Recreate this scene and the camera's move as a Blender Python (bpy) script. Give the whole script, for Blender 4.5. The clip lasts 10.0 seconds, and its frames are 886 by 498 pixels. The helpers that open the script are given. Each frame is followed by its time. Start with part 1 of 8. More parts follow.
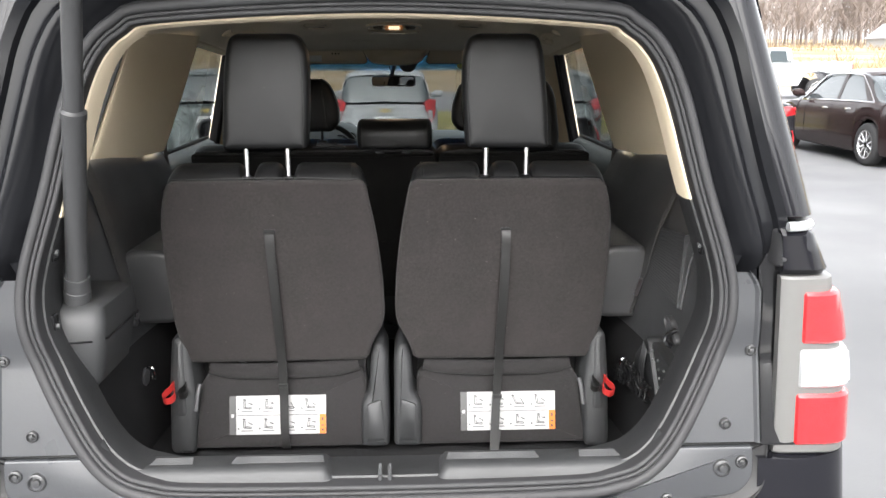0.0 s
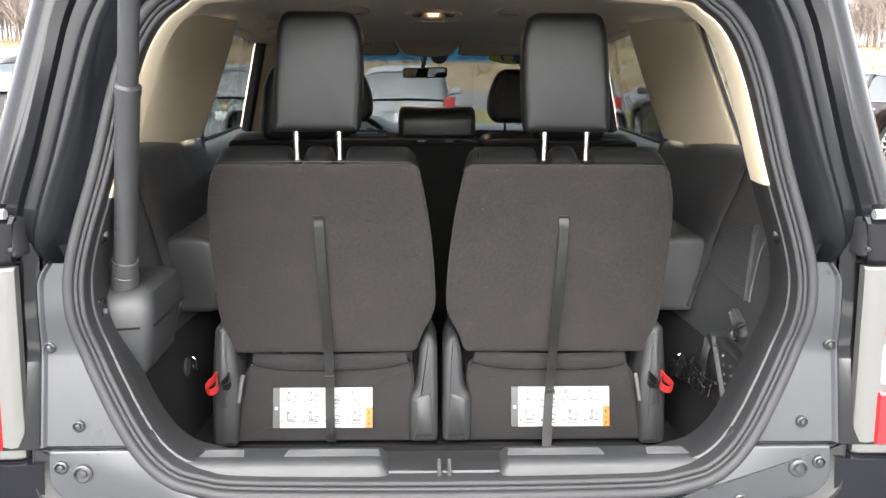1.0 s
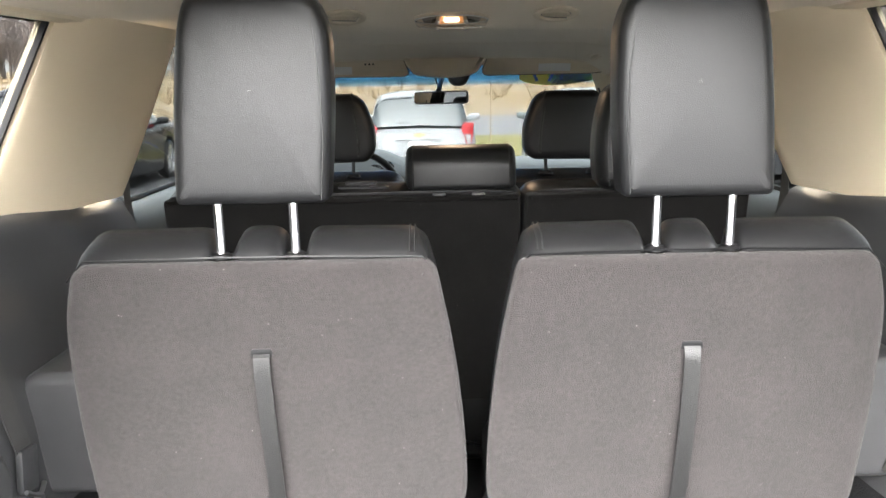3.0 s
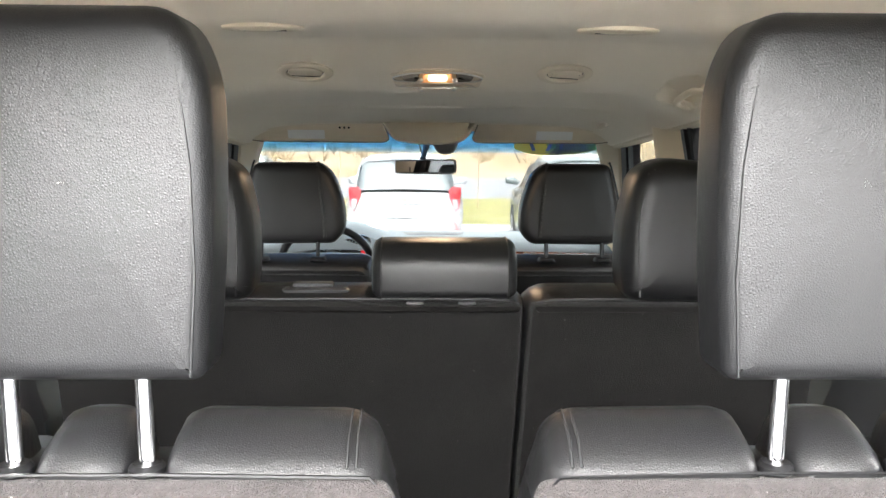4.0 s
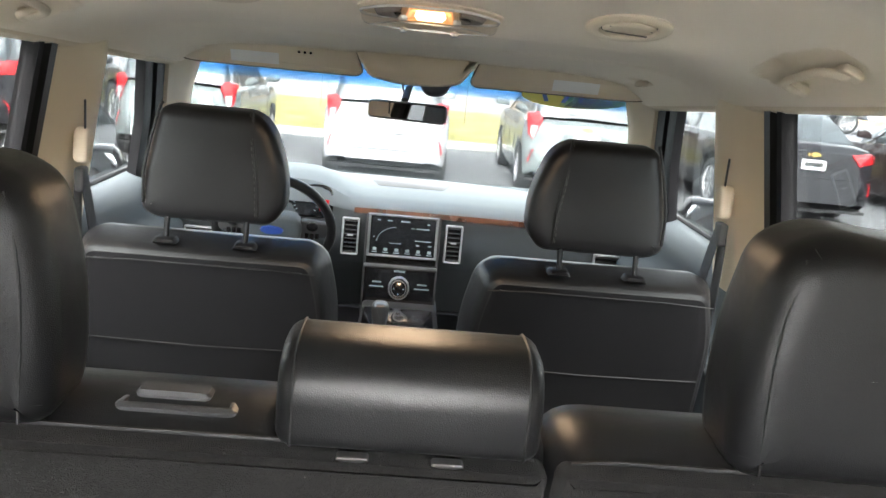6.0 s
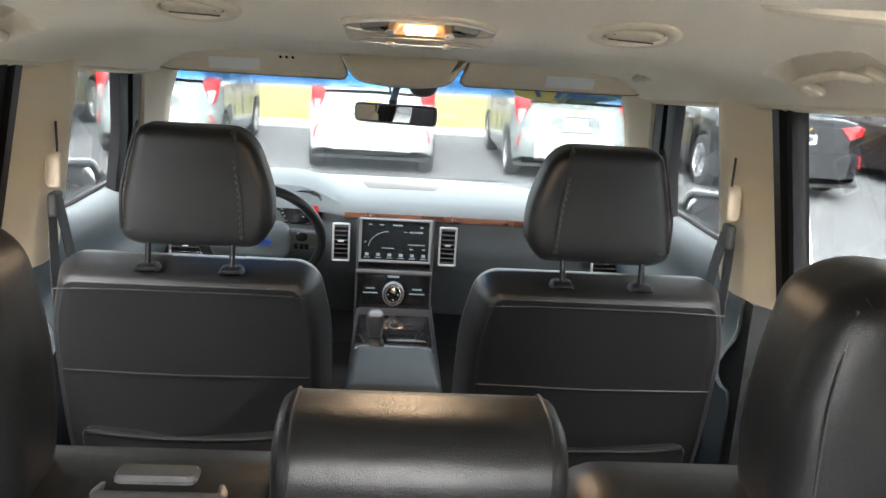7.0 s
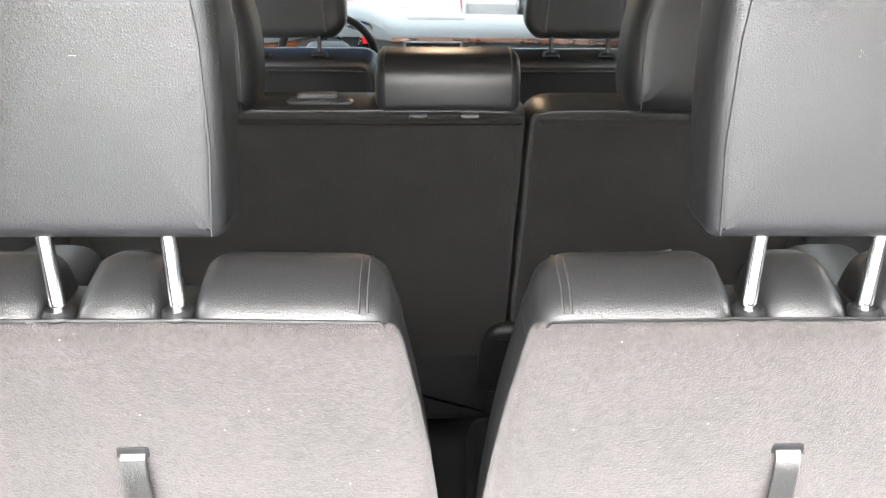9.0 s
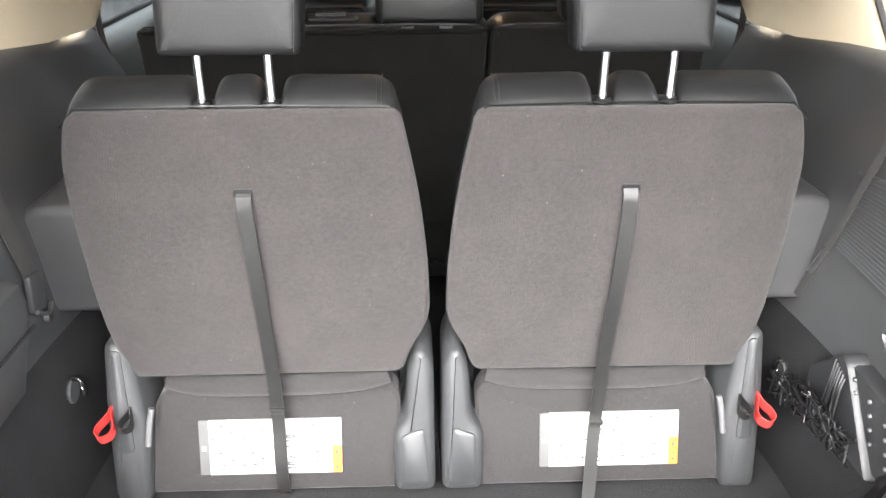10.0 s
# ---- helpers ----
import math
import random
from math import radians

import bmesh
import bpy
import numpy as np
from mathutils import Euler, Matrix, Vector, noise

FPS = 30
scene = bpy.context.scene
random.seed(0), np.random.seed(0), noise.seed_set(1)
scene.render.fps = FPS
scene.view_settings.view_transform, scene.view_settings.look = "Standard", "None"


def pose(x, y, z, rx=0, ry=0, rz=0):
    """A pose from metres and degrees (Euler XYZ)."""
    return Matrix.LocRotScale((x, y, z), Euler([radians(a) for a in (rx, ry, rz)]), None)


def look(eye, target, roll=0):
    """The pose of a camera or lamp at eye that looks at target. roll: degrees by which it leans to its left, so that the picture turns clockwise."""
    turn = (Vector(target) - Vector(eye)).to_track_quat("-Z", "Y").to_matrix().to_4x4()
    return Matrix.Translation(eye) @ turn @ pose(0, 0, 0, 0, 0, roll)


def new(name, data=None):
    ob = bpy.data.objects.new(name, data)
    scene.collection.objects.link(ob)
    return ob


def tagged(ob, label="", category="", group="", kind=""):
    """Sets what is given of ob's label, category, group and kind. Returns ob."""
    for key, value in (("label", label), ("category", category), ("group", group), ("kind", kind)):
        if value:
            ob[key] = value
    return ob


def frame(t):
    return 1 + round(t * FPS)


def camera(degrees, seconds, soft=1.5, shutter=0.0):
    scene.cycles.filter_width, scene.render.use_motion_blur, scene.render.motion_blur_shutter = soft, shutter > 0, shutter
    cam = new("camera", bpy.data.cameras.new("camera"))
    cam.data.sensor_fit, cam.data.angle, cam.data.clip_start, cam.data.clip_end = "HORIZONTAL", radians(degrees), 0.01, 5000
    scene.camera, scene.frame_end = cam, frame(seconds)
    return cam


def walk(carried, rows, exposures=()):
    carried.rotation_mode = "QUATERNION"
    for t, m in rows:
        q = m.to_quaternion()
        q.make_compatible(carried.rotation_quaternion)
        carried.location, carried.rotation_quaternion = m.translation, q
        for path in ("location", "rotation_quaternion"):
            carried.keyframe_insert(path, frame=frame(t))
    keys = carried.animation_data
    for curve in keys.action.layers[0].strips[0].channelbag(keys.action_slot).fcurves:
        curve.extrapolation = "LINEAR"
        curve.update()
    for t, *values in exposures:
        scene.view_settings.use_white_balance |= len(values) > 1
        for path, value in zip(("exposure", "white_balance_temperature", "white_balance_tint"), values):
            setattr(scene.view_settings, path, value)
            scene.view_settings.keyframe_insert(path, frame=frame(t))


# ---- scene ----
cam = camera(55.2, 10.0)
PATH = [
    (0, (0.054, -0.062, 1.532), (0.135, 1.888, 1.095), -0.1),
    (0.5, (0.053, -0.086, 1.49), (0.079, 1.861, 1.035), -0.1),
    (1, (-0.049, 0.011, 1.487), (0.006, 1.961, 1.05), 0.3),
    (1.5, (-0.088, 0.204, 1.453), (-0.018, 2.148, 0.987), 0.6),
    (2, (-0.025, 0.471, 1.418), (0.021, 2.378, 0.815), 1.7),
    (2.5, (-0.054, 0.704, 1.413), (0.026, 2.603, 0.792), 1.0),
    (2.8, (-0.083, 0.822, 1.452), (0.024, 2.754, 0.946), -0.4),
    (3, (-0.047, 0.899, 1.471), (-0.035, 2.862, 1.09), -1.0),
    (3.2, (-0.048, 1.0, 1.494), (-0.029, 2.979, 1.205), 0.0),
    (4.3, (-0.024, 1.534, 1.495), (0.051, 3.518, 1.255), 0.5),
    (4.5, (-0.032, 1.628, 1.484), (0.075, 3.608, 1.224), 0.5),
    (5, (-0.035, 1.802, 1.489), (0.079, 3.781, 1.224), 0.4),
    (5.5, (-0.018, 1.968, 1.549), (0.07, 3.937, 1.209), 4.8),
    (5.7, (-0.016, 2.031, 1.575), (0.088, 3.988, 1.174), 5.9),
    (6.8, (-0.021, 2.221, 1.653), (0.106, 4.156, 1.161), 3.6),
    (7, (-0.028, 2.216, 1.653), (0.105, 4.15, 1.16), 3.6),
    (7.5, (-0.023, 2.122, 1.605), (0.077, 4.03, 1.014), 1.9),
    (8, (-0.04, 1.952, 1.57), (0.028, 3.824, 0.869), 0.2),
    (8.5, (-0.034, 1.66, 1.569), (0.011, 3.517, 0.829), 0.2),
    (9, (-0.029, 1.372, 1.57), (0.011, 3.224, 0.816), 0.4),
    (9.5, (-0.07, 1.064, 1.564), (-0.005, 2.91, 0.797), -0.1),
    (10, (-0.033, 0.797, 1.554), (0.033, 2.625, 0.745), -0.1),
]
EXPOSURE = [(0.0, 2.55), (0.5, 2.72), (1.0, 2.92), (1.5, 3.05), (2.0, 3.33), (2.5, 3.75), (3.0, 4.22), (3.2, 4.4), (4.5, 5.12), (5.5, 5.2), (7.0, 5.3), (7.5, 5.08), (8.0, 5.5), (8.5, 6.9), (9.0, 5.25), (9.5, 4.38), (10.0, 4.18)]
walk(cam, [(t, look(eye, target, roll)) for t, eye, target, roll in PATH], EXPOSURE)

# ---- light: a bright overcast day ----
world = bpy.data.worlds.new("overcast")
scene.world = world
world.use_nodes = True
wn, wl = world.node_tree.nodes, world.node_tree.links
wn.clear()
sky = wn.new("ShaderNodeTexSky")
sky.sky_type, sky.sun_disc = "NISHITA", False
sky.sun_elevation, sky.sun_rotation = radians(42), radians(187)
sky.air_density, sky.dust_density, sky.ozone_density = 1.0, 3.0, 1.0
grey = wn.new("ShaderNodeHueSaturation")
grey.inputs["Saturation"].default_value = 0.12
back = wn.new("ShaderNodeBackground")
back.inputs["Strength"].default_value = 0.15
wout = wn.new("ShaderNodeOutputWorld")
wl.new(sky.outputs[0], grey.inputs["Color"])
wl.new(grey.outputs[0], back.inputs["Color"])
wl.new(back.outputs[0], wout.inputs["Surface"])
sun = new("sun", bpy.data.lights.new("sun", "SUN"))
sun.data.energy, sun.data.angle, sun.data.color = 1.25, radians(80), (1.0, 0.97, 0.93)
sun.matrix_world = look((-0.9, -7.0, 6.4), (0, 0, 0))


# ---- materials ----
def material(name, base, rough=0.5, metal=0.0, vary=0.0, scale=8.0, bump=0.0, fine=60.0, kind="noise", coat=0.0,
             spec=0.5, second=None, mix_scale=3.0, mix_low=0.45, mix_high=0.65, sheen=0.0, per_object=0.0, rough_vary=0.0, lint=0.0, wrinkle=0.0):
    """A surface: base colour, broad variation, a second tone in patches, fine relief and uneven gloss."""
    m = bpy.data.materials.new(name)
    m.use_nodes = True
    n, l = m.node_tree.nodes, m.node_tree.links
    p = n["Principled BSDF"]
    p.inputs["Roughness"].default_value = rough
    p.inputs["Metallic"].default_value = metal
    p.inputs["Specular IOR Level"].default_value = spec
    p.inputs["Coat Weight"].default_value = coat
    p.inputs["Coat Roughness"].default_value = 0.04
    if sheen:
        p.inputs["Sheen Weight"].default_value = sheen
        p.inputs["Sheen Roughness"].default_value = 0.5
    co = n.new("ShaderNodeTexCoord")
    colour = n.new("ShaderNodeRGB")
    colour.outputs[0].default_value = (*base, 1)
    out = colour.outputs[0]
    if second:
        t = n.new("ShaderNodeTexNoise")
        t.inputs["Scale"].default_value, t.inputs["Detail"].default_value = mix_scale, 6
        r = n.new("ShaderNodeMapRange")
        r.inputs["From Min"].default_value, r.inputs["From Max"].default_value = mix_low, mix_high
        mx = n.new("ShaderNodeMix")
        mx.data_type = "RGBA"
        mx.inputs["B"].default_value = (*second, 1)
        l.new(co.outputs["Object"], t.inputs["Vector"])
        l.new(t.outputs["Fac"], r.inputs["Value"])
        l.new(r.outputs["Result"], mx.inputs["Factor"])
        l.new(out, mx.inputs["A"])
        out = mx.outputs["Result"]
    if vary or per_object:
        hs = n.new("ShaderNodeHueSaturation")
        add = n.new("ShaderNodeMath")
        add.operation = "MULTIPLY_ADD"
        t = n.new("ShaderNodeTexNoise")
        t.inputs["Scale"].default_value, t.inputs["Detail"].default_value = scale, 5
        l.new(co.outputs["Object"], t.inputs["Vector"])
        l.new(t.outputs["Fac"], add.inputs[0])
        add.inputs[1].default_value, add.inputs[2].default_value = 2 * vary, 1 - vary
        val = add.outputs[0]
        if per_object:
            oi = n.new("ShaderNodeObjectInfo")
            a2 = n.new("ShaderNodeMath")
            a2.operation = "MULTIPLY_ADD"
            l.new(oi.outputs["Random"], a2.inputs[0])
            a2.inputs[1].default_value = per_object
            l.new(val, a2.inputs[2])
            val = a2.outputs[0]
        l.new(val, hs.inputs["Value"])
        l.new(out, hs.inputs["Color"])
        out = hs.outputs["Color"]
    if lint:
        v = n.new("ShaderNodeTexVoronoi")
        v.inputs["Scale"].default_value, v.inputs["Randomness"].default_value = lint, 1.0
        w = n.new("ShaderNodeTexNoise")
        w.inputs["Scale"].default_value = lint * 0.35
        th = n.new("ShaderNodeMapRange")
        th.inputs["From Min"].default_value, th.inputs["From Max"].default_value = 0.085, 0.05
        th.inputs["To Max"].default_value = 0.8
        sel = n.new("ShaderNodeMapRange")
        sel.inputs["From Min"].default_value, sel.inputs["From Max"].default_value = 0.60, 0.64
        both = n.new("ShaderNodeMath")
        both.operation = "MULTIPLY"
        mx = n.new("ShaderNodeMix")
        mx.data_type = "RGBA"
        mx.inputs["B"].default_value = (0.22, 0.21, 0.20, 1)
        l.new(co.outputs["Object"], v.inputs["Vector"])
        l.new(co.outputs["Object"], w.inputs["Vector"])
        l.new(v.outputs["Distance"], th.inputs["Value"])
        l.new(w.outputs["Fac"], sel.inputs["Value"])
        l.new(th.outputs["Result"], both.inputs[0])
        l.new(sel.outputs["Result"], both.inputs[1])
        l.new(both.outputs[0], mx.inputs["Factor"])
        l.new(out, mx.inputs["A"])
        out = mx.outputs["Result"]
    l.new(out, p.inputs["Base Color"])
    if rough_vary:
        t = n.new("ShaderNodeTexNoise")
        t.inputs["Scale"].default_value, t.inputs["Detail"].default_value = scale * 1.7, 6
        r = n.new("ShaderNodeMapRange")
        r.inputs["To Min"].default_value, r.inputs["To Max"].default_value = max(0.0, rough - rough_vary), rough + rough_vary
        l.new(co.outputs["Object"], t.inputs["Vector"])
        l.new(t.outputs["Fac"], r.inputs["Value"])
        l.new(r.outputs["Result"], p.inputs["Roughness"])
    if bump:
        b = n.new("ShaderNodeBump")
        b.inputs["Strength"].default_value = bump
        b.inputs["Distance"].default_value = 0.002
        if kind == "leather":
            t = n.new("ShaderNodeTexVoronoi")
            t.feature = "DISTANCE_TO_EDGE"
            t.inputs["Scale"].default_value = fine
            h = t.outputs["Distance"]
        else:
            t = n.new("ShaderNodeTexNoise")
            t.inputs["Scale"].default_value, t.inputs["Detail"].default_value = fine, 3
            h = t.outputs["Fac"]
        l.new(co.outputs["Object"], t.inputs["Vector"])
        l.new(h, b.inputs["Height"])
        if wrinkle:
            t2 = n.new("ShaderNodeTexNoise")
            t2.inputs["Scale"].default_value, t2.inputs["Detail"].default_value = 16.0, 4
            t2.inputs["Distortion"].default_value = 1.2
            b2 = n.new("ShaderNodeBump")
            b2.inputs["Strength"].default_value, b2.inputs["Distance"].default_value = wrinkle, 0.008
            l.new(co.outputs["Object"], t2.inputs["Vector"])
            l.new(t2.outputs["Fac"], b2.inputs["Height"])
            l.new(b2.outputs["Normal"], b.inputs["Normal"])
        l.new(b.outputs["Normal"], p.inputs["Normal"])
    return m


def glass_material(name, tint, rough=0.0):
    """A thin pane: mostly clear, tinted, with a mirror gloss that grows at grazing angles."""
    m = bpy.data.materials.new(name)
    m.use_nodes = True
    n, l = m.node_tree.nodes, m.node_tree.links
    n.clear()
    o = n.new("ShaderNodeOutputMaterial")
    tr = n.new("ShaderNodeBsdfTransparent")
    tr.inputs["Color"].default_value = (*tint, 1)
    gl = n.new("ShaderNodeBsdfGlossy")
    gl.inputs["Roughness"].default_value = rough
    fr = n.new("ShaderNodeLayerWeight")
    fr.inputs["Blend"].default_value = 0.5
    pw = n.new("ShaderNodeMath")
    pw.operation = "POWER"
    pw.inputs[1].default_value = 4.0
    sc = n.new("ShaderNodeMath")
    sc.operation = "MULTIPLY_ADD"
    sc.inputs[1].default_value, sc.inputs[2].default_value = 0.45, 0.022
    l.new(fr.outputs["Facing"], pw.inputs[0])
    l.new(pw.outputs[0], sc.inputs[0])
    mx = n.new("ShaderNodeMixShader")
    l.new(sc.outputs[0], mx.inputs[0])
    l.new(tr.outputs[0], mx.inputs[1])
    l.new(gl.outputs[0], mx.inputs[2])
    l.new(mx.outputs[0], o.inputs["Surface"])
    return m


def glow_material(name, colour, strength):
    m = bpy.data.materials.new(name)
    m.use_nodes = True
    p = m.node_tree.nodes["Principled BSDF"]
    p.inputs["Base Color"].default_value = (*colour, 1)
    p.inputs["Emission Color"].default_value = (*colour, 1)
    p.inputs["Emission Strength"].default_value = strength
    return m


CARPET = material("seat_carpet", (0.0222, 0.0198, 0.0196), 0.95, vary=0.46, scale=170, bump=1.0, fine=620, spec=0.15, sheen=0.07, lint=95,
                  second=(0.0258, 0.0226, 0.0224), mix_scale=12, mix_low=0.40, mix_high=0.70)
CARPET_FLAP = material("flap_carpet", (0.0190, 0.0178, 0.0182), 0.95, vary=0.3, scale=170, bump=0.9, fine=620, spec=0.14, sheen=0.08, lint=95)
CARPET_DARK = material("cargo_carpet", (0.0150, 0.0150, 0.0158), 0.95, vary=0.3, scale=12, bump=0.8, fine=300, spec=0.12)
LEATHER = material("black_leather", (0.0072, 0.0073, 0.0078), 0.35, spec=0.38, vary=0.25, scale=6, bump=0.22, fine=480, kind="leather", rough_vary=0.04, wrinkle=0.08)
LEATHER_SEAM = material("leather_seam", (0.013, 0.013, 0.0135), 0.5, vary=0.2, bump=0.3, fine=200)
STITCH = material("stitch_thread", (0.12, 0.117, 0.113), 0.8, vary=0.2)
PLASTIC = material("dark_grained_plastic", (0.034, 0.0345, 0.036), 0.37, vary=0.2, scale=5, bump=0.25, fine=500, rough_vary=0.08,
                   second=(0.043, 0.0435, 0.045), mix_scale=2.5)
PLASTIC_GREY = material("grey_plastic", (0.045, 0.046, 0.048), 0.5, vary=0.15, scale=5, bump=0.2, fine=500, rough_vary=0.06)
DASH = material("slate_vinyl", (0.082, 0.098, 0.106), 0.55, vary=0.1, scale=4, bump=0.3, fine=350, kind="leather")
# the same slate vinyl, darkened to stand in for shade on the dash face
DASH_SHADED = material("shaded_slate_vinyl", (0.045, 0.053, 0.058), 0.50, vary=0.1, scale=4, bump=0.3, fine=350, kind="leather")
SURROUND = material("dark_satin_metal", (0.22, 0.225, 0.23), 0.35, metal=0.5, vary=0.08)
MATTE_BLACK = material("matte_black", (0.004, 0.004, 0.0045), 0.45, vary=0.2, scale=9, bump=0.2, fine=300, spec=0.3)
RUBBER = material("seal_rubber", (0.022, 0.022, 0.0235), 0.58, spec=0.3, vary=0.2, scale=20, bump=0.2, fine=200)
PAINT = material("black_paint", (0.006, 0.006, 0.008), 0.10, spec=0.32, vary=0.2, scale=4, rough_vary=0.04)
JAMB = material("satin_black_panel", (0.030, 0.0315, 0.0345), 0.30, vary=0.2, scale=4, rough_vary=0.08, bump=0.08, fine=150)
BEIGE = material("beige_trim", (0.74, 0.63, 0.46), 0.65, vary=0.05, scale=3, bump=0.12, fine=500)
HEADLINER = material("beige_headliner", (0.84, 0.74, 0.585), 0.9, vary=0.06, scale=3, bump=0.5, fine=600, sheen=0.15)
VISOR = material("beige_vinyl", (0.74, 0.64, 0.49), 0.8, vary=0.05, scale=4, bump=0.2, fine=400)
ZINC = material("bracket_zinc", (0.16, 0.16, 0.165), 0.4, metal=0.6, vary=0.15, scale=40)
CHROME = material("chrome", (0.75, 0.75, 0.76), 0.12, metal=1.0, vary=0.05)
STEEL = material("dull_steel", (0.45, 0.45, 0.46), 0.35, metal=1.0, vary=0.15, scale=30)
SILVER = material("silver_plastic", (0.55, 0.56, 0.57), 0.35, metal=0.6, vary=0.05)
WEBBING = material("black_webbing", (0.040, 0.039, 0.038), 0.42, vary=0.25, scale=40, bump=0.6, fine=700, rough_vary=0.1)
RED_WEB = material("red_webbing", (0.36, 0.018, 0.016), 0.6, vary=0.15, scale=40, bump=0.5, fine=500)
LABEL = material("white_label", (0.30, 0.30, 0.297), 0.5, vary=0.04, scale=20)
LABEL_GREY = material("label_grey", (0.045, 0.045, 0.045), 0.5, vary=0.1)
LABEL_ORANGE = material("label_orange", (0.50, 0.12, 0.006), 0.5, vary=0.05)
INK = material("label_ink", (0.035, 0.035, 0.037), 0.6, vary=0.1)
WOOD = material("wood_trim", (0.085, 0.026, 0.010), 0.22, vary=0.4, scale=14, coat=0.8, second=(0.035, 0.011, 0.005), mix_scale=9)
GLOSS_BLACK = material("piano_black", (0.008, 0.008, 0.009), 0.12, coat=0.6, vary=0.1)
SCREEN = material("screen_glass", (0.012, 0.013, 0.015), 0.10, vary=0.1)
SCREEN_MARK = glow_material("screen_mark", (0.12, 0.15, 0.16), 0.025)
BADGE_BLUE = material("badge_blue", (0.03, 0.07, 0.30), 0.3, vary=0.1)
MIRROR = material("mirror_silver", (0.85, 0.86, 0.87), 0.02, metal=1.0)
LAMP_LENS = glass_material("clear_lens", (0.95, 0.93, 0.90), 0.05)
LAMP_GLOW = glow_material("warm_bulb", (1.0, 0.86, 0.60), 0.20)
LENS_EDGE = material("lens_edge", (0.72, 0.69, 0.64), 0.15, coat=0.6, vary=0.05)
LAMP_GREY = material("reflector_grey", (0.30, 0.275, 0.25), 0.25, metal=0.3, vary=0.1, scale=40)
LAMP_WARM = glow_material("warm_diffuser", (1.0, 0.50, 0.20), 0.012)
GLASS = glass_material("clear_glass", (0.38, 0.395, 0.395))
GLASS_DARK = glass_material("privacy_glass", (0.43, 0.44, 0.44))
JAMB_PAINT = material("jamb_paint", (0.007, 0.0073, 0.0085), 0.14, spec=0.15, vary=0.2, scale=4, rough_vary=0.08)
STRAP = material("strap_webbing", (0.007, 0.007, 0.007), 0.40, vary=0.25, scale=40, bump=0.5, fine=700, rough_vary=0.08)
GLASS_BLUE = glass_material("blue_shade_glass", (0.30, 0.60, 0.88))
tn, tl = GLASS_BLUE.node_tree.nodes, GLASS_BLUE.node_tree.links
geo, sep, fade, mixed = tn.new("ShaderNodeNewGeometry"), tn.new("ShaderNodeSeparateXYZ"), tn.new("ShaderNodeMapRange"), tn.new("ShaderNodeMix")
mixed.data_type = "RGBA"
mixed.inputs["A"].default_value, mixed.inputs["B"].default_value = (0.98, 0.99, 1.0, 1), (0.24, 0.56, 0.90, 1)
fade.inputs["From Min"].default_value, fade.inputs["From Max"].default_value = 1.452, 1.495
tl.new(geo.outputs["Position"], sep.inputs[0])
tl.new(sep.outputs["Z"], fade.inputs["Value"])
tl.new(fade.outputs["Result"], mixed.inputs["Factor"])
tl.new(mixed.outputs["Result"], tn["Transparent BSDF"].inputs["Color"])



# ---- building tools ----
def finish(bm, name, mat, angle=40):
    bmesh.ops.recalc_face_normals(bm, faces=bm.faces)
    me = bpy.data.meshes.new(name)
    bm.to_mesh(me)
    bm.free()
    me.materials.append(mat)
    me.polygons.foreach_set("use_smooth", [len(f.vertices) <= 4 for f in me.polygons])
    me.set_sharp_from_angle(angle=radians(angle))
    return me


def part(name, bm, mat, parent=None, label="", angle=40):
    """Links a bmesh as one mesh object under its thing or part."""
    ob = new(name, finish(bm, name, mat, angle))
    if parent is not None:
        ob.parent = parent
        ob.matrix_parent_inverse = parent.matrix_world.inverted()
    if label:
        tagged(ob, label)
    return ob


def thing(name, at, label, category, group="", kind=""):
    ob = new(name)
    ob.empty_display_size = 0.05
    ob.location = at
    bpy.context.view_layer.update()
    return tagged(ob, label, category, group, kind)


def structure(name, bm, mat, label, category, angle=40):
    return tagged(part(name, bm, mat, None, "", angle), label, category, "", "structure")


def smooth_loop(pts, n, closed=True):
    """n points evenly spaced along a Catmull-Rom curve through pts."""
    pts = [Vector(p) for p in pts]
    k = len(pts)
    fine = []
    for i in range(k if closed else k - 1):
        if closed:
            a, b, c, d = pts[i - 1], pts[i], pts[(i + 1) % k], pts[(i + 2) % k]
        else:
            a, b, c, d = pts[max(i - 1, 0)], pts[i], pts[i + 1], pts[min(i + 2, k - 1)]
        for j in range(12):
            u = j / 12
            fine.append(0.5 * (2 * b + (c - a) * u + (2 * a - 5 * b + 4 * c - d) * u * u + (3 * b - a - 3 * c + d) * u ** 3))
    fine.append(fine[0].copy() if closed else pts[-1])
    run = [0.0]
    for p, q in zip(fine, fine[1:]):
        run.append(run[-1] + (q - p).length)
    out, i = [], 0
    for s in range(n):
        want = run[-1] * s / (n if closed else n - 1)
        while i < len(run) - 2 and run[i + 1] < want:
            i += 1
        u = (want - run[i]) / max(run[i + 1] - run[i], 1e-9)
        out.append(fine[i].lerp(fine[i + 1], min(u, 1)))
    return out


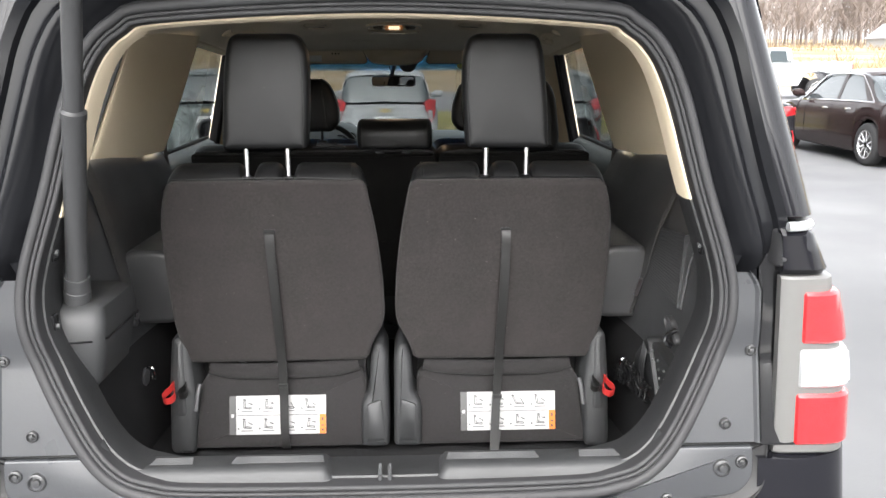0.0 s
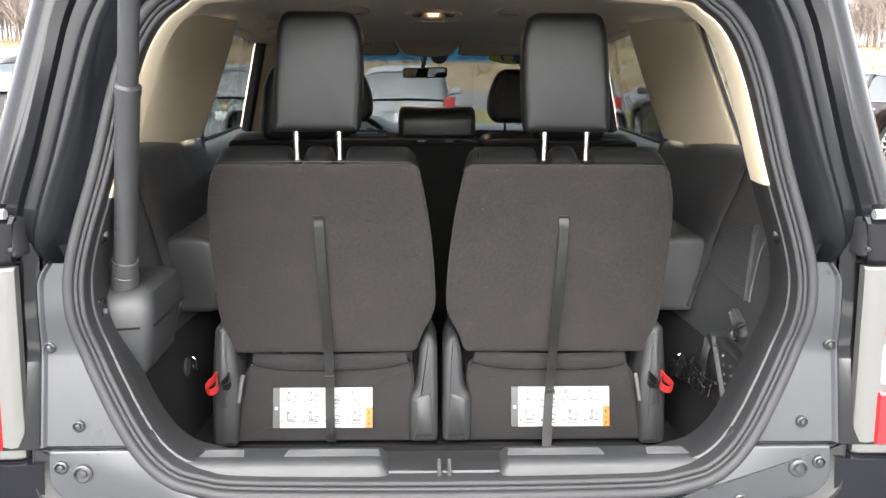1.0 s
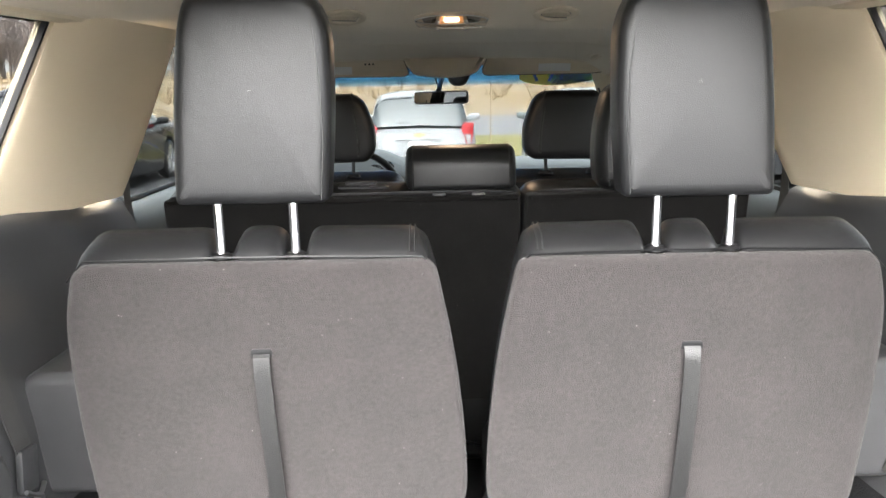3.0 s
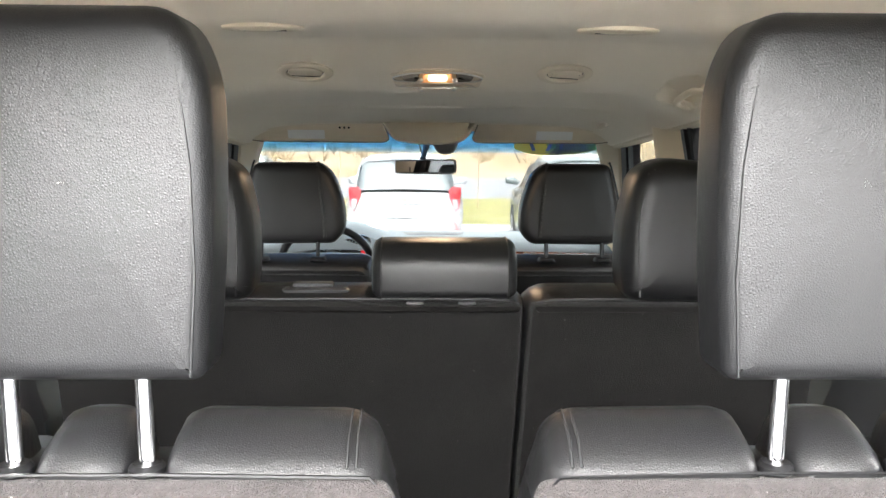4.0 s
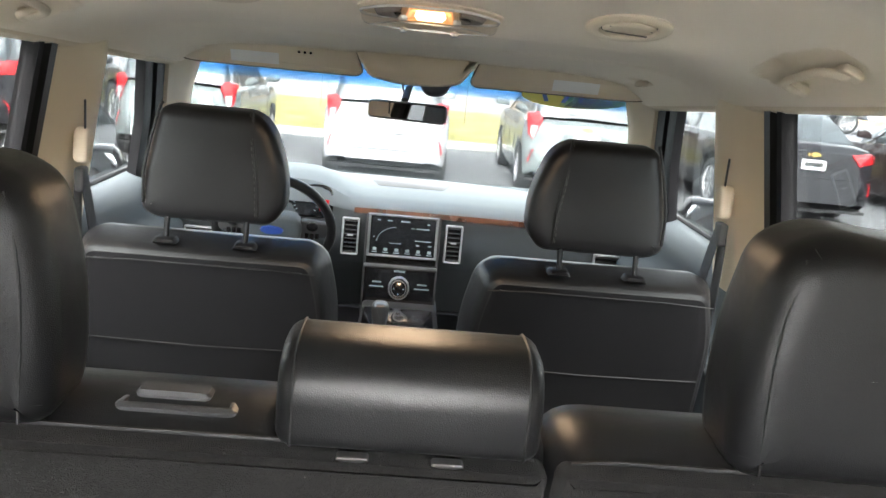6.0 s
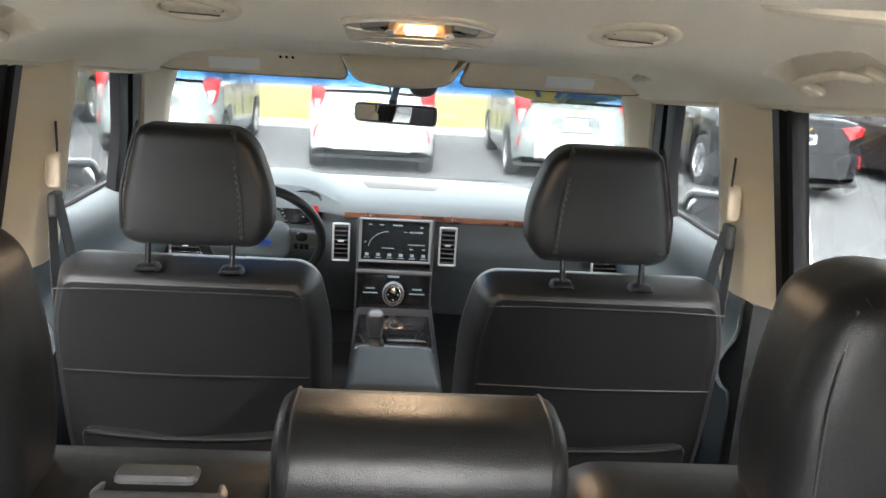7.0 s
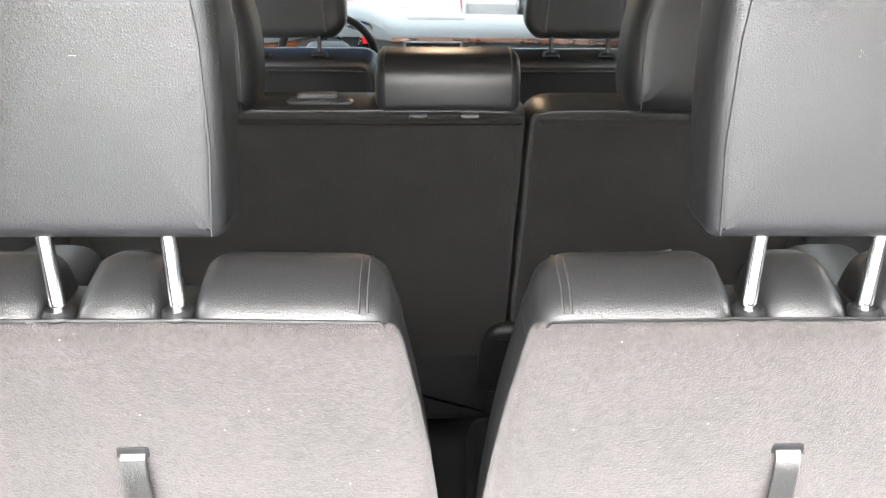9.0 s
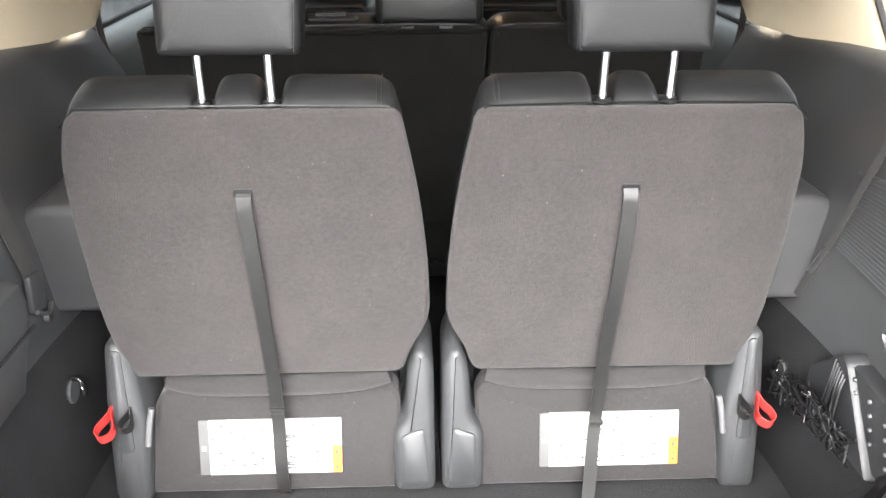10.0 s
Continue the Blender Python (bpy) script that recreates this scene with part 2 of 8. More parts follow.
def round_poly(pts, r, seg=5):
    """A polygon with rounded corners; r is one radius, or one for each corner."""
    out, k = [], len(pts)
    rs = r if isinstance(r, (list, tuple)) else [r] * k
    for i in range(k):
        a, b, c = Vector(pts[i - 1]), Vector(pts[i]), Vector(pts[(i + 1) % k])
        u, v = (a - b), (c - b)
        d = min(rs[i], 0.49 * u.length, 0.49 * v.length)
        if d < 1e-5:
            out.append(b)
            continue
        p, q = b + u.normalized() * d, b + v.normalized() * d
        for j in range(seg + 1):
            s = j / seg
            out.append((1 - s) ** 2 * p + 2 * s * (1 - s) * b + s * s * q)
    return out


def inset(loop, d):
    """A closed 2D loop moved inwards by d (outwards where d is negative)."""
    k = len(loop)
    area = sum(loop[i - 1].x * loop[i].y - loop[i].x * loop[i - 1].y for i in range(k))
    s = 1 if area > 0 else -1
    out = []
    for i in range(k):
        t = loop[(i + 1) % k] - loop[i - 1]
        t = t.normalized() if t.length > 1e-9 else Vector((1, 0))
        out.append(loop[i] + s * d * Vector((-t.y, t.x)))
    return out


def loft(bm, rings, closed=True, cap=True):
    """Skins rings of points of equal number."""
    rows = [[bm.verts.new(p) for p in ring] for ring in rings]
    n = len(rows[0])
    for a, b in zip(rows, rows[1:]):
        for i in range(n if closed else n - 1):
            j = (i + 1) % n
            bm.faces.new((a[i], a[j], b[j], b[i]))
    if cap:
        bm.faces.new(rows[0])
        bm.faces.new(rows[-1])
    return rows


def slab(bm, outline, levels, place=None, dome=None):
    """A rounded slab: rings of the outline (u, v), each inset by d at depth w, given as (d, w). u, w, v become x, y, z through place.
    dome: how far the first and the last face bulge outwards; they are then closed by shrinking rings."""
    place = place or Matrix()
    flat = [[Vector((p.x, w, p.y)) for p in inset(outline, d)] for d, w in levels]
    if dome:
        for end, rise in ((0, -dome[0]), (-1, dome[1])):
            ring = flat[end]
            mid = sum(ring, Vector()) / len(ring)
            more = [[mid + (p - mid) * f + Vector((0, rise * (1 - f ** 2.5), 0)) for p in ring] for f in (0.93, 0.82, 0.65, 0.45, 0.22, 0.03)]
            flat = list(reversed(more)) + flat if end == 0 else flat + more
    loft(bm, [[place @ p for p in ring] for ring in flat])
    return bm


def pillow(r, depth, seg=4, start=0.0):
    """Levels for slab: a slab of that depth with both edges rounded by r."""
    lv = []
    for j in range(seg + 1):
        a = math.pi / 2 * j / seg
        lv.append((r * (1 - math.sin(a)), start + r * (1 - math.cos(a))))
    for j in range(seg + 1):
        a = math.pi / 2 * j / seg
        lv.append((r * (1 - math.cos(a)), start + depth - r * (1 - math.sin(a))))
    return lv


def box(bm, size, at, bevel=0.0, seg=2, turn=None):
    m = Matrix.Translation(at) @ (turn or Matrix()) @ Matrix.Diagonal((*size, 1))
    g = bmesh.ops.create_cube(bm, size=1, matrix=m)
    if bevel:
        es = {e for v in g["verts"] for e in v.link_edges}
        bmesh.ops.bevel(bm, geom=list(es), offset=bevel, segments=seg, affect="EDGES", profile=0.5)
    return bm


def tube(bm, pts, r, sides=8, cap=True):
    """A round bar along pts; r is one radius, or one for each point."""
    pts = [Vector(p) for p in pts]
    rs = r if isinstance(r, (list, tuple)) else [r] * len(pts)
    rings, up = [], None
    for i, p in enumerate(pts):
        t = (pts[min(i + 1, len(pts) - 1)] - pts[max(i - 1, 0)]).normalized()
        if up is None:
            up = Vector((0, 0, 1)) if abs(t.z) < 0.9 else Vector((1, 0, 0))
        side = t.cross(up).normalized()
        up = side.cross(t).normalized()
        rings.append([p + rs[i] * (math.cos(a) * side + math.sin(a) * up) for a in (2 * math.pi * k / sides for k in range(sides))])
    loft(bm, rings, True, cap)
    return bm


def ribbon(bm, pts, side, width, thick):
    """A strap along pts, flat across the direction side."""
    pts = [Vector(p) for p in pts]
    side = Vector(side).normalized()
    rings = []
    for i, p in enumerate(pts):
        t = (pts[min(i + 1, len(pts) - 1)] - pts[max(i - 1, 0)]).normalized()
        s = (side - t * side.dot(t)).normalized()
        nrm = s.cross(t).normalized()
        h, w = thick / 2, width / 2
        rings.append([p + s * w + nrm * h, p - s * w + nrm * h, p - s * w - nrm * h, p + s * w - nrm * h])
    loft(bm, rings)
    return bm


def sheet(bm, rows, thick, out):
    """A curved sheet through a grid of points, thickened along the vector or function out."""
    f = out if callable(out) else (lambda p: Vector(out))
    a = [[bm.verts.new(p) for p in row] for row in rows]
    b = [[bm.verts.new(Vector(p) + thick * f(Vector(p))) for p in row] for row in rows]
    n, k = len(rows), len(rows[0])
    for i in range(n - 1):
        for j in range(k - 1):
            bm.faces.new((a[i][j], a[i][j + 1], a[i + 1][j + 1], a[i + 1][j]))
            bm.faces.new((b[i][j], b[i + 1][j], b[i + 1][j + 1], b[i][j + 1]))
    for i in range(n - 1):
        for j in (0, k - 1):
            bm.faces.new((a[i][j], a[i + 1][j], b[i + 1][j], b[i][j]))
    for j in range(k - 1):
        for i in (0, n - 1):
            bm.faces.new((a[i][j], b[i][j], b[i][j + 1], a[i][j + 1]))
    return bm


def disc(bm, r, depth, place, sides=24, bevel=0.15):
    """A bevelled disc; its axis is the local y of place."""
    loop = [Vector((r * math.cos(2 * math.pi * k / sides), r * math.sin(2 * math.pi * k / sides))) for k in range(sides)]
    b = bevel * min(r, depth)
    slab(bm, loop, [(b, 0), (0, b), (0, depth - b), (b, depth)], place)
    return bm


def lerp_table(table, v):
    for (a, p), (b, q) in zip(table, table[1:]):
        if v <= b:
            return p + (q - p) * max(0.0, (v - a) / (b - a))
    return table[-1][1]


def B():
    return bmesh.new()


def rect(x0, z0, x1, z1):
    return [(x0, z0), (x1, z0), (x1, z1), (x0, z1)]


def text_mesh(words, size, mirror=False):
    """Letters as a bmesh, lying in x and z, centred, from the built-in font."""
    cu = bpy.data.curves.new("letters", "FONT")
    cu.body, cu.size, cu.align_x, cu.align_y, cu.extrude = words, size, "CENTER", "CENTER", 0.0006
    ob = bpy.data.objects.new("letters", cu)
    me = ob.to_mesh()
    bm = bmesh.new()
    bm.from_mesh(me)
    ob.to_mesh_clear()
    bpy.data.objects.remove(ob)
    bpy.data.curves.remove(cu)
    turn = Matrix.Rotation(radians(90), 4, "X")
    if mirror:
        turn = Matrix.Diagonal((-1, 1, 1, 1)) @ turn
    bmesh.ops.transform(bm, matrix=turn, verts=bm.verts)
    return bm


# ---- the vehicle's shell ----
def xi(z):
    """Half width of the cabin's inner side above the belt line."""
    return 0.79 - 0.235 * (z - 1.235)


def side_point(s, y, z, off=0.0):
    return Vector((s * (xi(z) + off), y, z))


def side_slab(bm, s, outline, levels):
    """A slab that lies on the cabin's side: outline in (y, z), levels as (inset, distance outwards)."""
    rings = [[side_point(s, p.x, p.y, w) for p in inset(outline, d)] for d, w in levels]
    loft(bm, rings)
    return bm


def pillar_y(z):
    """Where the front door frame ends and the front pillar's trim begins."""
    return lerp_table([(1.0, 4.90), (1.10, 4.87), (1.33, 4.785), (1.50, 4.668), (1.58, 4.61)], z)


def y_gate(z):
    """The tailgate opening leans forwards towards its top."""
    return 1.60 + 0.13 * max(0.0, z - 1.0) - 0.25 * max(0.0, 0.93 - z)


HALF_GATE = [(0, 0.637), (0.384, 0.641), (0.479, 0.652), (0.547, 0.674), (0.608, 0.729), (0.666, 0.826), (0.722, 0.950),
             (0.737, 1.045), (0.724, 1.135), (0.678, 1.285), (0.628, 1.465), (0.583, 1.563), (0.523, 1.618), (0.437, 1.645), (0, 1.665)]
HALF_SKIN = [(0, 0.600), (0.45, 0.602), (0.62, 0.608), (0.75, 0.640), (0.835, 0.715), (0.848, 0.820), (0.850, 0.950),
             (0.846, 1.060), (0.838, 1.195), (0.805, 1.310), (0.760, 1.475), (0.728, 1.590), (0.670, 1.680), (0.520, 1.725), (0, 1.740)]


def both_sides(half):
    return [Vector(p) for p in half] + [Vector((-x, z)) for x, z in reversed(half[1:-1])]


GATE = smooth_loop(both_sides(HALF_GATE), 160)
SKIN = smooth_loop(both_sides(HALF_SKIN), 160)


def gate_ring(d, dy):
    return [Vector((p.x, y_gate(p.y) + dy, p.y)) for p in inset(GATE, d)]


suv = thing("suv", (0, 3.6, 0), "black people carrier with its tailgate open, parked on asphalt", "car")

# rubber seal: three soft ridges round the opening
bm = B()
lv = [(-0.004, 0.010)]
for d0, wide, high, base in ((0.0, 0.021, 0.009, 0.0), (0.0212, 0.008, 0.0035, 0.000), (0.0295, 0.011, 0.0055, 0.003)):
    for j in range(9):
        a = math.pi * j / 8
        lv.append((d0 + wide * (0.5 - 0.5 * math.cos(a)), base - high * math.sin(a) ** 0.8))
lv += [(0.042, 0.03)]
loft(bm, [gate_ring(d, dy) for d, dy in lv], True, False)
part("door_seal", bm, RUBBER, suv, "ridged black rubber seal round the opening")

# painted jamb between the seal and the outer skin
bm = B()
rings = [gate_ring(0.004, 0.024), gate_ring(-0.006, 0.022)]
for f, dy in ((0.10, 0.0), (0.22, -0.014), (0.34, -0.020), (0.42, -0.019), (0.50, -0.002), (0.58, 0.004), (0.74, 0.002), (0.80, -0.010), (0.96, -0.014), (1.0, -0.006)):
    rings.append([Vector((a.x + (b.x - a.x) * f, y_gate(b.y) + dy + 0.055 * min(1.0, max(0.0, (1.13 - b.y) / 0.05)), a.y + (b.y - a.y) * f))
                  for a, b in zip(inset(GATE, -0.012), SKIN)])
loft(bm, rings, True, False)
part("jamb", bm, JAMB_PAINT, suv, "glossy black painted door jamb")

# outer skin from the jamb's edge forwards: roof, sides
bm = B()
OUT_LOW = [(0.30, 0.92), (0.55, 0.955), (0.80, 0.968), (1.00, 0.948), (1.09, 0.923), (1.19, 0.880)]
for s in (-1, 1):
    rows = []
    for y in [1.66 + 0.08 * i for i in range(59)]:
        low = 0.30
        for wy in (2.62, 5.62):
            if abs(y - wy) < 0.40:
                low = max(low, 0.36 + math.sqrt(0.40 ** 2 - (y - wy) ** 2))
        front = 1 - 0.08 * max(0.0, (y - 5.6) / 0.7) ** 2
        rows.append([Vector((s * lerp_table(OUT_LOW, z) * front, y, z)) for z in [low + ((1.19 if y < 2.75 else 1.13) - low) * k / 8 for k in range(9)]])
    sheet(bm, rows, 0.02, (-s, 0, 0))
part("body_side", bm, PAINT, suv, "black painted body sides")
bm = B()
rows = []
for i in range(24):
    y = 1.70 + 3.05 * i / 23
    drop = 0.10 * max(0.0, (y - 3.6) / 1.15) ** 2
    rows.append([Vector((0.73 * math.sin(a), y, 1.768 - drop - 0.055 * (1 - math.cos(a)) - 0.03 * abs(math.sin(a)) ** 6)) for a in [math.pi / 2 * (k / 10 - 1) for k in range(21)]])
sheet(bm, rows, 0.02, (0, 0, -1))
part("roof", bm, PAINT, suv, "flat black roof")
bm = B()
rows = []
for i in range(14):
    y = 5.72 + 0.68 * i / 13
    rows.append([Vector((0.86 * k / 10, y, 1.02 - 0.10 * (i / 13) ** 2 - 0.05 * (k / 10) ** 4)) for k in range(-10, 11)])
sheet(bm, rows, 0.02, (0, 0, -1))
part("hood", bm, PAINT, suv, "black hood")
bm = B()
slab(bm, round_poly(rect(-0.87, 0.25, 0.87, 0.90), 0.08), pillow(0.05, 0.12), Matrix.Translation((0, 6.32, 0)))
part("front_bumper", bm, PAINT, suv)
bm = B()
rows = [[Vector((x, y, 0.28)) for x in (-0.86, 0, 0.86)] for y in (1.6, 3, 4.5, 6.3)]
sheet(bm, rows, 0.03, (0, 0, -1))
part("underbody", bm, PLASTIC, suv)


def road_wheel(parent, at, r=0.36, width=0.22, flip=1, name="wheel"):
    """Tyre with a grooved tread, and a spoked rim facing the outside."""
    place = Matrix.Translation(at) @ Matrix.Rotation(radians(90) * flip, 4, "Z")
    sides = 36
    loop = [Vector((r * math.cos(2 * math.pi * k / sides), r * math.sin(2 * math.pi * k / sides))) for k in range(sides)]
    bm = B()
    w = width / 2
    slab(bm, loop, [(r * 0.36, -w * 0.75), (r * 0.30, -w), (r * 0.10, -w), (0.012, -w * 0.85), (0, -w * 0.55), (0, -w * 0.50), (0.008, -w * 0.46), (0.008, -w * 0.40),
                    (0, -w * 0.36), (0, -w * 0.05), (0.008, 0), (0, w * 0.05), (0, w * 0.36), (0.008, w * 0.4), (0.008, w * 0.46), (0, w * 0.5), (0, w * 0.55),
                    (0.012, w * 0.85), (r * 0.10, w), (r * 0.30, w), (r * 0.36, w * 0.75)], place)
    tyre = part(name, bm, TYRE, parent, "black tyre on a bright alloy rim")
    bm = B()
    inner = [p * 0.68 for p in loop]
    rim = [(0.0, -w * 0.96), (0.02, -w * 0.96), (0.035, -w * 0.7), (0.035, w * 0.2)]
    loft(bm, [[place @ Vector((p.x, q, p.y)) for p in inset(inner, d)] for d, q in rim], True, False)
    for k in range(10):
        a = 2 * math.pi * (k // 2) / 5 + (0.16 if k % 2 else -0.16)
        b = 2 * math.pi * (k // 2) / 5 + (0.30 if k % 2 else -0.30)
        p0 = place @ Vector((0.05 * math.cos(a), -w * 0.62, 0.05 * math.sin(a)))
        p1 = place @ Vector((0.64 * r * math.cos(b), -w * 0.85, 0.64 * r * math.sin(b)))
        tube(bm, [p0, p1], [0.022, 0.013], 6)
    disc(bm, 0.06, 0.02, place @ Matrix.Translation((0, -w * 0.75, 0)), 16)
    part("rim", bm, ALLOY, tyre, "bright alloy rim")
    bm = B()
    disc(bm, 0.62 * r, 0.02, place @ Matrix.Translation((0, w * 0.1, 0)), 20)
    part("brake_disc", bm, BRAKE, tyre)
    return tyre


TYRE = material("tyre_rubber", (0.020, 0.020, 0.021), 0.8, vary=0.25, scale=12, bump=0.4, fine=120)
ALLOY = material("alloy", (0.62, 0.62, 0.63), 0.25, metal=0.85, vary=0.08)
BRAKE = material("brake_iron", (0.05, 0.05, 0.05), 0.6, vary=0.2)
for s in (-1, 1):
    for wy in (2.62, 5.62):
        road_wheel(suv, (s * 0.82, wy, 0.36), flip=s)

# rear bumper below the opening, with its step pad
bm = B()
rows = []
for i in range(49):
    x = -0.90 + 1.80 * i / 48
    back = 0.16 * abs(x / 0.9) ** 4
    lip = 1.455 + 0.085 * min(1.0, abs(x) / 0.78) ** 2
    edge = [(lip + 0.010, 0.590), (lip + 0.008, 0.606), (lip, 0.6125), (min(1.41 + back, lip - 0.02), 0.6105)]
    rows.append([Vector((x, y, z)) for y, z in edge] + [Vector((x, y + back, z)) for y, z in ((1.345, 0.592), (1.32, 0.54), (1.32, 0.40), (1.38, 0.30))])
sheet(bm, rows, 0.02, (0, 0.7, -0.7))
part("rear_bumper", bm, PAINT, suv, "glossy black rear bumper")
bm = B()
slab(bm, round_poly([(-0.70, 1.415), (-0.58, 1.365), (-0.30, 1.350), (0.30, 1.350), (0.58, 1.365), (0.70, 1.415), (0.66, 1.478), (0.45, 1.452), (-0.45, 1.452), (-0.66, 1.478)], 0.03), [(0, 0), (0, 0.008), (0.006, 0.012)],
     Matrix(((1, 0, 0, 0), (0, 0, 1, 0), (0, 1, 0, 0.606), (0, 0, 0, 1))))
for i in range(16):
    x = -0.60 + 0.08 * i
    box(bm, (0.008, 0.060, 0.003), (x, 1.405 + 0.05 * abs(x / 0.6) ** 3, 0.619), 0.001, 1)
part("step_pad", bm, PLASTIC, suv, "ribbed black plastic step pad")
# black well between the bumper and the body, rising beside the end panels
bm = B()
rows = []
for i in range(33):
    x = -0.80 + 1.60 * i / 32
    lip = 1.455 + 0.085 * min(1.0, abs(x) / 0.78) ** 2
    rows.append([Vector((x, lip + 0.008, 0.594)), Vector((x, 1.545, 0.578)), Vector((x, 1.553, 0.590)), Vector((x, 1.560, 0.665))])
sheet(bm, rows, 0.006, (0, 0.5, -0.8))
part("bumper_well", bm, MATTE_BLACK, suv, "black painted well behind the bumper")

# satin covers beside the opening, with their fixings, and bumper ends
EDGE = [(0.640, 0.40), (0.652, 0.479), (0.674, 0.547), (0.729, 0.608), (0.826, 0.666), (0.950, 0.722), (1.045, 0.737), (1.135, 0.724)]
for s in (-1, 1):
    bm = B()
    rows = []
    for k in range(20):
        z = 0.745 + (1.098 - 0.745) * k / 19
        a = lerp_table(EDGE, z) - 0.026
        b = 0.786 - 0.02 * max(0.0, (z - 1.07) / 0.03)
        y = y_gate(z) + 0.008
        rows.append([Vector((s * a, y + 0.002, z)), Vector((s * (a + (b - a) * 0.5), y + 0.001, z)), Vector((s * (b - 0.010), y, z)),
                     Vector((s * (b - 0.004), y - 0.006, z)), Vector((s * b, y - 0.006, z)), Vector((s * (b + 0.004), y + 0.02, z))])
    sheet(bm, rows, 0.004, (0, 1, 0))
    cover = part("jamb_cover", bm, JAMB, suv, "satin dark grey plastic jamb cover")
    for x, z in ((0.721, 0.784), (0.778, 0.933)):
        y = y_gate(z) + 0.001
        bm = B()
        ring = [Vector((0.0115 * math.cos(a), 0.0115 * math.sin(a))) for a in (2 * math.pi * k / 24 for k in range(24))]
        slab(bm, ring, [(0, 0.012), (0, 0.001), (0.002, -0.001), (0.0035, 0.004), (0.0055, 0.004), (0.007, -0.001), (0.009, -0.002)], Matrix.Translation((s * (x - 0.006), y, z)))
        part("fixing", bm, PLASTIC, cover)
    # black panel between the cover and the lamp
    bm = B()
    rows = []
    for k in range(16):
        z = 0.738 + (1.150 - 0.738) * k / 15
        y = y_gate(z) + 0.010
        rows.append([Vector((s * 0.788, y + 0.010, z)), Vector((s * 0.800, y, z)), Vector((s * 0.838, y - 0.003, z)), Vector((s * 0.862, y - 0.004, z))])
    sheet(bm, rows, 0.004, (0, 1, 0))
    part("side_panel", bm, GLOSS_BLACK, suv, "black panel beside the tail lamp")
    # bumper end below: a rounded panel tapering inwards under the seal, in a gloss black frame
    def gate_face(outline, levels, place_bm):
        loft(place_bm, [[Vector((s * p.x, y_gate(p.y) + w, p.y)) for p in inset(outline, d)] for d, w in levels])

    frame_line = round_poly([Vector(p) for p in ((0.40, 0.592), (0.57, 0.600), (0.748, 0.612), (0.803, 0.650), (0.808, 0.742), (0.60, 0.742), (0.44, 0.640))], [0.002, 0.05, 0.03, 0.05, 0.006, 0.01, 0.01])
    bm = B()
    gate_face(frame_line, [(0, 0.024), (0, 0.016), (0.003, 0.014), (0.008, 0.018)], bm)
    part("bumper_frame", bm, MATTE_BLACK, suv, "black frame round the end panel")
    bm = B()
    tube(bm, [Vector((s * p.x, y_gate(p.y) + 0.013, p.y)) for p in smooth_loop([(0.40, 0.594), (0.57, 0.602), (0.700, 0.609), (0.750, 0.617), (0.782, 0.636), (0.799, 0.665), (0.803, 0.700), (0.806, 0.738)], 30, False)], 0.0015, 6)
    part("frame_lip", bm, MATTE_BLACK, suv)
    panel_line = round_poly([Vector(p) for p in ((0.425, 0.626), (0.46, 0.623), (0.531, 0.625), (0.735, 0.640), (0.770, 0.670), (0.772, 0.736), (0.605, 0.736), (0.570, 0.690), (0.526, 0.662), (0.486, 0.648))], [0.001, 0.02, 0.03, 0.045, 0.045, 0.005, 0.01, 0.03, 0.03, 0.02])
    bm = B()
    gate_face(panel_line, [(0, 0.020), (0, 0.008), (0.0012, 0.0068), (0.003, 0.0064)], bm)
    end = part("bumper_end", bm, JAMB, suv, "satin dark grey bumper end panel")
    for x, z, r in ((0.706, 0.694, 0.019), (0.748, 0.706, 0.0135), (0.588, 0.634, 0.013)):
        bm = B()
        ring = [Vector((r * math.cos(a), r * math.sin(a))) for a in (2 * math.pi * k / 24 for k in range(24))]
        slab(bm, ring, [(0, 0.008), (0, -0.002), (r * 0.2, -0.004), (r * 0.35, 0.003), (r * 0.55, 0.002), (r * 0.62, -0.003), (r * 0.8, -0.004)], Matrix.Translation((s * x, y_gate(z) + 0.004, z)))
        part("bump_stop", bm, PLASTIC, end)
    # bumper corner that carries the lamp
    bm = B()
    rows = []
    for k in range(10):
        z = 0.30 + (0.712 - 0.30) * k / 9
        bulge = 0.05 * (1 - k / 9) + 0.012
        yb = 1.555 - bulge
        pts = [Vector((s * 0.79, yb + 0.01, z)), Vector((s * 0.85, yb, z)), Vector((s * 0.91, yb + 0.012, z)), Vector((s * (0.968 + bulge * 0.3), yb + 0.040, z)), Vector((s * (1.000 + bulge * 0.3), yb + 0.09, z)), Vector((s * (1.010 + bulge * 0.2), yb + 0.18, z)), Vector((s * 0.985, 1.85, z))]
        rows.append(smooth_loop(pts, 16, False))
    rows.append([Vector((p.x - s * 0.05 * (1 if abs(p.x) > 0.9 else 0.2), p.y + 0.03, 0.715)) for p in rows[-1]])
    sheet(bm, rows, 0.006, (-s, 0.3, 0))
    part("bumper_corner", bm, PAINT, suv, "glossy black bumper corner")
    # rubber stop high on the jamb
    bm = B()
    slab(bm, round_poly([Vector((s * x, z)) for x, z in ((0.800, 1.118), (0.838, 1.112), (0.846, 1.150), (0.832, 1.196), (0.806, 1.190))], 0.008), [(0.006, -0.030), (0, -0.022), (0, 0.03)], Matrix.Translation((0, y_gate(1.15) - 0.01, 0)))
    box(bm, (0.024, 0.010, 0.010), (s * 0.820, y_gate(1.15) - 0.040, 1.135), 0.003, 2)
    part("gate_stop", bm, RUBBER, suv, "black rubber tailgate stop")

CAP = material("cap_gloss", (0.010, 0.010, 0.012), 0.08, vary=0.1, spec=0.30)
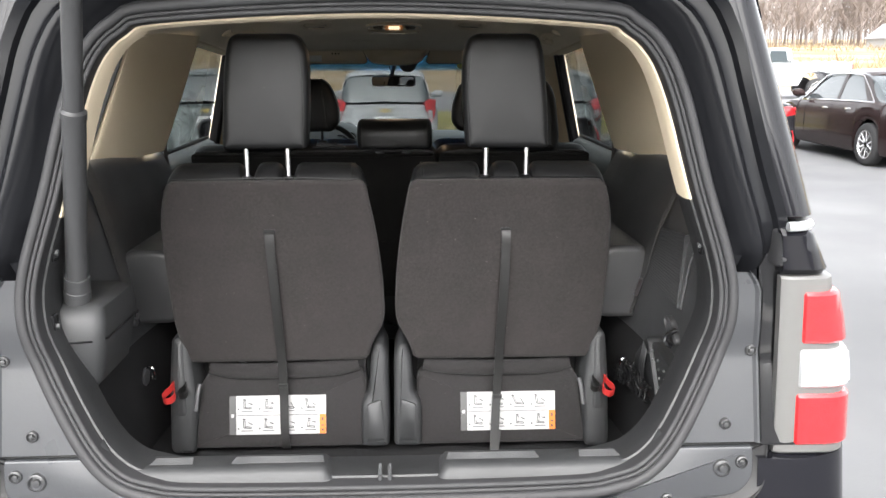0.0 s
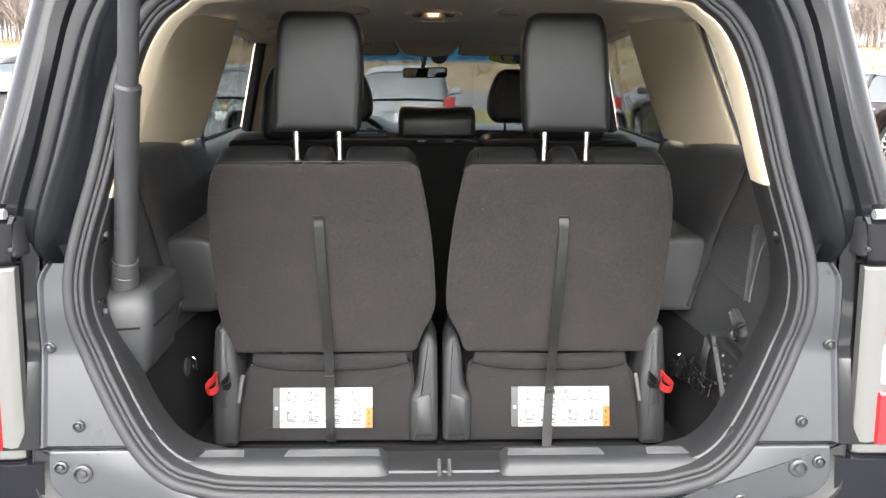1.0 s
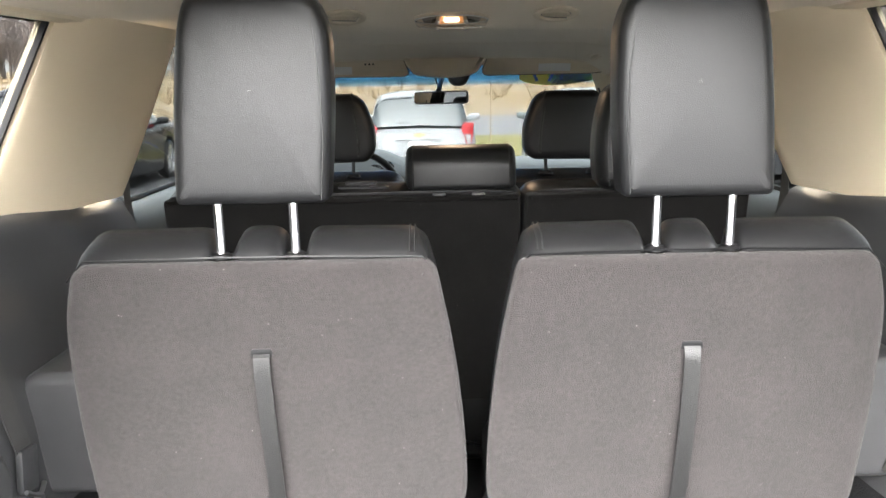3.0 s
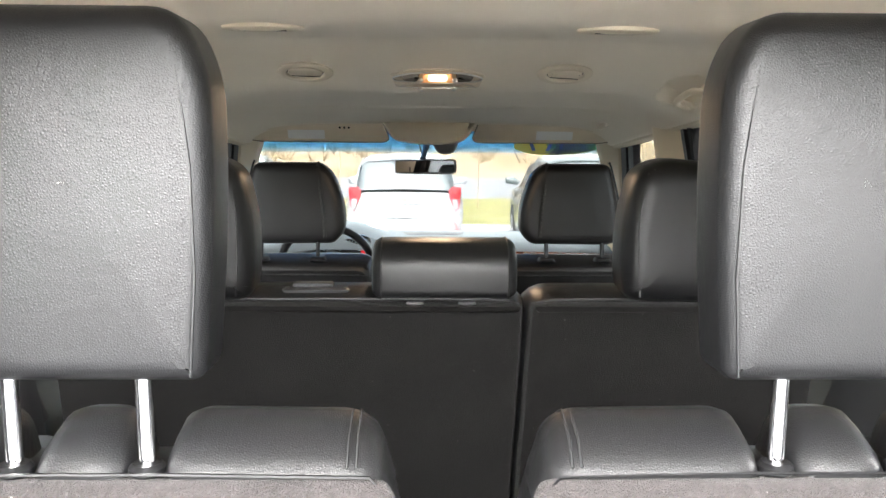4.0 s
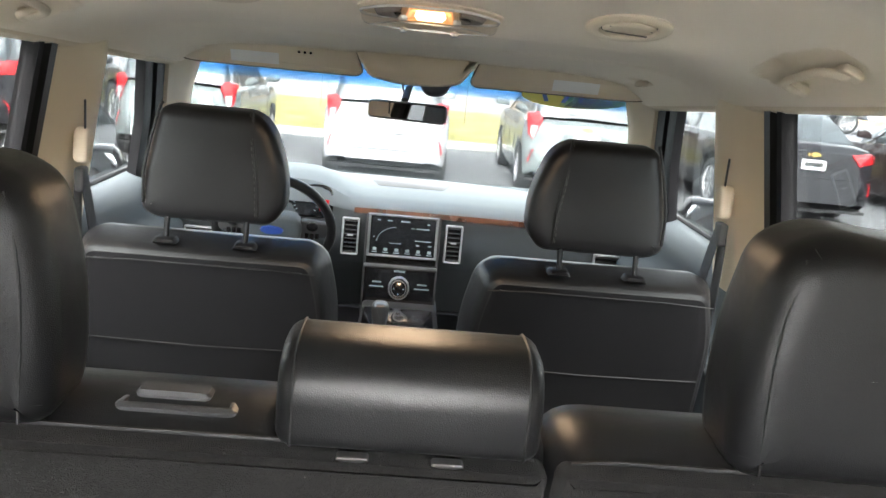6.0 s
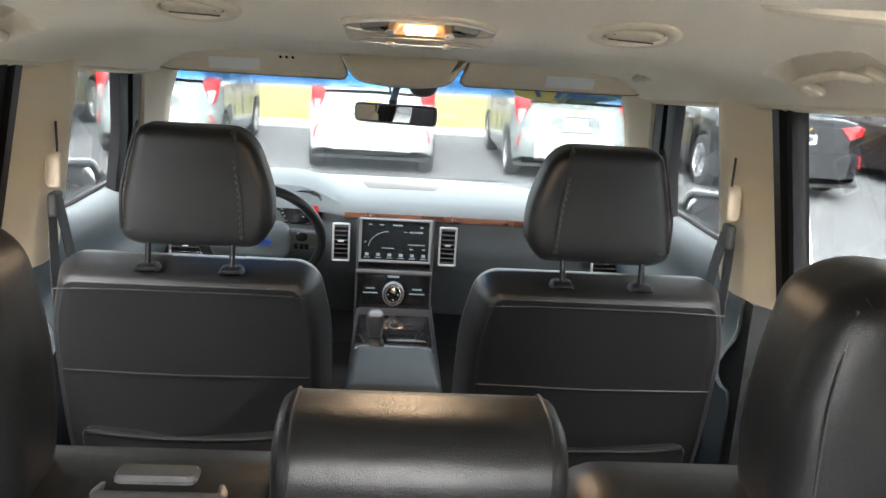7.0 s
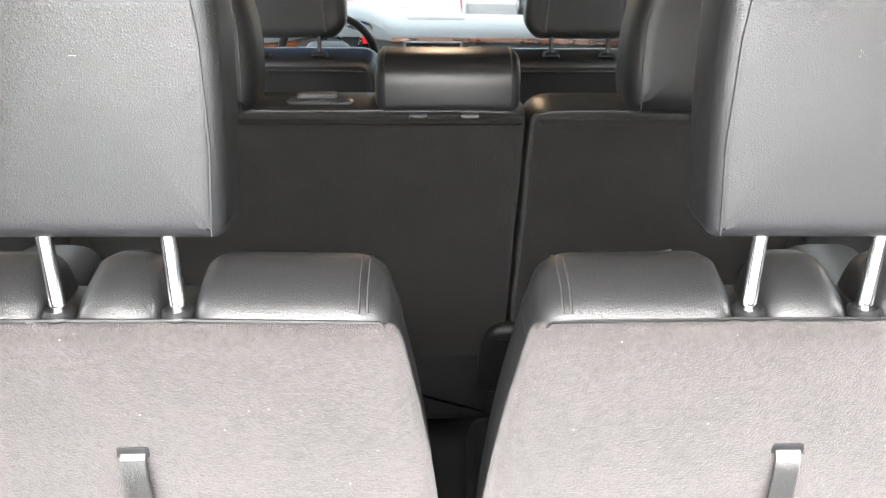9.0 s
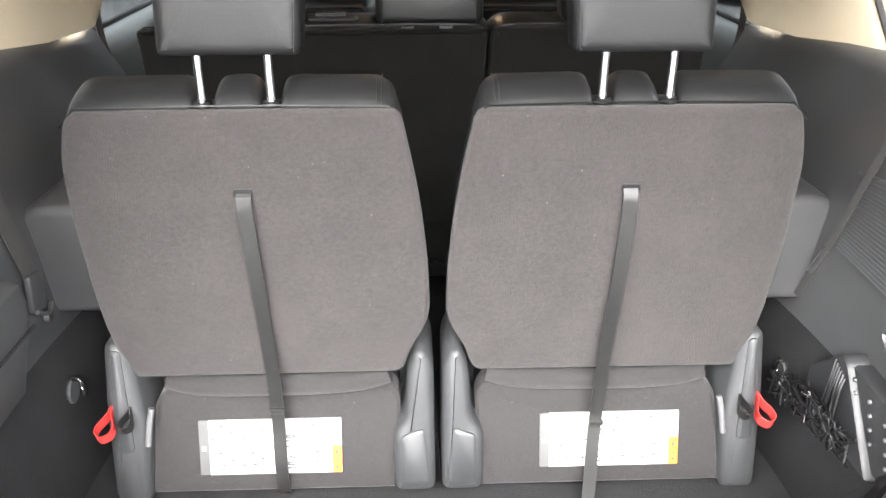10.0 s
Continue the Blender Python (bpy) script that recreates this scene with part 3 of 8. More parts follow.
# tail lamps
RED_LENS = material("red_lens", (0.42, 0.012, 0.016), 0.12, coat=0.8, vary=0.15, scale=60, bump=0.3, fine=180, kind="leather")
CLEAR_LENS = material("clear_reflector", (0.45, 0.46, 0.47), 0.18, metal=0.4, coat=0.8, vary=0.15, scale=60, bump=0.5, fine=120, kind="leather")
BEZEL = material("silver_bezel", (0.105, 0.104, 0.101), 0.38, metal=0.15, vary=0.06, coat=0.3)


FLANK = [(0.70, 0.978), (0.88, 0.970), (1.00, 0.950), (1.09, 0.925), (1.21, 0.868)]


def wrap(s, u, w, z):
    """A point on the rear corner: u runs outwards and then forwards along the flank, w is the height above the skin."""
    r = 0.045
    full = lerp_table(FLANK, z)
    flat = full - r
    yb = 1.575 - 0.024 * (1.05 - z)
    if u <= flat:
        return Vector((s * u, yb - w, z))
    a = (u - flat) / r
    if a < math.pi / 2:
        return Vector((s * (flat + (r + w) * math.sin(a)), yb + r - (r + w) * math.cos(a), z))
    return Vector((s * (full + w), yb + r + (u - flat - r * math.pi / 2), z))


def wrapped(bm, s, u0, u1, z0, z1, depth, edge, slant=0.0):
    """A lens or surround bent round the rear corner, with softly rounded edges."""
    cols = []
    n = 22
    for k in range(n + 1):
        f = k / n
        e = min(1.0, min(f, 1 - f) * n / 2.0)
        h = depth * math.sqrt(max(0.0, 1 - (1 - e) ** 2)) if edge else depth
        u = u0 + (u1 - u0) * f
        prof = [(z0, -0.02), (z0, h - edge), (z0 + edge, h), ((z0 + z1) / 2, h), (z1 - edge, h), (z1, h - edge), (z1, -0.02)]
        cols.append([wrap(s, u - slant * (z - z0), w, z) for z, w in prof])
    loft(bm, cols)
    return bm


for s in (-1, 1):
    bm = B()
    wrapped(bm, s, 0.822, 1.06, 0.716, 1.100, 0.008, 0.005, 0.03)
    lamp = part("tail_lamp", bm, BEZEL, suv, "tail lamp in a silver surround with red and clear lenses")
    for z0, z1, m, lab in ((0.960, 1.068, RED_LENS, "red lens"), (0.864, 0.946, CLEAR_LENS, "clear lens"), (0.738, 0.850, RED_LENS, "red lens")):
        bm = B()
        wrapped(bm, s, 0.856, 1.03, z0, z1, 0.017, 0.006, 0.03)
        lens = part("lens", bm, m, lamp, lab)
        if m is CLEAR_LENS:
            for k in range(9):
                bm = B()
                u = 0.885 + 0.016 * k
                tube(bm, [wrap(s, u - 0.03 * (z - z0), 0.0165, z) for z in (z0 + 0.010, (z0 + z1) / 2, z1 - 0.010)], 0.0028, 6)
                part("flute", bm, CLEAR_LENS, lens)
    bm = B()
    wrapped(bm, s, 0.815, 1.06, 1.102, 1.196, 0.006, 0.012, 0.10)
    part("quarter_corner", bm, PAINT, suv)
    bm = B()
    tube(bm, [wrap(s, u, 0.004, 1.203) for u in (0.815, 0.835, 0.85, 0.865, 0.88, 0.90, 0.95, 1.05)] + [Vector((s * 0.905, 2.6, 1.200)), Vector((s * 0.920, 2.8, 1.145)), Vector((s * 0.920, 5.0, 1.125))], 0.010, 8)
    part("belt_moulding", bm, SILVER, suv, "bright belt moulding")
    # outer pillar glass beside the gate, dark and glossy
    bm = B()
    rows = []
    for k in range(9):
        z = 1.215 + (1.665 - 1.215) * k / 8
        xo = 0.915 - 0.30 * (z - 1.2)
        y0 = y_gate(z) - 0.012
        rows.append([Vector((s * (xo - 0.085), y0 + 0.030, z)), Vector((s * (xo - 0.080), y0 + 0.004, z))] + [Vector((s * (xo - 0.064 + 0.064 * math.sin(a)), y0 + 0.090 - 0.090 * math.cos(a), z)) for a in (math.pi / 2 * j / 8 for j in range(9))] + [Vector((s * xo, 1.98, z))])
    sheet(bm, rows, 0.012, (-s, 0, 0))
    part("pillar_cap", bm, CAP, suv, "gloss black rear pillar cap")

# the open tailgate above
bm = B()
rows = []
for i in range(9):
    f = i / 8
    rows.append([Vector((0.66 * k / 6 * (1 + 0.12 * f), 1.695 - 1.00 * f, 1.700 + 0.545 * f - 0.03 * abs(k / 6) ** 4 - 0.05 * f * f)) for k in range(-6, 7)])
sheet(bm, rows, 0.09, (0, 0.4, 0.9))
part("tailgate", bm, PAINT, suv, "raised black tailgate")

# roof sides above the door glass
for s in (-1, 1):
    bm = B()
    rows = []
    for i in range(16):
        y = 1.72 + 3.0 * i / 15
        d = 0.10 * max(0.0, (y - 3.6) / 1.15) ** 2
        rows.append([Vector((s * 0.690, y, 1.705 - d)), Vector((s * 0.745, y, 1.688 - d)), Vector((s * 0.775, y, 1.655 - d)), Vector((s * 0.788, y, 1.615 - d)), Vector((s * 0.780, y, 1.600 - d))])
    sheet(bm, rows, 0.008, (-s * 0.5, 0, -0.6))
    part("roof_side", bm, PAINT, suv, "black roof side")

# panes
bm = B()
WS = [(4.74, 1.575, 0.62), (5.02, 1.435, 0.70), (5.38, 1.235, 0.76), (5.74, 1.02, 0.80)]
WS_FINE = smooth_loop(WS, 13, False)


def ws_bow(z):
    """How far the windscreen's side edges lie behind its middle."""
    return 0.10 + 1.1 * max(0.0, 1.488 - z)


def ws_row(p, off=0.0):
    n = 16
    return [Vector((p.z * (k / n), p.x - ws_bow(p.y) * abs(k / n) ** 2.6 + off * 0.5, p.y + off * 0.87)) for k in range(-n, n + 1)]


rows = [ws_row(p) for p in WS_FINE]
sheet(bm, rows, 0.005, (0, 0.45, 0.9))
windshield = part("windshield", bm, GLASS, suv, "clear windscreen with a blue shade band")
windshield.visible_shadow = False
bm = B()
rows = [ws_row(p, -0.006) for p in smooth_loop(WS, 40, False)[0:9]]
sheet(bm, rows, 0.002, (0, 0.45, 0.9))
band = part("shade_band", bm, GLASS_BLUE, windshield, "blue shade band")
band.visible_shadow = False
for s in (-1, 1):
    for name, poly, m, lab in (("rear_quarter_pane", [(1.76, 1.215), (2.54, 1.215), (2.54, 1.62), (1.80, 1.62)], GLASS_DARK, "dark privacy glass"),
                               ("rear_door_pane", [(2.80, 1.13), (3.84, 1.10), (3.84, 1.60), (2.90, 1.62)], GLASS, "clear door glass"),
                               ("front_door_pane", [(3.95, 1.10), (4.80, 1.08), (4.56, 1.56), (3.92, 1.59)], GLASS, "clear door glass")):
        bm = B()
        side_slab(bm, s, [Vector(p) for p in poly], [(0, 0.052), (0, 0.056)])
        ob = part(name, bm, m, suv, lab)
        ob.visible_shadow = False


# ---- the cabin's lining ----
CEIL = [(1.77, 1.632), (1.84, 1.658), (2.00, 1.684), (2.30, 1.706), (2.46, 1.710), (2.50, 1.706), (2.70, 1.683), (2.76, 1.683), (3.16, 1.718), (3.22, 1.719), (3.27, 1.711), (3.53, 1.646), (3.60, 1.636), (3.66, 1.634),
        (4.06, 1.622), (4.10, 1.621), (4.13, 1.615), (4.55, 1.589), (4.62, 1.582), (4.76, 1.560)]
HANDLES = [(s * 0.625, 3.505, 0.066, 0.150, 0.038) for s in (-1, 1)] + [(0.600, 4.42, 0.026, 0.060, 0.012)]


def ceil_base(x, y):
    edge = lerp_table([(1.6, 1.600), (2.5, 1.612), (3.2, 1.606), (4.2, 1.540), (4.8, 1.500)], y)
    mid = lerp_table(CEIL, y)
    f = min(1.0, abs(x) / 0.70)
    return mid - (mid - edge) * f ** 9 - 0.006 * f * f


def ceil_z(x, y):
    """The headliner with a scooped hollow over each handle, open towards the side."""
    z = ceil_base(x, y)
    for hx, hy, a, b, deep in HANDLES:
        sg = 1 if hx > 0 else -1
        u, v = sg * (hx - x) / a, (y - hy) / b
        d = math.sqrt((u * u if u > 0 else 0.6 * u * u) + v * v)
        z += deep * max(0.0, min(1.0, (1.0 - d) / 0.16)) * (1 if u > 0 else max(0.0, 1 + 0.9 * u))
    return z


bm = B()
ys = [1.775 + (4.76 - 1.775) * k / 240 for k in range(241)]
rows = [[Vector((0.715 * k / 72, y, ceil_z(0.715 * k / 72, y))) for k in range(-72, 73)] for y in ys]
sheet(bm, rows, 0.012, (0, 0, 1))
structure("ceiling", bm, HEADLINER, "beige fabric headliner with a soft crown", "headliner")

# floor of the cargo well and of the cabin
bm = B()
rows = [[Vector((x, y, z + 0.004 * math.sin(17 * x + 9 * y))) for x in [-0.70 + 0.14 * k for k in range(11)]] for y, z in ((1.64, 0.505), (1.85, 0.502), (2.05, 0.500), (2.20, 0.500), (2.60, 0.500), (2.75, 0.50))]
sheet(bm, rows, 0.03, (0, 0, -1))
structure("floor", bm, CARPET_DARK, "black carpeted cargo floor", "floor")
bm = B()
rows = [[Vector((x, y, 0.40)) for x in (-0.80, -0.4, 0, 0.4, 0.80)] for y in (2.75, 3.4, 4.2, 5.5)]
sheet(bm, rows, 0.03, (0, 0, -1))
structure("floor_front", bm, CARPET_DARK, "black carpeted cabin floor", "floor")

# sill plate with its striker notch
def sill_z(x, z):
    f = min(1.0, max(0.0, (0.132 - abs(x)) / 0.036))
    f = f * f * (3 - 2 * f)
    return z - 0.036 * f * (1 if z > 0.68 else (0.45 if z > 0.66 else 0))


bm = B()
prof = [(1.545, 0.648), (1.550, 0.670), (1.558, 0.694), (1.566, 0.703), (1.580, 0.706), (1.632, 0.704), (1.648, 0.696), (1.655, 0.50)]
rows = [[Vector((x, y + 0.10 * max(0.0, abs(x) - 0.42) ** 1.3, sill_z(x, z))) for y, z in prof] for x in [-0.518 + 1.036 * k / 120 for k in range(121)]]
sheet(bm, rows, 0.008, (0, 0.2, -1))
SILL = material("sill_plastic", (0.0195, 0.0202, 0.0214), 0.55, vary=0.18, scale=7, bump=0.25, fine=500, rough_vary=0.08, second=(0.025, 0.0258, 0.027), mix_scale=6)
sill = structure("sill", bm, SILL, "dark grey plastic sill plate along the opening", "sill")
for s in (-1, 1):
    # end piece past the seam, running up into the seal
    bm = B()
    rows = []
    for k in range(10):
        x = 0.5205 + 0.06 * k / 9
        up = 0.062 * (k / 9) ** 1.6
        y = 0.10 * max(0.0, x - 0.42) ** 1.3
        rows.append([Vector((s * x, a + y, b + up)) for a, b in prof[:-1]] + [Vector((s * x, 1.66, 0.52))])
    sheet(bm, rows, 0.006, (0, 0.2, -1))
    part("sill_end", bm, SILL, sill)
for x0, x1 in ((-0.490, -0.402), (-0.322, -0.128), (0.128, 0.326), (0.412, 0.500)):
    for k in range(6):
        bm = B()
        xm = abs(x0 + x1) / 2
        box(bm, (x1 - x0 - 0.002 * k, 0.0026, 0.0030), ((x0 + x1) / 2, 1.590 + 0.0056 * k + 0.10 * max(0.0, xm - 0.42) ** 1.3, 0.7070 - 0.0002 * k), 0.0008, 1)
        part("tread_rib", bm, PLASTIC_GREY, sill)
striker = thing("striker", (0, 1.585, 0.655), "black steel tailgate striker on the sill", "latch")
bm = B()
slab(bm, round_poly(rect(-0.035, 0.648, 0.035, 0.668), 0.006), pillow(0.003, 0.05), Matrix.Translation((0, 1.575, 0)))
part("plate", bm, PLASTIC, striker)
bm = B()
for s in (-1, 1):
    tube(bm, [(s * 0.010, 1.562, 0.655), (s * 0.010, 1.556, 0.690), (s * 0.010, 1.580, 0.700), (s * 0.010, 1.598, 0.66)], 0.0045, 8)
part("loop", bm, PLASTIC_GREY, striker, "dark coated steel loop")

LINING = material("black_lining", (0.015, 0.0155, 0.0165), 0.5, vary=0.2, scale=5, bump=0.25, fine=500, rough_vary=0.08)
# lining just inside the opening: beige arch above, dark below
n = len(GATE)
lining = [gate_ring(d, dy) for d, dy in ((0.036, 0.034), (0.040, 0.029), (0.046, 0.031), (0.049, 0.042), (0.050, 0.07), (0.046, 0.12))]
for name, lo, hi, m, lab in (("trim_arch", 1.235, 9.0, BEIGE, "beige moulded arch round the tailgate opening"), ("trim_low", 0.0, 1.235, LINING, "dark grained plastic trim inside the opening")):
    keep = [i for i in range(n) if lo <= GATE[i].y < hi]
    groups, run = [], [keep[0]]
    for i in keep[1:]:
        if i == run[-1] + 1:
            run.append(i)
        else:
            groups.append(run)
            run = [i]
    groups.append(run)
    if len(groups) == 2 and groups[0][0] == 0 and groups[1][-1] == n - 1:
        groups = [groups[1] + groups[0]]
    bm = B()
    for run in groups:
        idx = run + [(run[-1] + 1) % n]
        loft(bm, [[ring[i] for i in idx] for ring in lining], False, False)
    structure(name, bm, m, lab, "trim")

for s in (-1, 1):
    tag = "left" if s < 0 else "right"
    # dark quarter trim: ledge under the pane, wall down to the floor
    bm = B()
    prof = [(0.845, 1.228), (0.835, 1.234), (0.79, 1.232), (0.772, 1.205), (0.745, 1.150), (0.722, 1.110), (0.712, 1.06), (0.702, 0.98), (0.690, 0.88), (0.676, 0.78), (0.662, 0.68), (0.655, 0.50)]
    prof = [(p.x, p.y) for p in smooth_loop(prof, 36, False)]
    rows = []
    for i in range(30):
        y = 1.66 + 1.21 * i / 29
        bulge = 0.03 * math.exp(-((y - 2.45) / 0.25) ** 2)
        lift = lerp_table([(1.66, 0.0), (2.0, 0.008), (2.3, 0.030), (2.87, -0.008)], y)
        rows.append([Vector((s * (x - bulge * max(0.0, min(1.0, (1.15 - z) / 0.2))), y, z + lift * max(0.0, min(1.0, (z - 1.10) / 0.10)))) for x, z in prof])
    split = min(range(36), key=lambda i: abs(prof[i][1] - 0.80))
    sheet(bm, [r[:split + 1] for r in rows], 0.010, (s, 0, 0))
    structure("wall_" + tag, bm, PLASTIC, "dark grained plastic side trim of the cargo bay", "side trim")
    bm = B()
    sheet(bm, [r[split:] for r in rows], 0.010, (s, 0, 0))
    structure("wall_low_" + tag, bm, CARPET_DARK, "black carpeted lower side wall of the cargo bay", "side trim")
    # armrest over the wheel arch
    bm = B()
    slab(bm, round_poly(rect(0.575, 0.83, 0.715, 1.035) if s > 0 else rect(-0.715, 0.83, -0.575, 1.035), [0.03, 0.03, 0.04, 0.05] if s > 0 else [0.03, 0.03, 0.05, 0.04]), pillow(0.018, 0.55), Matrix.Translation((0, 2.17, 0)))
    structure("trim_armrest_" + tag, bm, PLASTIC, "dark moulded side armrest beside the rear seat", "trim")
    # beige pillar between the quarter pane and the rear door
    bm = B()
    edge = [(1.225, 2.835), (1.30, 2.895), (1.45, 2.985), (1.615, 3.075)]
    rows = []
    for k in range(15):
        z = 1.236 + (1.612 - 1.236) * k / 14
        ye, yr = lerp_table(edge, z), 2.29 + 0.58 * (z - 1.236)
        rows.append([side_point(s, yr, z, 0.06), side_point(s, yr + 0.005, z, 0.034), side_point(s, yr + 0.02, z, 0.026), side_point(s, 2.60, z, -0.004), side_point(s, 2.70, z, -0.016),
                     side_point(s, ye - 0.08, z, -0.030), side_point(s, ye - 0.03, z, -0.030), side_point(s, ye - 0.008, z, -0.018), side_point(s, ye, z, 0.0), side_point(s, ye, z, 0.06)])
    sheet(bm, rows, 0.006, (s, 0, 0))
    structure("trim_pillar_c_" + tag, bm, BEIGE, "beige plastic pillar trim", "pillar")
    # beige panel behind the quarter pane
    bm = B()
    rows = []
    for k in range(11):
        z = 1.236 + (1.612 - 1.236) * k / 10
        x0 = max(p.x for p in GATE if abs(p.y - z) < 0.02) - 0.046
        rows.append([Vector((s * x0, y_gate(z) + 0.118, z)), Vector((s * (x0 + 0.010), y_gate(z) + 0.135, z)), side_point(s, 1.82 + 0.06 * (z - 1.23), z, 0.0), side_point(s, 1.835 + 0.06 * (z - 1.23), z, 0.05)])
    sheet(bm, rows, 0.005, (s, 0, 0))
    structure("trim_pillar_d_" + tag, bm, BEIGE, "beige plastic rear pillar trim", "pillar")
    # black frame round the quarter pane
    bm = B()
    frame_out = round_poly([(1.80, 1.228), (2.30, 1.228), (2.525, 1.618), (1.83, 1.618)], 0.03)
    ring0 = [side_point(s, p.x, p.y, 0.048) for p in inset(frame_out, -0.02)]
    ring1 = [side_point(s, p.x, p.y, 0.040) for p in inset(frame_out, 0.02)]
    ring2 = [side_point(s, p.x, p.y, 0.050) for p in inset(frame_out, 0.022)]
    loft(bm, [ring0, ring1, ring2], True, False)
    part("pane_frame", bm, RUBBER, suv)
    # dark lower part of the pillar and the rear door
    bm = B()
    rows = []
    for k in range(8):
        z = 0.55 + (1.234 - 0.55) * k / 7
        rows.append([side_point(s, 2.66, min(z, 1.234), -0.004), side_point(s, 2.70, z, 0.004), side_point(s, 2.84, z, 0.052), side_point(s, 2.845, z, 0.07)])
    sheet(bm, rows, 0.006, (s, 0, 0))
    structure("trim_pillar_low_" + tag, bm, PLASTIC, "dark plastic lower pillar trim", "pillar")
    # doors: inner panels with a padded top edge
    for name, y0, y1, z1 in (("door_rear_" + tag, 2.86, 3.88, 1.170), ("door_front_" + tag, 4.05, 5.28, 1.150)):
        door = thing(name, (s * 0.82, (y0 + y1) / 2, 0.4), "slate grey padded vehicle door panel", "door", "", "structure")
        bm = B()
        prof = [(0.850, z1 + 0.012), (0.840, z1 + 0.012), (0.822, z1 - 0.004), (0.800, z1 - 0.05), (0.795, z1 - 0.14), (0.760, z1 - 0.20), (0.765, z1 - 0.26), (0.80, z1 - 0.32), (0.80, 0.42)]
        prof = [(p.x, p.y) for p in smooth_loop(prof, 26, False)]
        rows = [[Vector((s * x, y0 + (y1 - y0) * i / 8, z)) for x, z in prof] for i in range(9)]
        sheet(bm, rows, 0.010, (s, 0, 0))
        part("panel", bm, DASH, door)
        bm = B()
        tube(bm, [(s * 0.858, y0 + 0.02, z1 + 0.016), (s * 0.858, y1 - 0.02, z1 + 0.016)], 0.009, 8)
        part("weather_strip", bm, MATTE_BLACK, door)
        bm = B()
        yh = y1 - 0.42
        slab(bm, round_poly([(yh, z1 - 0.135), (yh + 0.14, z1 - 0.125), (yh + 0.13, z1 - 0.055), (yh + 0.01, z1 - 0.065)], 0.012),
             [(0, 0), (0, 0.010), (0.004, 0.014), (0.012, 0.014), (0.016, 0.004), (0.018, 0.004)], Matrix(((0, -s, 0, s * 0.803), (1, 0, 0, 0), (0, 0, 1, 0), (0, 0, 0, 1))))
        part("release_bezel", bm, GLOSS_BLACK, door)
        bm = B()
        tube(bm, [(s * 0.795, yh + 0.03, z1 - 0.10), (s * 0.782, yh + 0.07, z1 - 0.095), (s * 0.795, yh + 0.11, z1 - 0.09)], 0.007, 8)
        part("release_handle", bm, CHROME, door, "chrome door release")
    # middle pillar: beige, with a black door frame behind it
    bm = B()
    rows = []
    for k in range(13):
        z = 1.10 + (1.575 - 1.10) * k / 12
        f = (z - 1.10) / 0.475
        a, b = 3.955 - 0.055 * f, 4.255 - 0.115 * f
        rows.append([side_point(s, a, z, 0.06), side_point(s, a + 0.006, z, 0.02), side_point(s, a + 0.06, z, -0.012), side_point(s, a + 0.13, z, -0.030), side_point(s, b - 0.10, z, -0.030),
                     side_point(s, b - 0.03, z, -0.012), side_point(s, b, z, 0.012), side_point(s, b + 0.004, z, 0.06)])
    sheet(bm, rows, 0.006, (s, 0, 0))
    structure("trim_pillar_b_" + tag, bm, BEIGE, "beige plastic middle pillar trim", "pillar")
    bm = B()
    rows = []
    for k in range(7):
        z = 0.45 + (1.098 - 0.45) * k / 6
        rows.append([side_point(s, 3.945, 1.1, 0.06) + Vector((0, 0, z - 1.1)), side_point(s, 4.01, 1.1, -0.012) + Vector((0, 0, z - 1.1)),
                     side_point(s, 4.18, 1.1, -0.02) + Vector((0, 0, z - 1.1)), side_point(s, 4.26, 1.1, 0.06) + Vector((0, 0, z - 1.1))])
    sheet(bm, rows, 0.006, (s, 0, 0))
    structure("trim_pillar_b_low_" + tag, bm, PLASTIC, "dark plastic lower middle pillar trim", "pillar")
    bm = B()
    rows = []
    for k in range(13):
        z = 1.13 + (1.575 - 1.13) * k / 12
        f = (z - 1.10) / 0.475
        a = 3.950 - 0.055 * f
        rows.append([side_point(s, a, z, 0.030), side_point(s, a - 0.02, z, 0.006), side_point(s, a - 0.055, z, 0.004), side_point(s, a - 0.065, z, 0.020), side_point(s, a - 0.07, z, 0.022),
                     side_point(s, a - 0.085, z, 0.006), side_point(s, a - 0.098, z, 0.010), side_point(s, a - 0.106, z, 0.026), side_point(s, a - 0.106, z, 0.034)])
    sheet(bm, rows, 0.006, (s, 0, 0))
    part("rear_door_frame", bm, MATTE_BLACK, suv, "black upper door frame")
    # raked front pillar and the black front door frame
    bm = B()
    rows = []
    for k in range(15):
        z = 1.57 - 0.56 * k / 14
        y = pillar_y(z)
        rows.append([side_point(s, y + dy, z, off) for dy, off in ((-0.160, 0.034), (-0.156, 0.014), (-0.120, 0.004), (-0.100, 0.010), (-0.094, 0.018), (-0.080, 0.018), (-0.072, 0.006), (-0.030, 0.002), (-0.004, 0.004), (0.0, 0.016))])
    sheet(bm, rows, 0.006, (s, 0, 0))
    part("front_door_frame", bm, MATTE_BLACK, suv, "black upper door frame")
    bm = B()
    rows = []
    for k in range(15):
        z = 1.57 - 0.53 * k / 14
        y = pillar_y(z) + 0.002
        xw = lerp_table([(1.0, 0.80), (1.235, 0.76), (1.435, 0.70), (1.6, 0.61)], z) - 0.006
        yg = lerp_table([(1.02, 5.74), (1.235, 5.38), (1.435, 5.02), (1.575, 4.74)], z) - ws_bow(z) - 0.014
        a = side_point(s, y + 0.030, z, -0.016)
        b = Vector((s * (xw - 0.004), yg - 0.02, z))
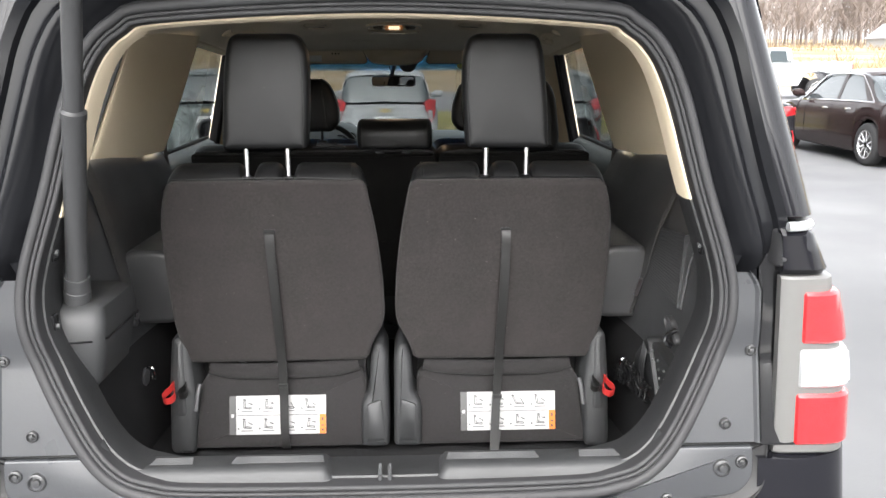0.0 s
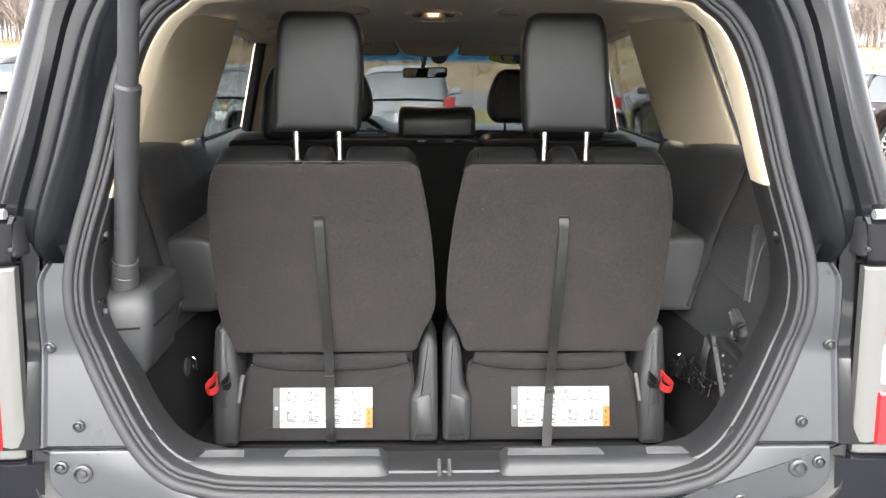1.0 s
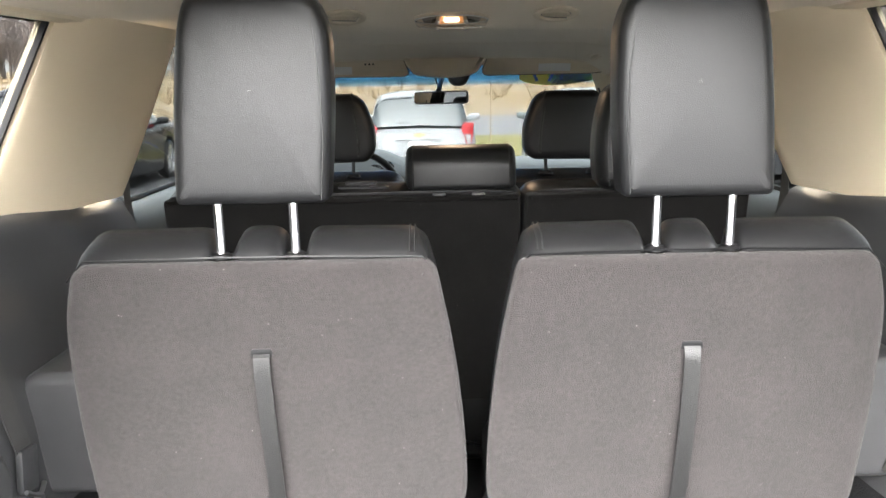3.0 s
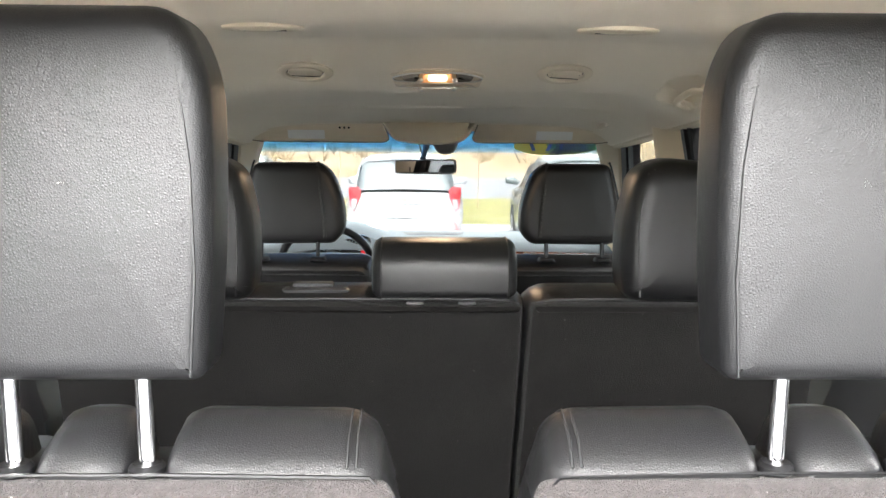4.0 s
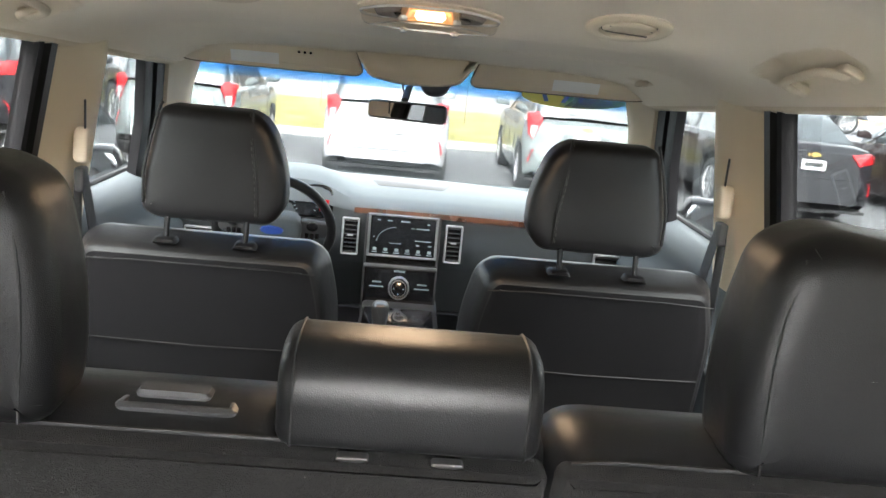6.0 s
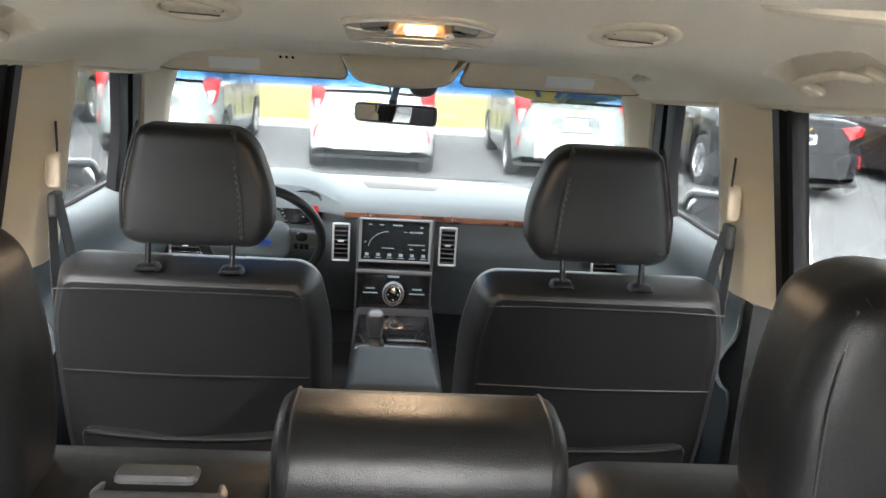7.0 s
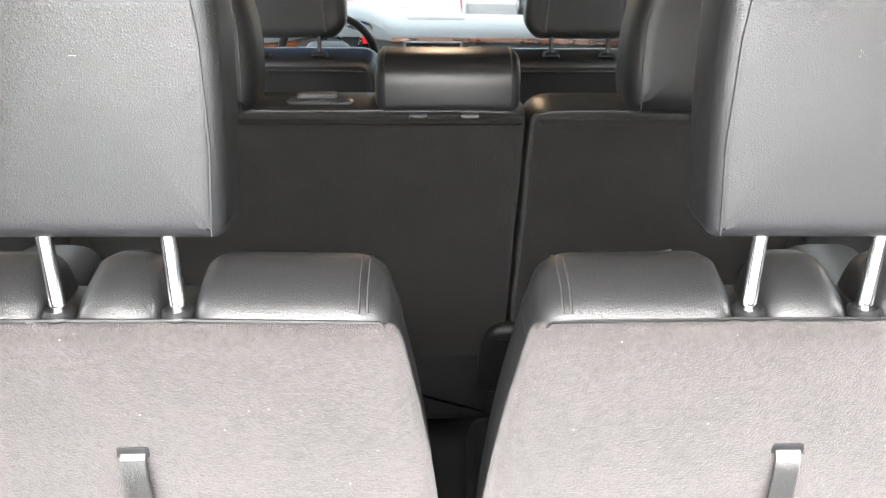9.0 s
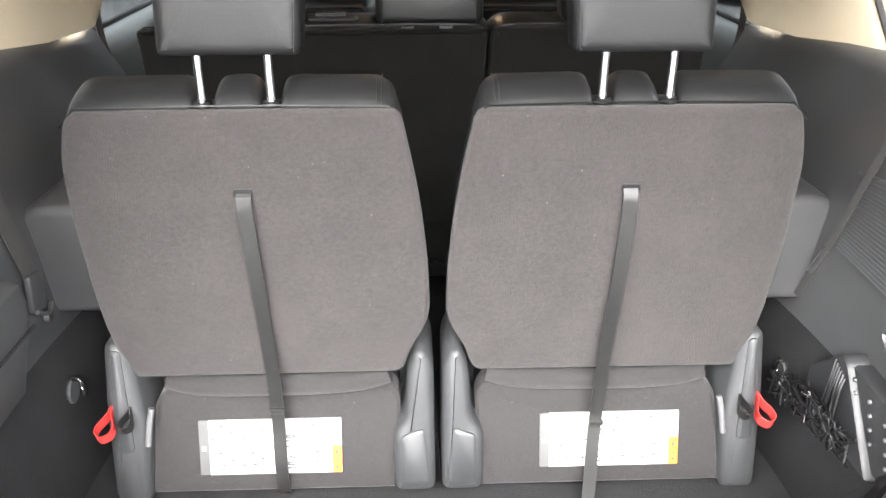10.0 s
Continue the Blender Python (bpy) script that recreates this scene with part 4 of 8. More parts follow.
        rows.append([side_point(s, y, z, 0.02), side_point(s, y + 0.006, z, -0.004), a, a.lerp(b, 0.5) - Vector((s * 0.010, 0, 0)), b, Vector((s * xw, yg, z))])
    sheet(bm, rows, 0.006, (s, 0, 0))
    structure("trim_pillar_a_" + tag, bm, BEIGE, "beige plastic front pillar trim", "pillar")
    # roof rail above the side panes
    bm = B()
    rows = []
    for i in range(20):
        y = 1.72 + 3.0 * i / 19
        z = ceil_z(0.715, y)
        rows.append([Vector((s * 0.700, y, z + 0.012)), Vector((s * 0.712, y, z - 0.006)), Vector((s * 0.735, y, z - 0.012)), Vector((s * 0.775, y, z - 0.004)), Vector((s * 0.780, y, z + 0.04))])
    sheet(bm, rows, 0.006, (0, 0, 1))
    structure("trim_rail_" + tag, bm, BEIGE, "beige roof rail trim", "trim")


# ---- seats ----
def mirror_pts(pts, s):
    return [Vector((s * x, z)) for x, z in pts]


def lean(y, z, slope):
    """Shears what is built at depth 0 so that it passes through (y, z) and leans by slope metres of y per metre of z."""
    return Matrix(((1, 0, 0, 0), (0, 1, slope, y - slope * z), (0, 0, 1, 0), (0, 0, 0, 1)))


def seam(bm, pts, r=0.0016):
    tube(bm, pts, r, 5)


def stitches(bm, pts, pitch=0.007, r=0.0009):
    """A row of short thread stitches along a line."""
    pts = smooth_loop(pts, max(8, int(sum((Vector(b) - Vector(a)).length for a, b in zip(pts, pts[1:])) / pitch)), False)
    for a, b in zip(pts[::2], pts[1::2]):
        tube(bm, [a, b], r, 4)


def headrest(name, parent, loop, y, z0, slope, depth, edge, label):
    """A padded leather head restraint with softly bulging faces."""
    bm = B()
    place = lean(y, z0, slope)
    slab(bm, loop, pillow(edge, depth, 5), place, (0.0025, 0.012))
    return part(name, bm, LEATHER, parent, label, 60), place


def third_row_seat(s):
    seat = thing("third_row_seat", (s * 0.29, 2.12, 0.50), "upright third-row seat with a charcoal carpeted back and black leather top", "car seat", "third-row seats")
    T = lean(2.016, 1.117, -0.16)
    # carpeted back
    out = round_poly(mirror_pts([(0.053, 1.246), (0.026, 1.11), (0.012, 0.97), (0.010, 0.865), (0.045, 0.800), (0.058, 0.752), (0.530, 0.750), (0.543, 0.795),
                                 (0.556, 0.860), (0.563, 1.00), (0.560, 1.16), (0.536, 1.246)], s), [0.020, 0.1, 0.1, 0.035, 0.03, 0.02, 0.02, 0.03, 0.05, 0.1, 0.06, 0.028], 5)
    bm = B()
    slab(bm, out, [(0.022, -0.005), (0.012, -0.004), (0.006, -0.001), (0.002, 0.006), (0.001, 0.012), (0.006, 0.030)], T, (0.004, 0.0))
    part("back_panel", bm, CARPET, seat, "charcoal carpeted seat back")
    # leather body in front of it
    bm = B()
    slab(bm, inset(out, 0.016), [(0, 0.026), (-0.004, 0.034), (-0.010, 0.060), (-0.008, 0.10), (0.004, 0.125), (0.03, 0.145)], T, (0.0, 0.01))
    part("backrest", bm, LEATHER, seat, "black leather backrest")
    # three padded sections along the top
    for x0, x1, up, tag in ((0.062, 0.234, 0.020, "bolster"), (0.250, 0.330, 0.026, "middle"), (0.347, 0.530, 0.020, "bolster")):
        bm = B()
        if tag == "middle":
            o = round_poly(mirror_pts([(x0 - 0.004, 1.225), (x0 + 0.010, 1.276), (x1 - 0.010, 1.276), (x1 + 0.004, 1.225)], s), 0.022, 5)
        elif x0 < 0.1:
            o = round_poly(mirror_pts([(x0 - 0.012, 1.215), (x0 + 0.002, 1.262), (x0 + 0.022, 1.273), (x1 - 0.010, 1.275), (x1, 1.215)], s), [0.01, 0.02, 0.015, 0.02, 0.01], 5)
        else:
            o = round_poly(mirror_pts([(x0, 1.215), (x0 + 0.008, 1.275), (x1 - 0.022, 1.274), (x1, 1.262), (x1 + 0.018, 1.215)], s), [0.01, 0.02, 0.015, 0.02, 0.01], 5)
        mid = s * (x0 + x1) / 2
        rings = []
        for dx, dz, w in ((0.004, 0.026, 0.011), (0.001, 0.019, 0.017), (0, 0.007, 0.032), (0, -0.002, 0.055), (0, -0.007, 0.075), (0.003, -0.003, 0.095), (0.012, 0.014, 0.112)):
            ring = []
            for p in o:
                f = (p.x - mid) / ((x1 - x0) / 2)
                ring.append(T @ Vector((p.x - dx * f, w, p.y - dz * max(0.0, min(1.0, (p.y - 1.215) / 0.06)))))
            rings.append(ring)
        loft(bm, rings)
        part("top_pad", bm, LEATHER, seat, "black leather top pad")
    bm = B()
    seam(bm, [T @ Vector((p.x, 0.006, p.y)) for p in mirror_pts([(0.054, 1.228), (0.070, 1.248), (0.22, 1.251), (0.36, 1.251), (0.52, 1.248), (0.546, 1.22)], s)], 0.0014)
    part("piping", bm, MATTE_BLACK, seat)
    bm = B()
    for dx in (0.0, 0.007):
        seam(bm, [T @ Vector((s * (0.080 + dx), 0.012, 1.2535)), T @ Vector((s * (0.080 + dx), 0.034, 1.2700)), T @ Vector((s * (0.080 + dx), 0.075, 1.2805)), T @ Vector((s * (0.080 + dx), 0.100, 1.270))], 0.0011)
    part("stitching", bm, LEATHER_SEAM, seat, "double stitched seam")
    # chrome posts and head restraint
    for x in (0.240, 0.340):
        bm = B()
        tube(bm, [(s * x, 2.020, 1.215), (s * x, 2.016, 1.340)], 0.0066, 14)
        part("post", bm, CHROME, seat, "chrome head restraint post")
        bm = B()
        disc(bm, 0.014, 0.010, Matrix.Translation((s * x, 2.018, 1.244)) @ Matrix.Rotation(radians(90), 4, "X"), 16, 0.3)
        part("post_collar", bm, MATTE_BLACK, seat)
    loop = round_poly(mirror_pts([(0.192, 1.320), (0.394, 1.320), (0.388, 1.44), (0.376, 1.546), (0.362, 1.592), (0.202, 1.592), (0.182, 1.546), (0.182, 1.44)], s),
                      [0.012, 0.012, 0.08, 0.05, 0.030, 0.030, 0.05, 0.08], 6)
    hr, P = headrest("head_restraint", seat, loop, 1.998, 1.32, -0.02, 0.078, 0.018, "tall black leather head restraint")
    bm = B()
    k = len(loop)
    inner = inset(loop, 0.007)
    pts = [P @ Vector((p.x, 0.0085, p.y)) for p in inner]
    tube(bm, pts + pts[:1], 0.0012, 5)
    seam(bm, [P @ Vector((s * (0.196 + 0.004), 0.001, 1.326)), P @ Vector((s * 0.194, -0.001, 1.40)), P @ Vector((s * 0.195, -0.001, 1.48)), P @ Vector((s * 0.203, 0.001, 1.55))], 0.0011)
    part("seam", bm, LEATHER, hr)
    # base: carpeted rear flap, its fold, and moulded hinge covers
    bm = B()
    o = round_poly(mirror_pts([(0.070, 0.520), (0.522, 0.520), (0.505, 0.690), (0.480, 0.716), (0.085, 0.716), (0.066, 0.690)], s), [0.008, 0.008, 0.03, 0.02, 0.02, 0.02])
    slab(bm, o, [(0.006, 0), (0, 0.006), (0, 0.05), (0.01, 0.06)], lean(2.058, 0.557, 0.26))
    part("base_flap", bm, CARPET_FLAP, seat, "charcoal carpeted lower flap")
    bm = B()
    tube(bm, smooth_loop([(s * 0.088, 2.106, 0.735), (s * 0.15, 2.097, 0.724), (s * 0.29, 2.095, 0.720), (s * 0.42, 2.097, 0.722), (s * 0.476, 2.106, 0.732)], 16, False), 0.021, 10)
    part("carpet_fold", bm, CARPET_FLAP, seat)
    for x0, x1, top in ((0.004, 0.078, 0.800), (0.517, 0.582, 0.828)):
        bm = B()
        if x0 < 0.1:
            o = [(x0, 0.522), (x1, 0.522), (x1, 0.640), (x1 - 0.022, 0.668), (x1 - 0.026, 0.760), (x1 - 0.040, top), (x1 - 0.058, top), (x0 + 0.002, 0.77)]
            rr = [0.015, 0.015, 0.02, 0.02, 0.02, 0.012, 0.012, 0.02]
        else:
            o = [(x0, 0.512), (x1, 0.512), (x1 - 0.004, 0.70), (x1 - 0.014, top), (x0 + 0.012, top), (x0 + 0.002, 0.76), (x0 - 0.008, 0.66)]
            rr = [0.012, 0.02, 0.02, 0.02, 0.02, 0.02, 0.02]
        slab(bm, round_poly(mirror_pts(o, s), rr), [(0.014, 0), (0.005, 0.004), (0, 0.014), (0, 0.16)], lean(2.036, 0.56, 0.10))
        cover = part("hinge_cover", bm, SILL, seat, "dark grey moulded hinge cover")
        bm = B()
        if x0 < 0.1:
            slab(bm, round_poly(mirror_pts([(x0 + 0.010, 0.545), (x1 - 0.014, 0.545), (x1 - 0.014, 0.64), (x0 + 0.020, 0.655)], s), 0.010), [(0, 0.01), (0, -0.004), (0.004, -0.007)], lean(2.036, 0.56, 0.10))
        else:
            slab(bm, round_poly(mirror_pts([(x0 + 0.018, 0.62), (x1 - 0.020, 0.62), (x1 - 0.026, 0.815), (x0 + 0.022, 0.815)], s), 0.010), [(0, 0.01), (0, -0.003), (0.005, -0.006)], lean(2.036, 0.56, 0.10))
        part("cover_rib", bm, SILL, cover)
    # seat cushion in front, seen between the backs
    bm = B()
    slab(bm, round_poly(mirror_pts([(0.03, 0.52), (0.54, 0.52), (0.54, 0.80), (0.03, 0.80)], s), 0.04), pillow(0.04, 0.40), Matrix.Translation((0, 2.17, 0)))
    part("cushion", bm, LEATHER, seat, "black leather seat cushion")
    # pull strap down the back, slot and label
    bm = B()
    slab(bm, round_poly(mirror_pts([(0.277, 1.110), (0.307, 1.110), (0.306, 1.122), (0.278, 1.122)], s), 0.003), [(0.001, -0.0092), (0, -0.0088), (0, 0.002)], T)
    slot = part("strap_slot", bm, MATTE_BLACK, seat, "dark slot in the carpet")
    bm = B()
    if s < 0:
        pts = [(-0.292, 2.022, 1.116), (-0.292, 2.004, 1.112), (-0.291, 2.006, 1.06), (-0.287, 2.020, 0.95), (-0.283, 2.044, 0.80), (-0.281, 2.050, 0.74), (-0.281, 2.052, 0.66), (-0.281, 2.043, 0.58),
               (-0.279, 2.040, 0.530), (-0.279, 2.046, 0.517), (-0.280, 2.056, 0.530), (-0.281, 2.058, 0.56)]
    else:
        pts = [(0.292, 2.022, 1.116), (0.292, 2.004, 1.112), (0.292, 2.006, 1.06), (0.289, 2.018, 0.95), (0.283, 2.042, 0.80), (0.282, 2.048, 0.74), (0.278, 2.050, 0.66), (0.272, 2.030, 0.56),
               (0.268, 2.012, 0.498), (0.269, 2.018, 0.484), (0.273, 2.032, 0.500), (0.280, 2.052, 0.56)]
    ribbon(bm, smooth_loop(pts, 60, False), (1, 0, 0), 0.0225, 0.0018)
    strap = part("pull_strap", bm, STRAP, seat, "black webbing pull strap")
    bm = B()
    zt = 0.695 if s < 0 else 0.655
    box(bm, (0.0235, 0.006, 0.010), (s * 0.2805, 2.049, zt), 0.001, 1)
    part("strap_stitch", bm, STRAP, strap)
    L = lean(2.0535, 0.557, 0.26)
    x0 = -0.430 if s < 0 else 0.183
    bm = B()
    slab(bm, round_poly([Vector(p) for p in rect(x0, 0.556, x0 + 0.018, 0.655)], 0.002), [(0, 0.004), (0, 0.001)], L)
    label = part("instruction_label", bm, LABEL_GREY, seat, "white instruction label with an orange corner")
    bm = B()
    slab(bm, [Vector(p) for p in rect(x0 + 0.018, 0.556, x0 + 0.256, 0.655)], [(0, 0.004), (0, 0.001)], L)
    part("label_face", bm, LABEL, label, "white printed face")
    bm = B()
    slab(bm, [Vector(p) for p in rect(x0 + 0.239, 0.5565, x0 + 0.2558, 0.606)], [(0, 0.002), (0, 0.0002)], L)
    part("label_warning", bm, LABEL_ORANGE, label, "orange warning patch")
    rnd = random.Random(5)
    bm = B()

    def mark(u0, v0, u1, v1, t=0.0014):
        d = Vector((u1 - u0, v1 - v0))
        nrm = Vector((-d.y, d.x)).normalized() * t / 2
        a, b = Vector((x0 + u0, 0.556 + v0)), Vector((x0 + u1, 0.556 + v1))
        slab(bm, [a + nrm, b + nrm, b - nrm, a - nrm], [(0, 0.0012), (0, -0.0003)], L)

    mark(0.020, 0.0495, 0.236, 0.0495, 0.0010)
    for r in (0, 1):
        for c in range(4):
            u, v = 0.028 + 0.056 * c, 0.010 + 0.050 * r
            lean_back = rnd.uniform(-0.010, 0.004)
            mark(u + 0.010, v + 0.008, u + 0.010 + lean_back, v + 0.026, 0.0022)
            mark(u + 0.014, v + 0.008, u + 0.015 + lean_back, v + 0.025, 0.0016)
            mark(u + 0.010 + lean_back, v + 0.026, u + 0.015 + lean_back, v + 0.025, 0.0016)
            mark(u + 0.008 + lean_back, v + 0.030, u + 0.016 + lean_back, v + 0.029, 0.0032)
            mark(u + 0.010, v + 0.008, u + 0.030, v + 0.006, 0.0019)
            mark(u + 0.014, v + 0.011, u + 0.030, v + 0.010, 0.0014)
            mark(u + 0.030, v + 0.006, u + 0.030, v + 0.010, 0.0014)
            mark(u + 0.004, v, u + 0.034, v, 0.0015)
            mark(u + 0.022, v + 0.022, u + 0.033, v + 0.016 + lean_back, 0.0018)
            mark(u + 0.033, v + 0.016 + lean_back, u + 0.030, v + 0.020 + lean_back, 0.0016)
            mark(u - 0.004, v + 0.004, u - 0.004, v + 0.008, 0.004)
    mark(0.244, 0.010, 0.250, 0.010, 0.006)
    mark(0.244, 0.022, 0.251, 0.022, 0.003)
    mark(0.247, 0.034, 0.247, 0.042, 0.005)
    tagged(part("label_print", bm, INK, label, "grey line drawings"), kind="stuff")
    bm = B()
    slab(bm, [Vector(p) for p in rect(x0 + 0.005, 0.601, x0 + 0.012, 0.609)], [(0, 0.0012), (0, -0.0004)], L)
    part("label_mark", bm, LABEL, label)
    # red and black pull tabs at the outer hinge
    for dx, m, lab, size in ((0.588, RED_WEB, "red fabric pull tab", 1.0), (0.556, STRAP, "black fabric pull tab", 0.72)):
        bm = B()
        out_dir = Vector((0.10 * s, -0.90, -0.42))
        root = Vector((s * (dx - 0.022), 2.050, 0.700))
        lp = [root + out_dir * a * size + Vector((s * b * size, 0, 0)) for a, b in
              ((-0.006, -0.001), (0.012, -0.004), (0.030, -0.013), (0.046, -0.013), (0.055, 0.0), (0.046, 0.013), (0.030, 0.013), (0.012, 0.004), (-0.006, 0.001))]
        ribbon(bm, smooth_loop(lp, 34, False), (0, -0.42, 0.90), 0.022 * (0.5 + 0.5 * size), 0.0018)
        part("pull_tab", bm, m, seat, lab)
    # pale hinge bracket between the flap and its cover
    bm = B()
    tube(bm, smooth_loop([(s * 0.500, 2.058, 0.700), (s * 0.506, 2.052, 0.672), (s * 0.512, 2.046, 0.630)], 10, False), 0.0055, 8)
    part("hinge_bracket", bm, ZINC, seat, "pale metal hinge bracket")
    return seat


for s in (-1, 1):
    third_row_seat(s).location.x += 0.006 if s > 0 else 0.002

# second row: one split bench back
Y2 = 2.862
T2 = lean(Y2, 1.215, -0.19)


def second_row(x0, x1, label, rests):
    seat = thing("middle_seat", ((x0 + x1) / 2, 2.95, 0.42), label, "car seat", "second-row seats")
    tilt0, tilt1 = (0.0, 0.018) if x0 < 0 else (0.018, 0.0)
    out = round_poly([Vector(p) for p in ((x0 + 0.004 - tilt0, 0.665), (x1 - 0.004 - tilt1, 0.665), (x1 - 0.004, 1.218), (x0 + 0.004, 1.218))], [0.05, 0.05, 0.014, 0.014], 4)
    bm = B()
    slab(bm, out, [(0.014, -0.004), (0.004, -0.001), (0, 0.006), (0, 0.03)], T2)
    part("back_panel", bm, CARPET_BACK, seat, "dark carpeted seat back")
    bm = B()
    o = round_poly([Vector(p) for p in ((x0 + 0.004 - tilt0, 0.62), (x1 - 0.004 - tilt1, 0.62), (x1 - 0.004, 1.226), (x0 + 0.004, 1.226))], [0.04, 0.04, 0.045, 0.045], 5)
    slab(bm, o, [(0.006, 0.026), (0, 0.036), (-0.012, 0.07), (-0.014, 0.11), (-0.004, 0.15), (0.02, 0.175)], T2)
    part("backrest", bm, LEATHER, seat, "black leather backrest")
    bm = B()
    seam(bm, smooth_loop([T2 @ Vector((x0 + 0.012, 0.028, 1.20)), T2 @ Vector((x0 + 0.04, 0.022, 1.2225)), T2 @ Vector(((x0 + x1) / 2, 0.022, 1.2235)), T2 @ Vector((x1 - 0.04, 0.022, 1.2225)), T2 @ Vector((x1 - 0.012, 0.028, 1.20))], 24, False), 0.0022)
    part("piping", bm, LEATHER_SEAM, seat)
    bm = B()
    slab(bm, round_poly([Vector(p) for p in rect(x0 + 0.02, 0.50, x1 - 0.02, 0.80)], 0.04), pillow(0.04, 0.48), Matrix.Translation((0, 2.96, 0)))
    part("cushion", bm, LEATHER, seat, "black leather seat cushion")
    for kind, xc in rests:
        if kind == "tall":
            w = 0.125
            sg = 1 if xc > 0 else -1
            loop = round_poly([Vector((xc + dx * sg, z)) for dx, z in ((-0.122, 1.222), (0.120, 1.216), (0.128, 1.27), (0.112, 1.41), (0.082, 1.465), (-0.060, 1.478), (-0.108, 1.455), (-0.130, 1.36), (-0.130, 1.27))],
                              [0.035, 0.035, 0.05, 0.06, 0.05, 0.06, 0.05, 0.08, 0.05], 6)
            hr, P = headrest("head_restraint", seat, loop, 2.852, 1.22, 0.02, 0.135, 0.040, "rounded black leather head restraint")
            bm = B()
            seam(bm, smooth_loop([P @ Vector((xc - sg * 0.100, 0.006, 1.232)), P @ Vector((xc - sg * 0.104, 0.003, 1.30)), P @ Vector((xc - sg * 0.103, 0.004, 1.38)), P @ Vector((xc - sg * 0.088, 0.012, 1.45))], 16, False), 0.0018)
            part("seam", bm, LEATHER_SEAM, hr)
        else:
            prof = round_poly([Vector(p) for p in ((2.852, 1.228), (2.985, 1.235), (2.990, 1.298), (2.955, 1.329), (2.885, 1.330), (2.852, 1.298))], [0.016, 0.02, 0.03, 0.03, 0.032, 0.03], 6)
            bm = B()
            slab(bm, prof, pillow(0.018, 0.256, 5), Matrix(((0, 1, 0, xc - 0.128), (1, 0, 0, 0), (0, 0, 1, 0), (0, 0, 0, 1))), (0.003, 0.003))
            hr = part("low_head_restraint", bm, LEATHER, seat, "low wide black leather centre head restraint", 60)
            for sg in (-1, 1):
                bm = B()
                pts = [Vector((xc + sg * 0.112, p.x, p.y)) for p in inset(prof, -0.0006)]
                tube(bm, pts + pts[:1], 0.0017, 5)
                part("seam", bm, LEATHER_SEAM, hr)
            for dx in (-0.052, 0.040):
                bm = B()
                slab(bm, round_poly([Vector((xc + dx - 0.016, 1.2185)), Vector((xc + dx - 0.008, 1.2165)), Vector((xc + dx + 0.008, 1.2165)), Vector((xc + dx + 0.016, 1.2185)), Vector((xc + dx + 0.014, 1.2215)), Vector((xc + dx - 0.014, 1.2215))], 0.001), [(0.001, -0.004), (0, -0.003), (0, 0.01)], T2)
                part("post_guide", bm, STEEL, seat, "bright post guide")
    return seat


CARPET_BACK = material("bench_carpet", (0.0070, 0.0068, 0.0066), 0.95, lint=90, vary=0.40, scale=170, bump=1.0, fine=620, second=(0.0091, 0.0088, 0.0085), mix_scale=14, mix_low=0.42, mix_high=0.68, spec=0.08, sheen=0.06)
left_bench = second_row(-0.690, 0.155, "wide black leather bench section with a carpeted back", (("tall", -0.455), ("low", 0.010)))
right_bench = second_row(0.159, 0.690, "single black leather seat with a carpeted back", (("tall", 0.455),))
# release latch on the top of the wide section
bm = B()
slab(bm, round_poly([(-0.285, 2.905), (-0.160, 2.905), (-0.168, 2.965), (-0.276, 2.965)], 0.012), [(0.002, 0), (0, 0.005), (0.004, 0.008), (0.008, 0.008), (0.010, 0.004)], Matrix(((1, 0, 0, 0), (0, 0, 1, 0), (0, 1, 0, 1.230), (0, 0, 0, 1))))
latch = part("release_bezel", bm, PLASTIC, left_bench, "black plastic release bezel")
bm = B()
slab(bm, round_poly([(-0.268, 2.925), (-0.192, 2.925), (-0.192, 2.952), (-0.268, 2.952)], 0.008), [(0.001, 0), (0, 0.006), (0.003, 0.010)], Matrix(((1, 0, 0, 0), (0, 0, 1, 0), (0, 1, 0, 1.235), (0, 0, 0, 1))))
part("release_paddle", bm, PLASTIC_GREY, latch)
# hinge boot where the bench is split
bm = B()
slab(bm, round_poly([(0.062, 0.60), (0.210, 0.60), (0.203, 0.742), (0.172, 0.785), (0.098, 0.785), (0.072, 0.742)], 0.03), pillow(0.02, 0.05), Matrix.Translation((0.012, 0, -0.02)) @ lean(2.842, 1.215, -0.19))
part("hinge_boot", bm, MATTE_BLACK, left_bench, "black plastic hinge boot")
bm = B()
slab(bm, round_poly([(-0.24, 0.70), (-0.14, 0.70), (-0.15, 0.752), (-0.23, 0.752)], 0.03), pillow(0.015, 0.04), lean(2.845, 1.215, -0.19))
part("anchor_boot", bm, LINING, left_bench)
bm = B()
slab(bm, round_poly([(0.430, 0.938), (0.455, 0.944), (0.452, 0.934), (0.440, 0.928)], 0.003), [(0, -0.007), (0, 0.0)], T2)
part("paper_scrap", bm, LABEL, right_bench, "small torn scrap of pale paper")


# front row
DARK_STEEL = material("dark_steel", (0.022, 0.022, 0.023), 0.3, metal=1.0, vary=0.15, scale=30)


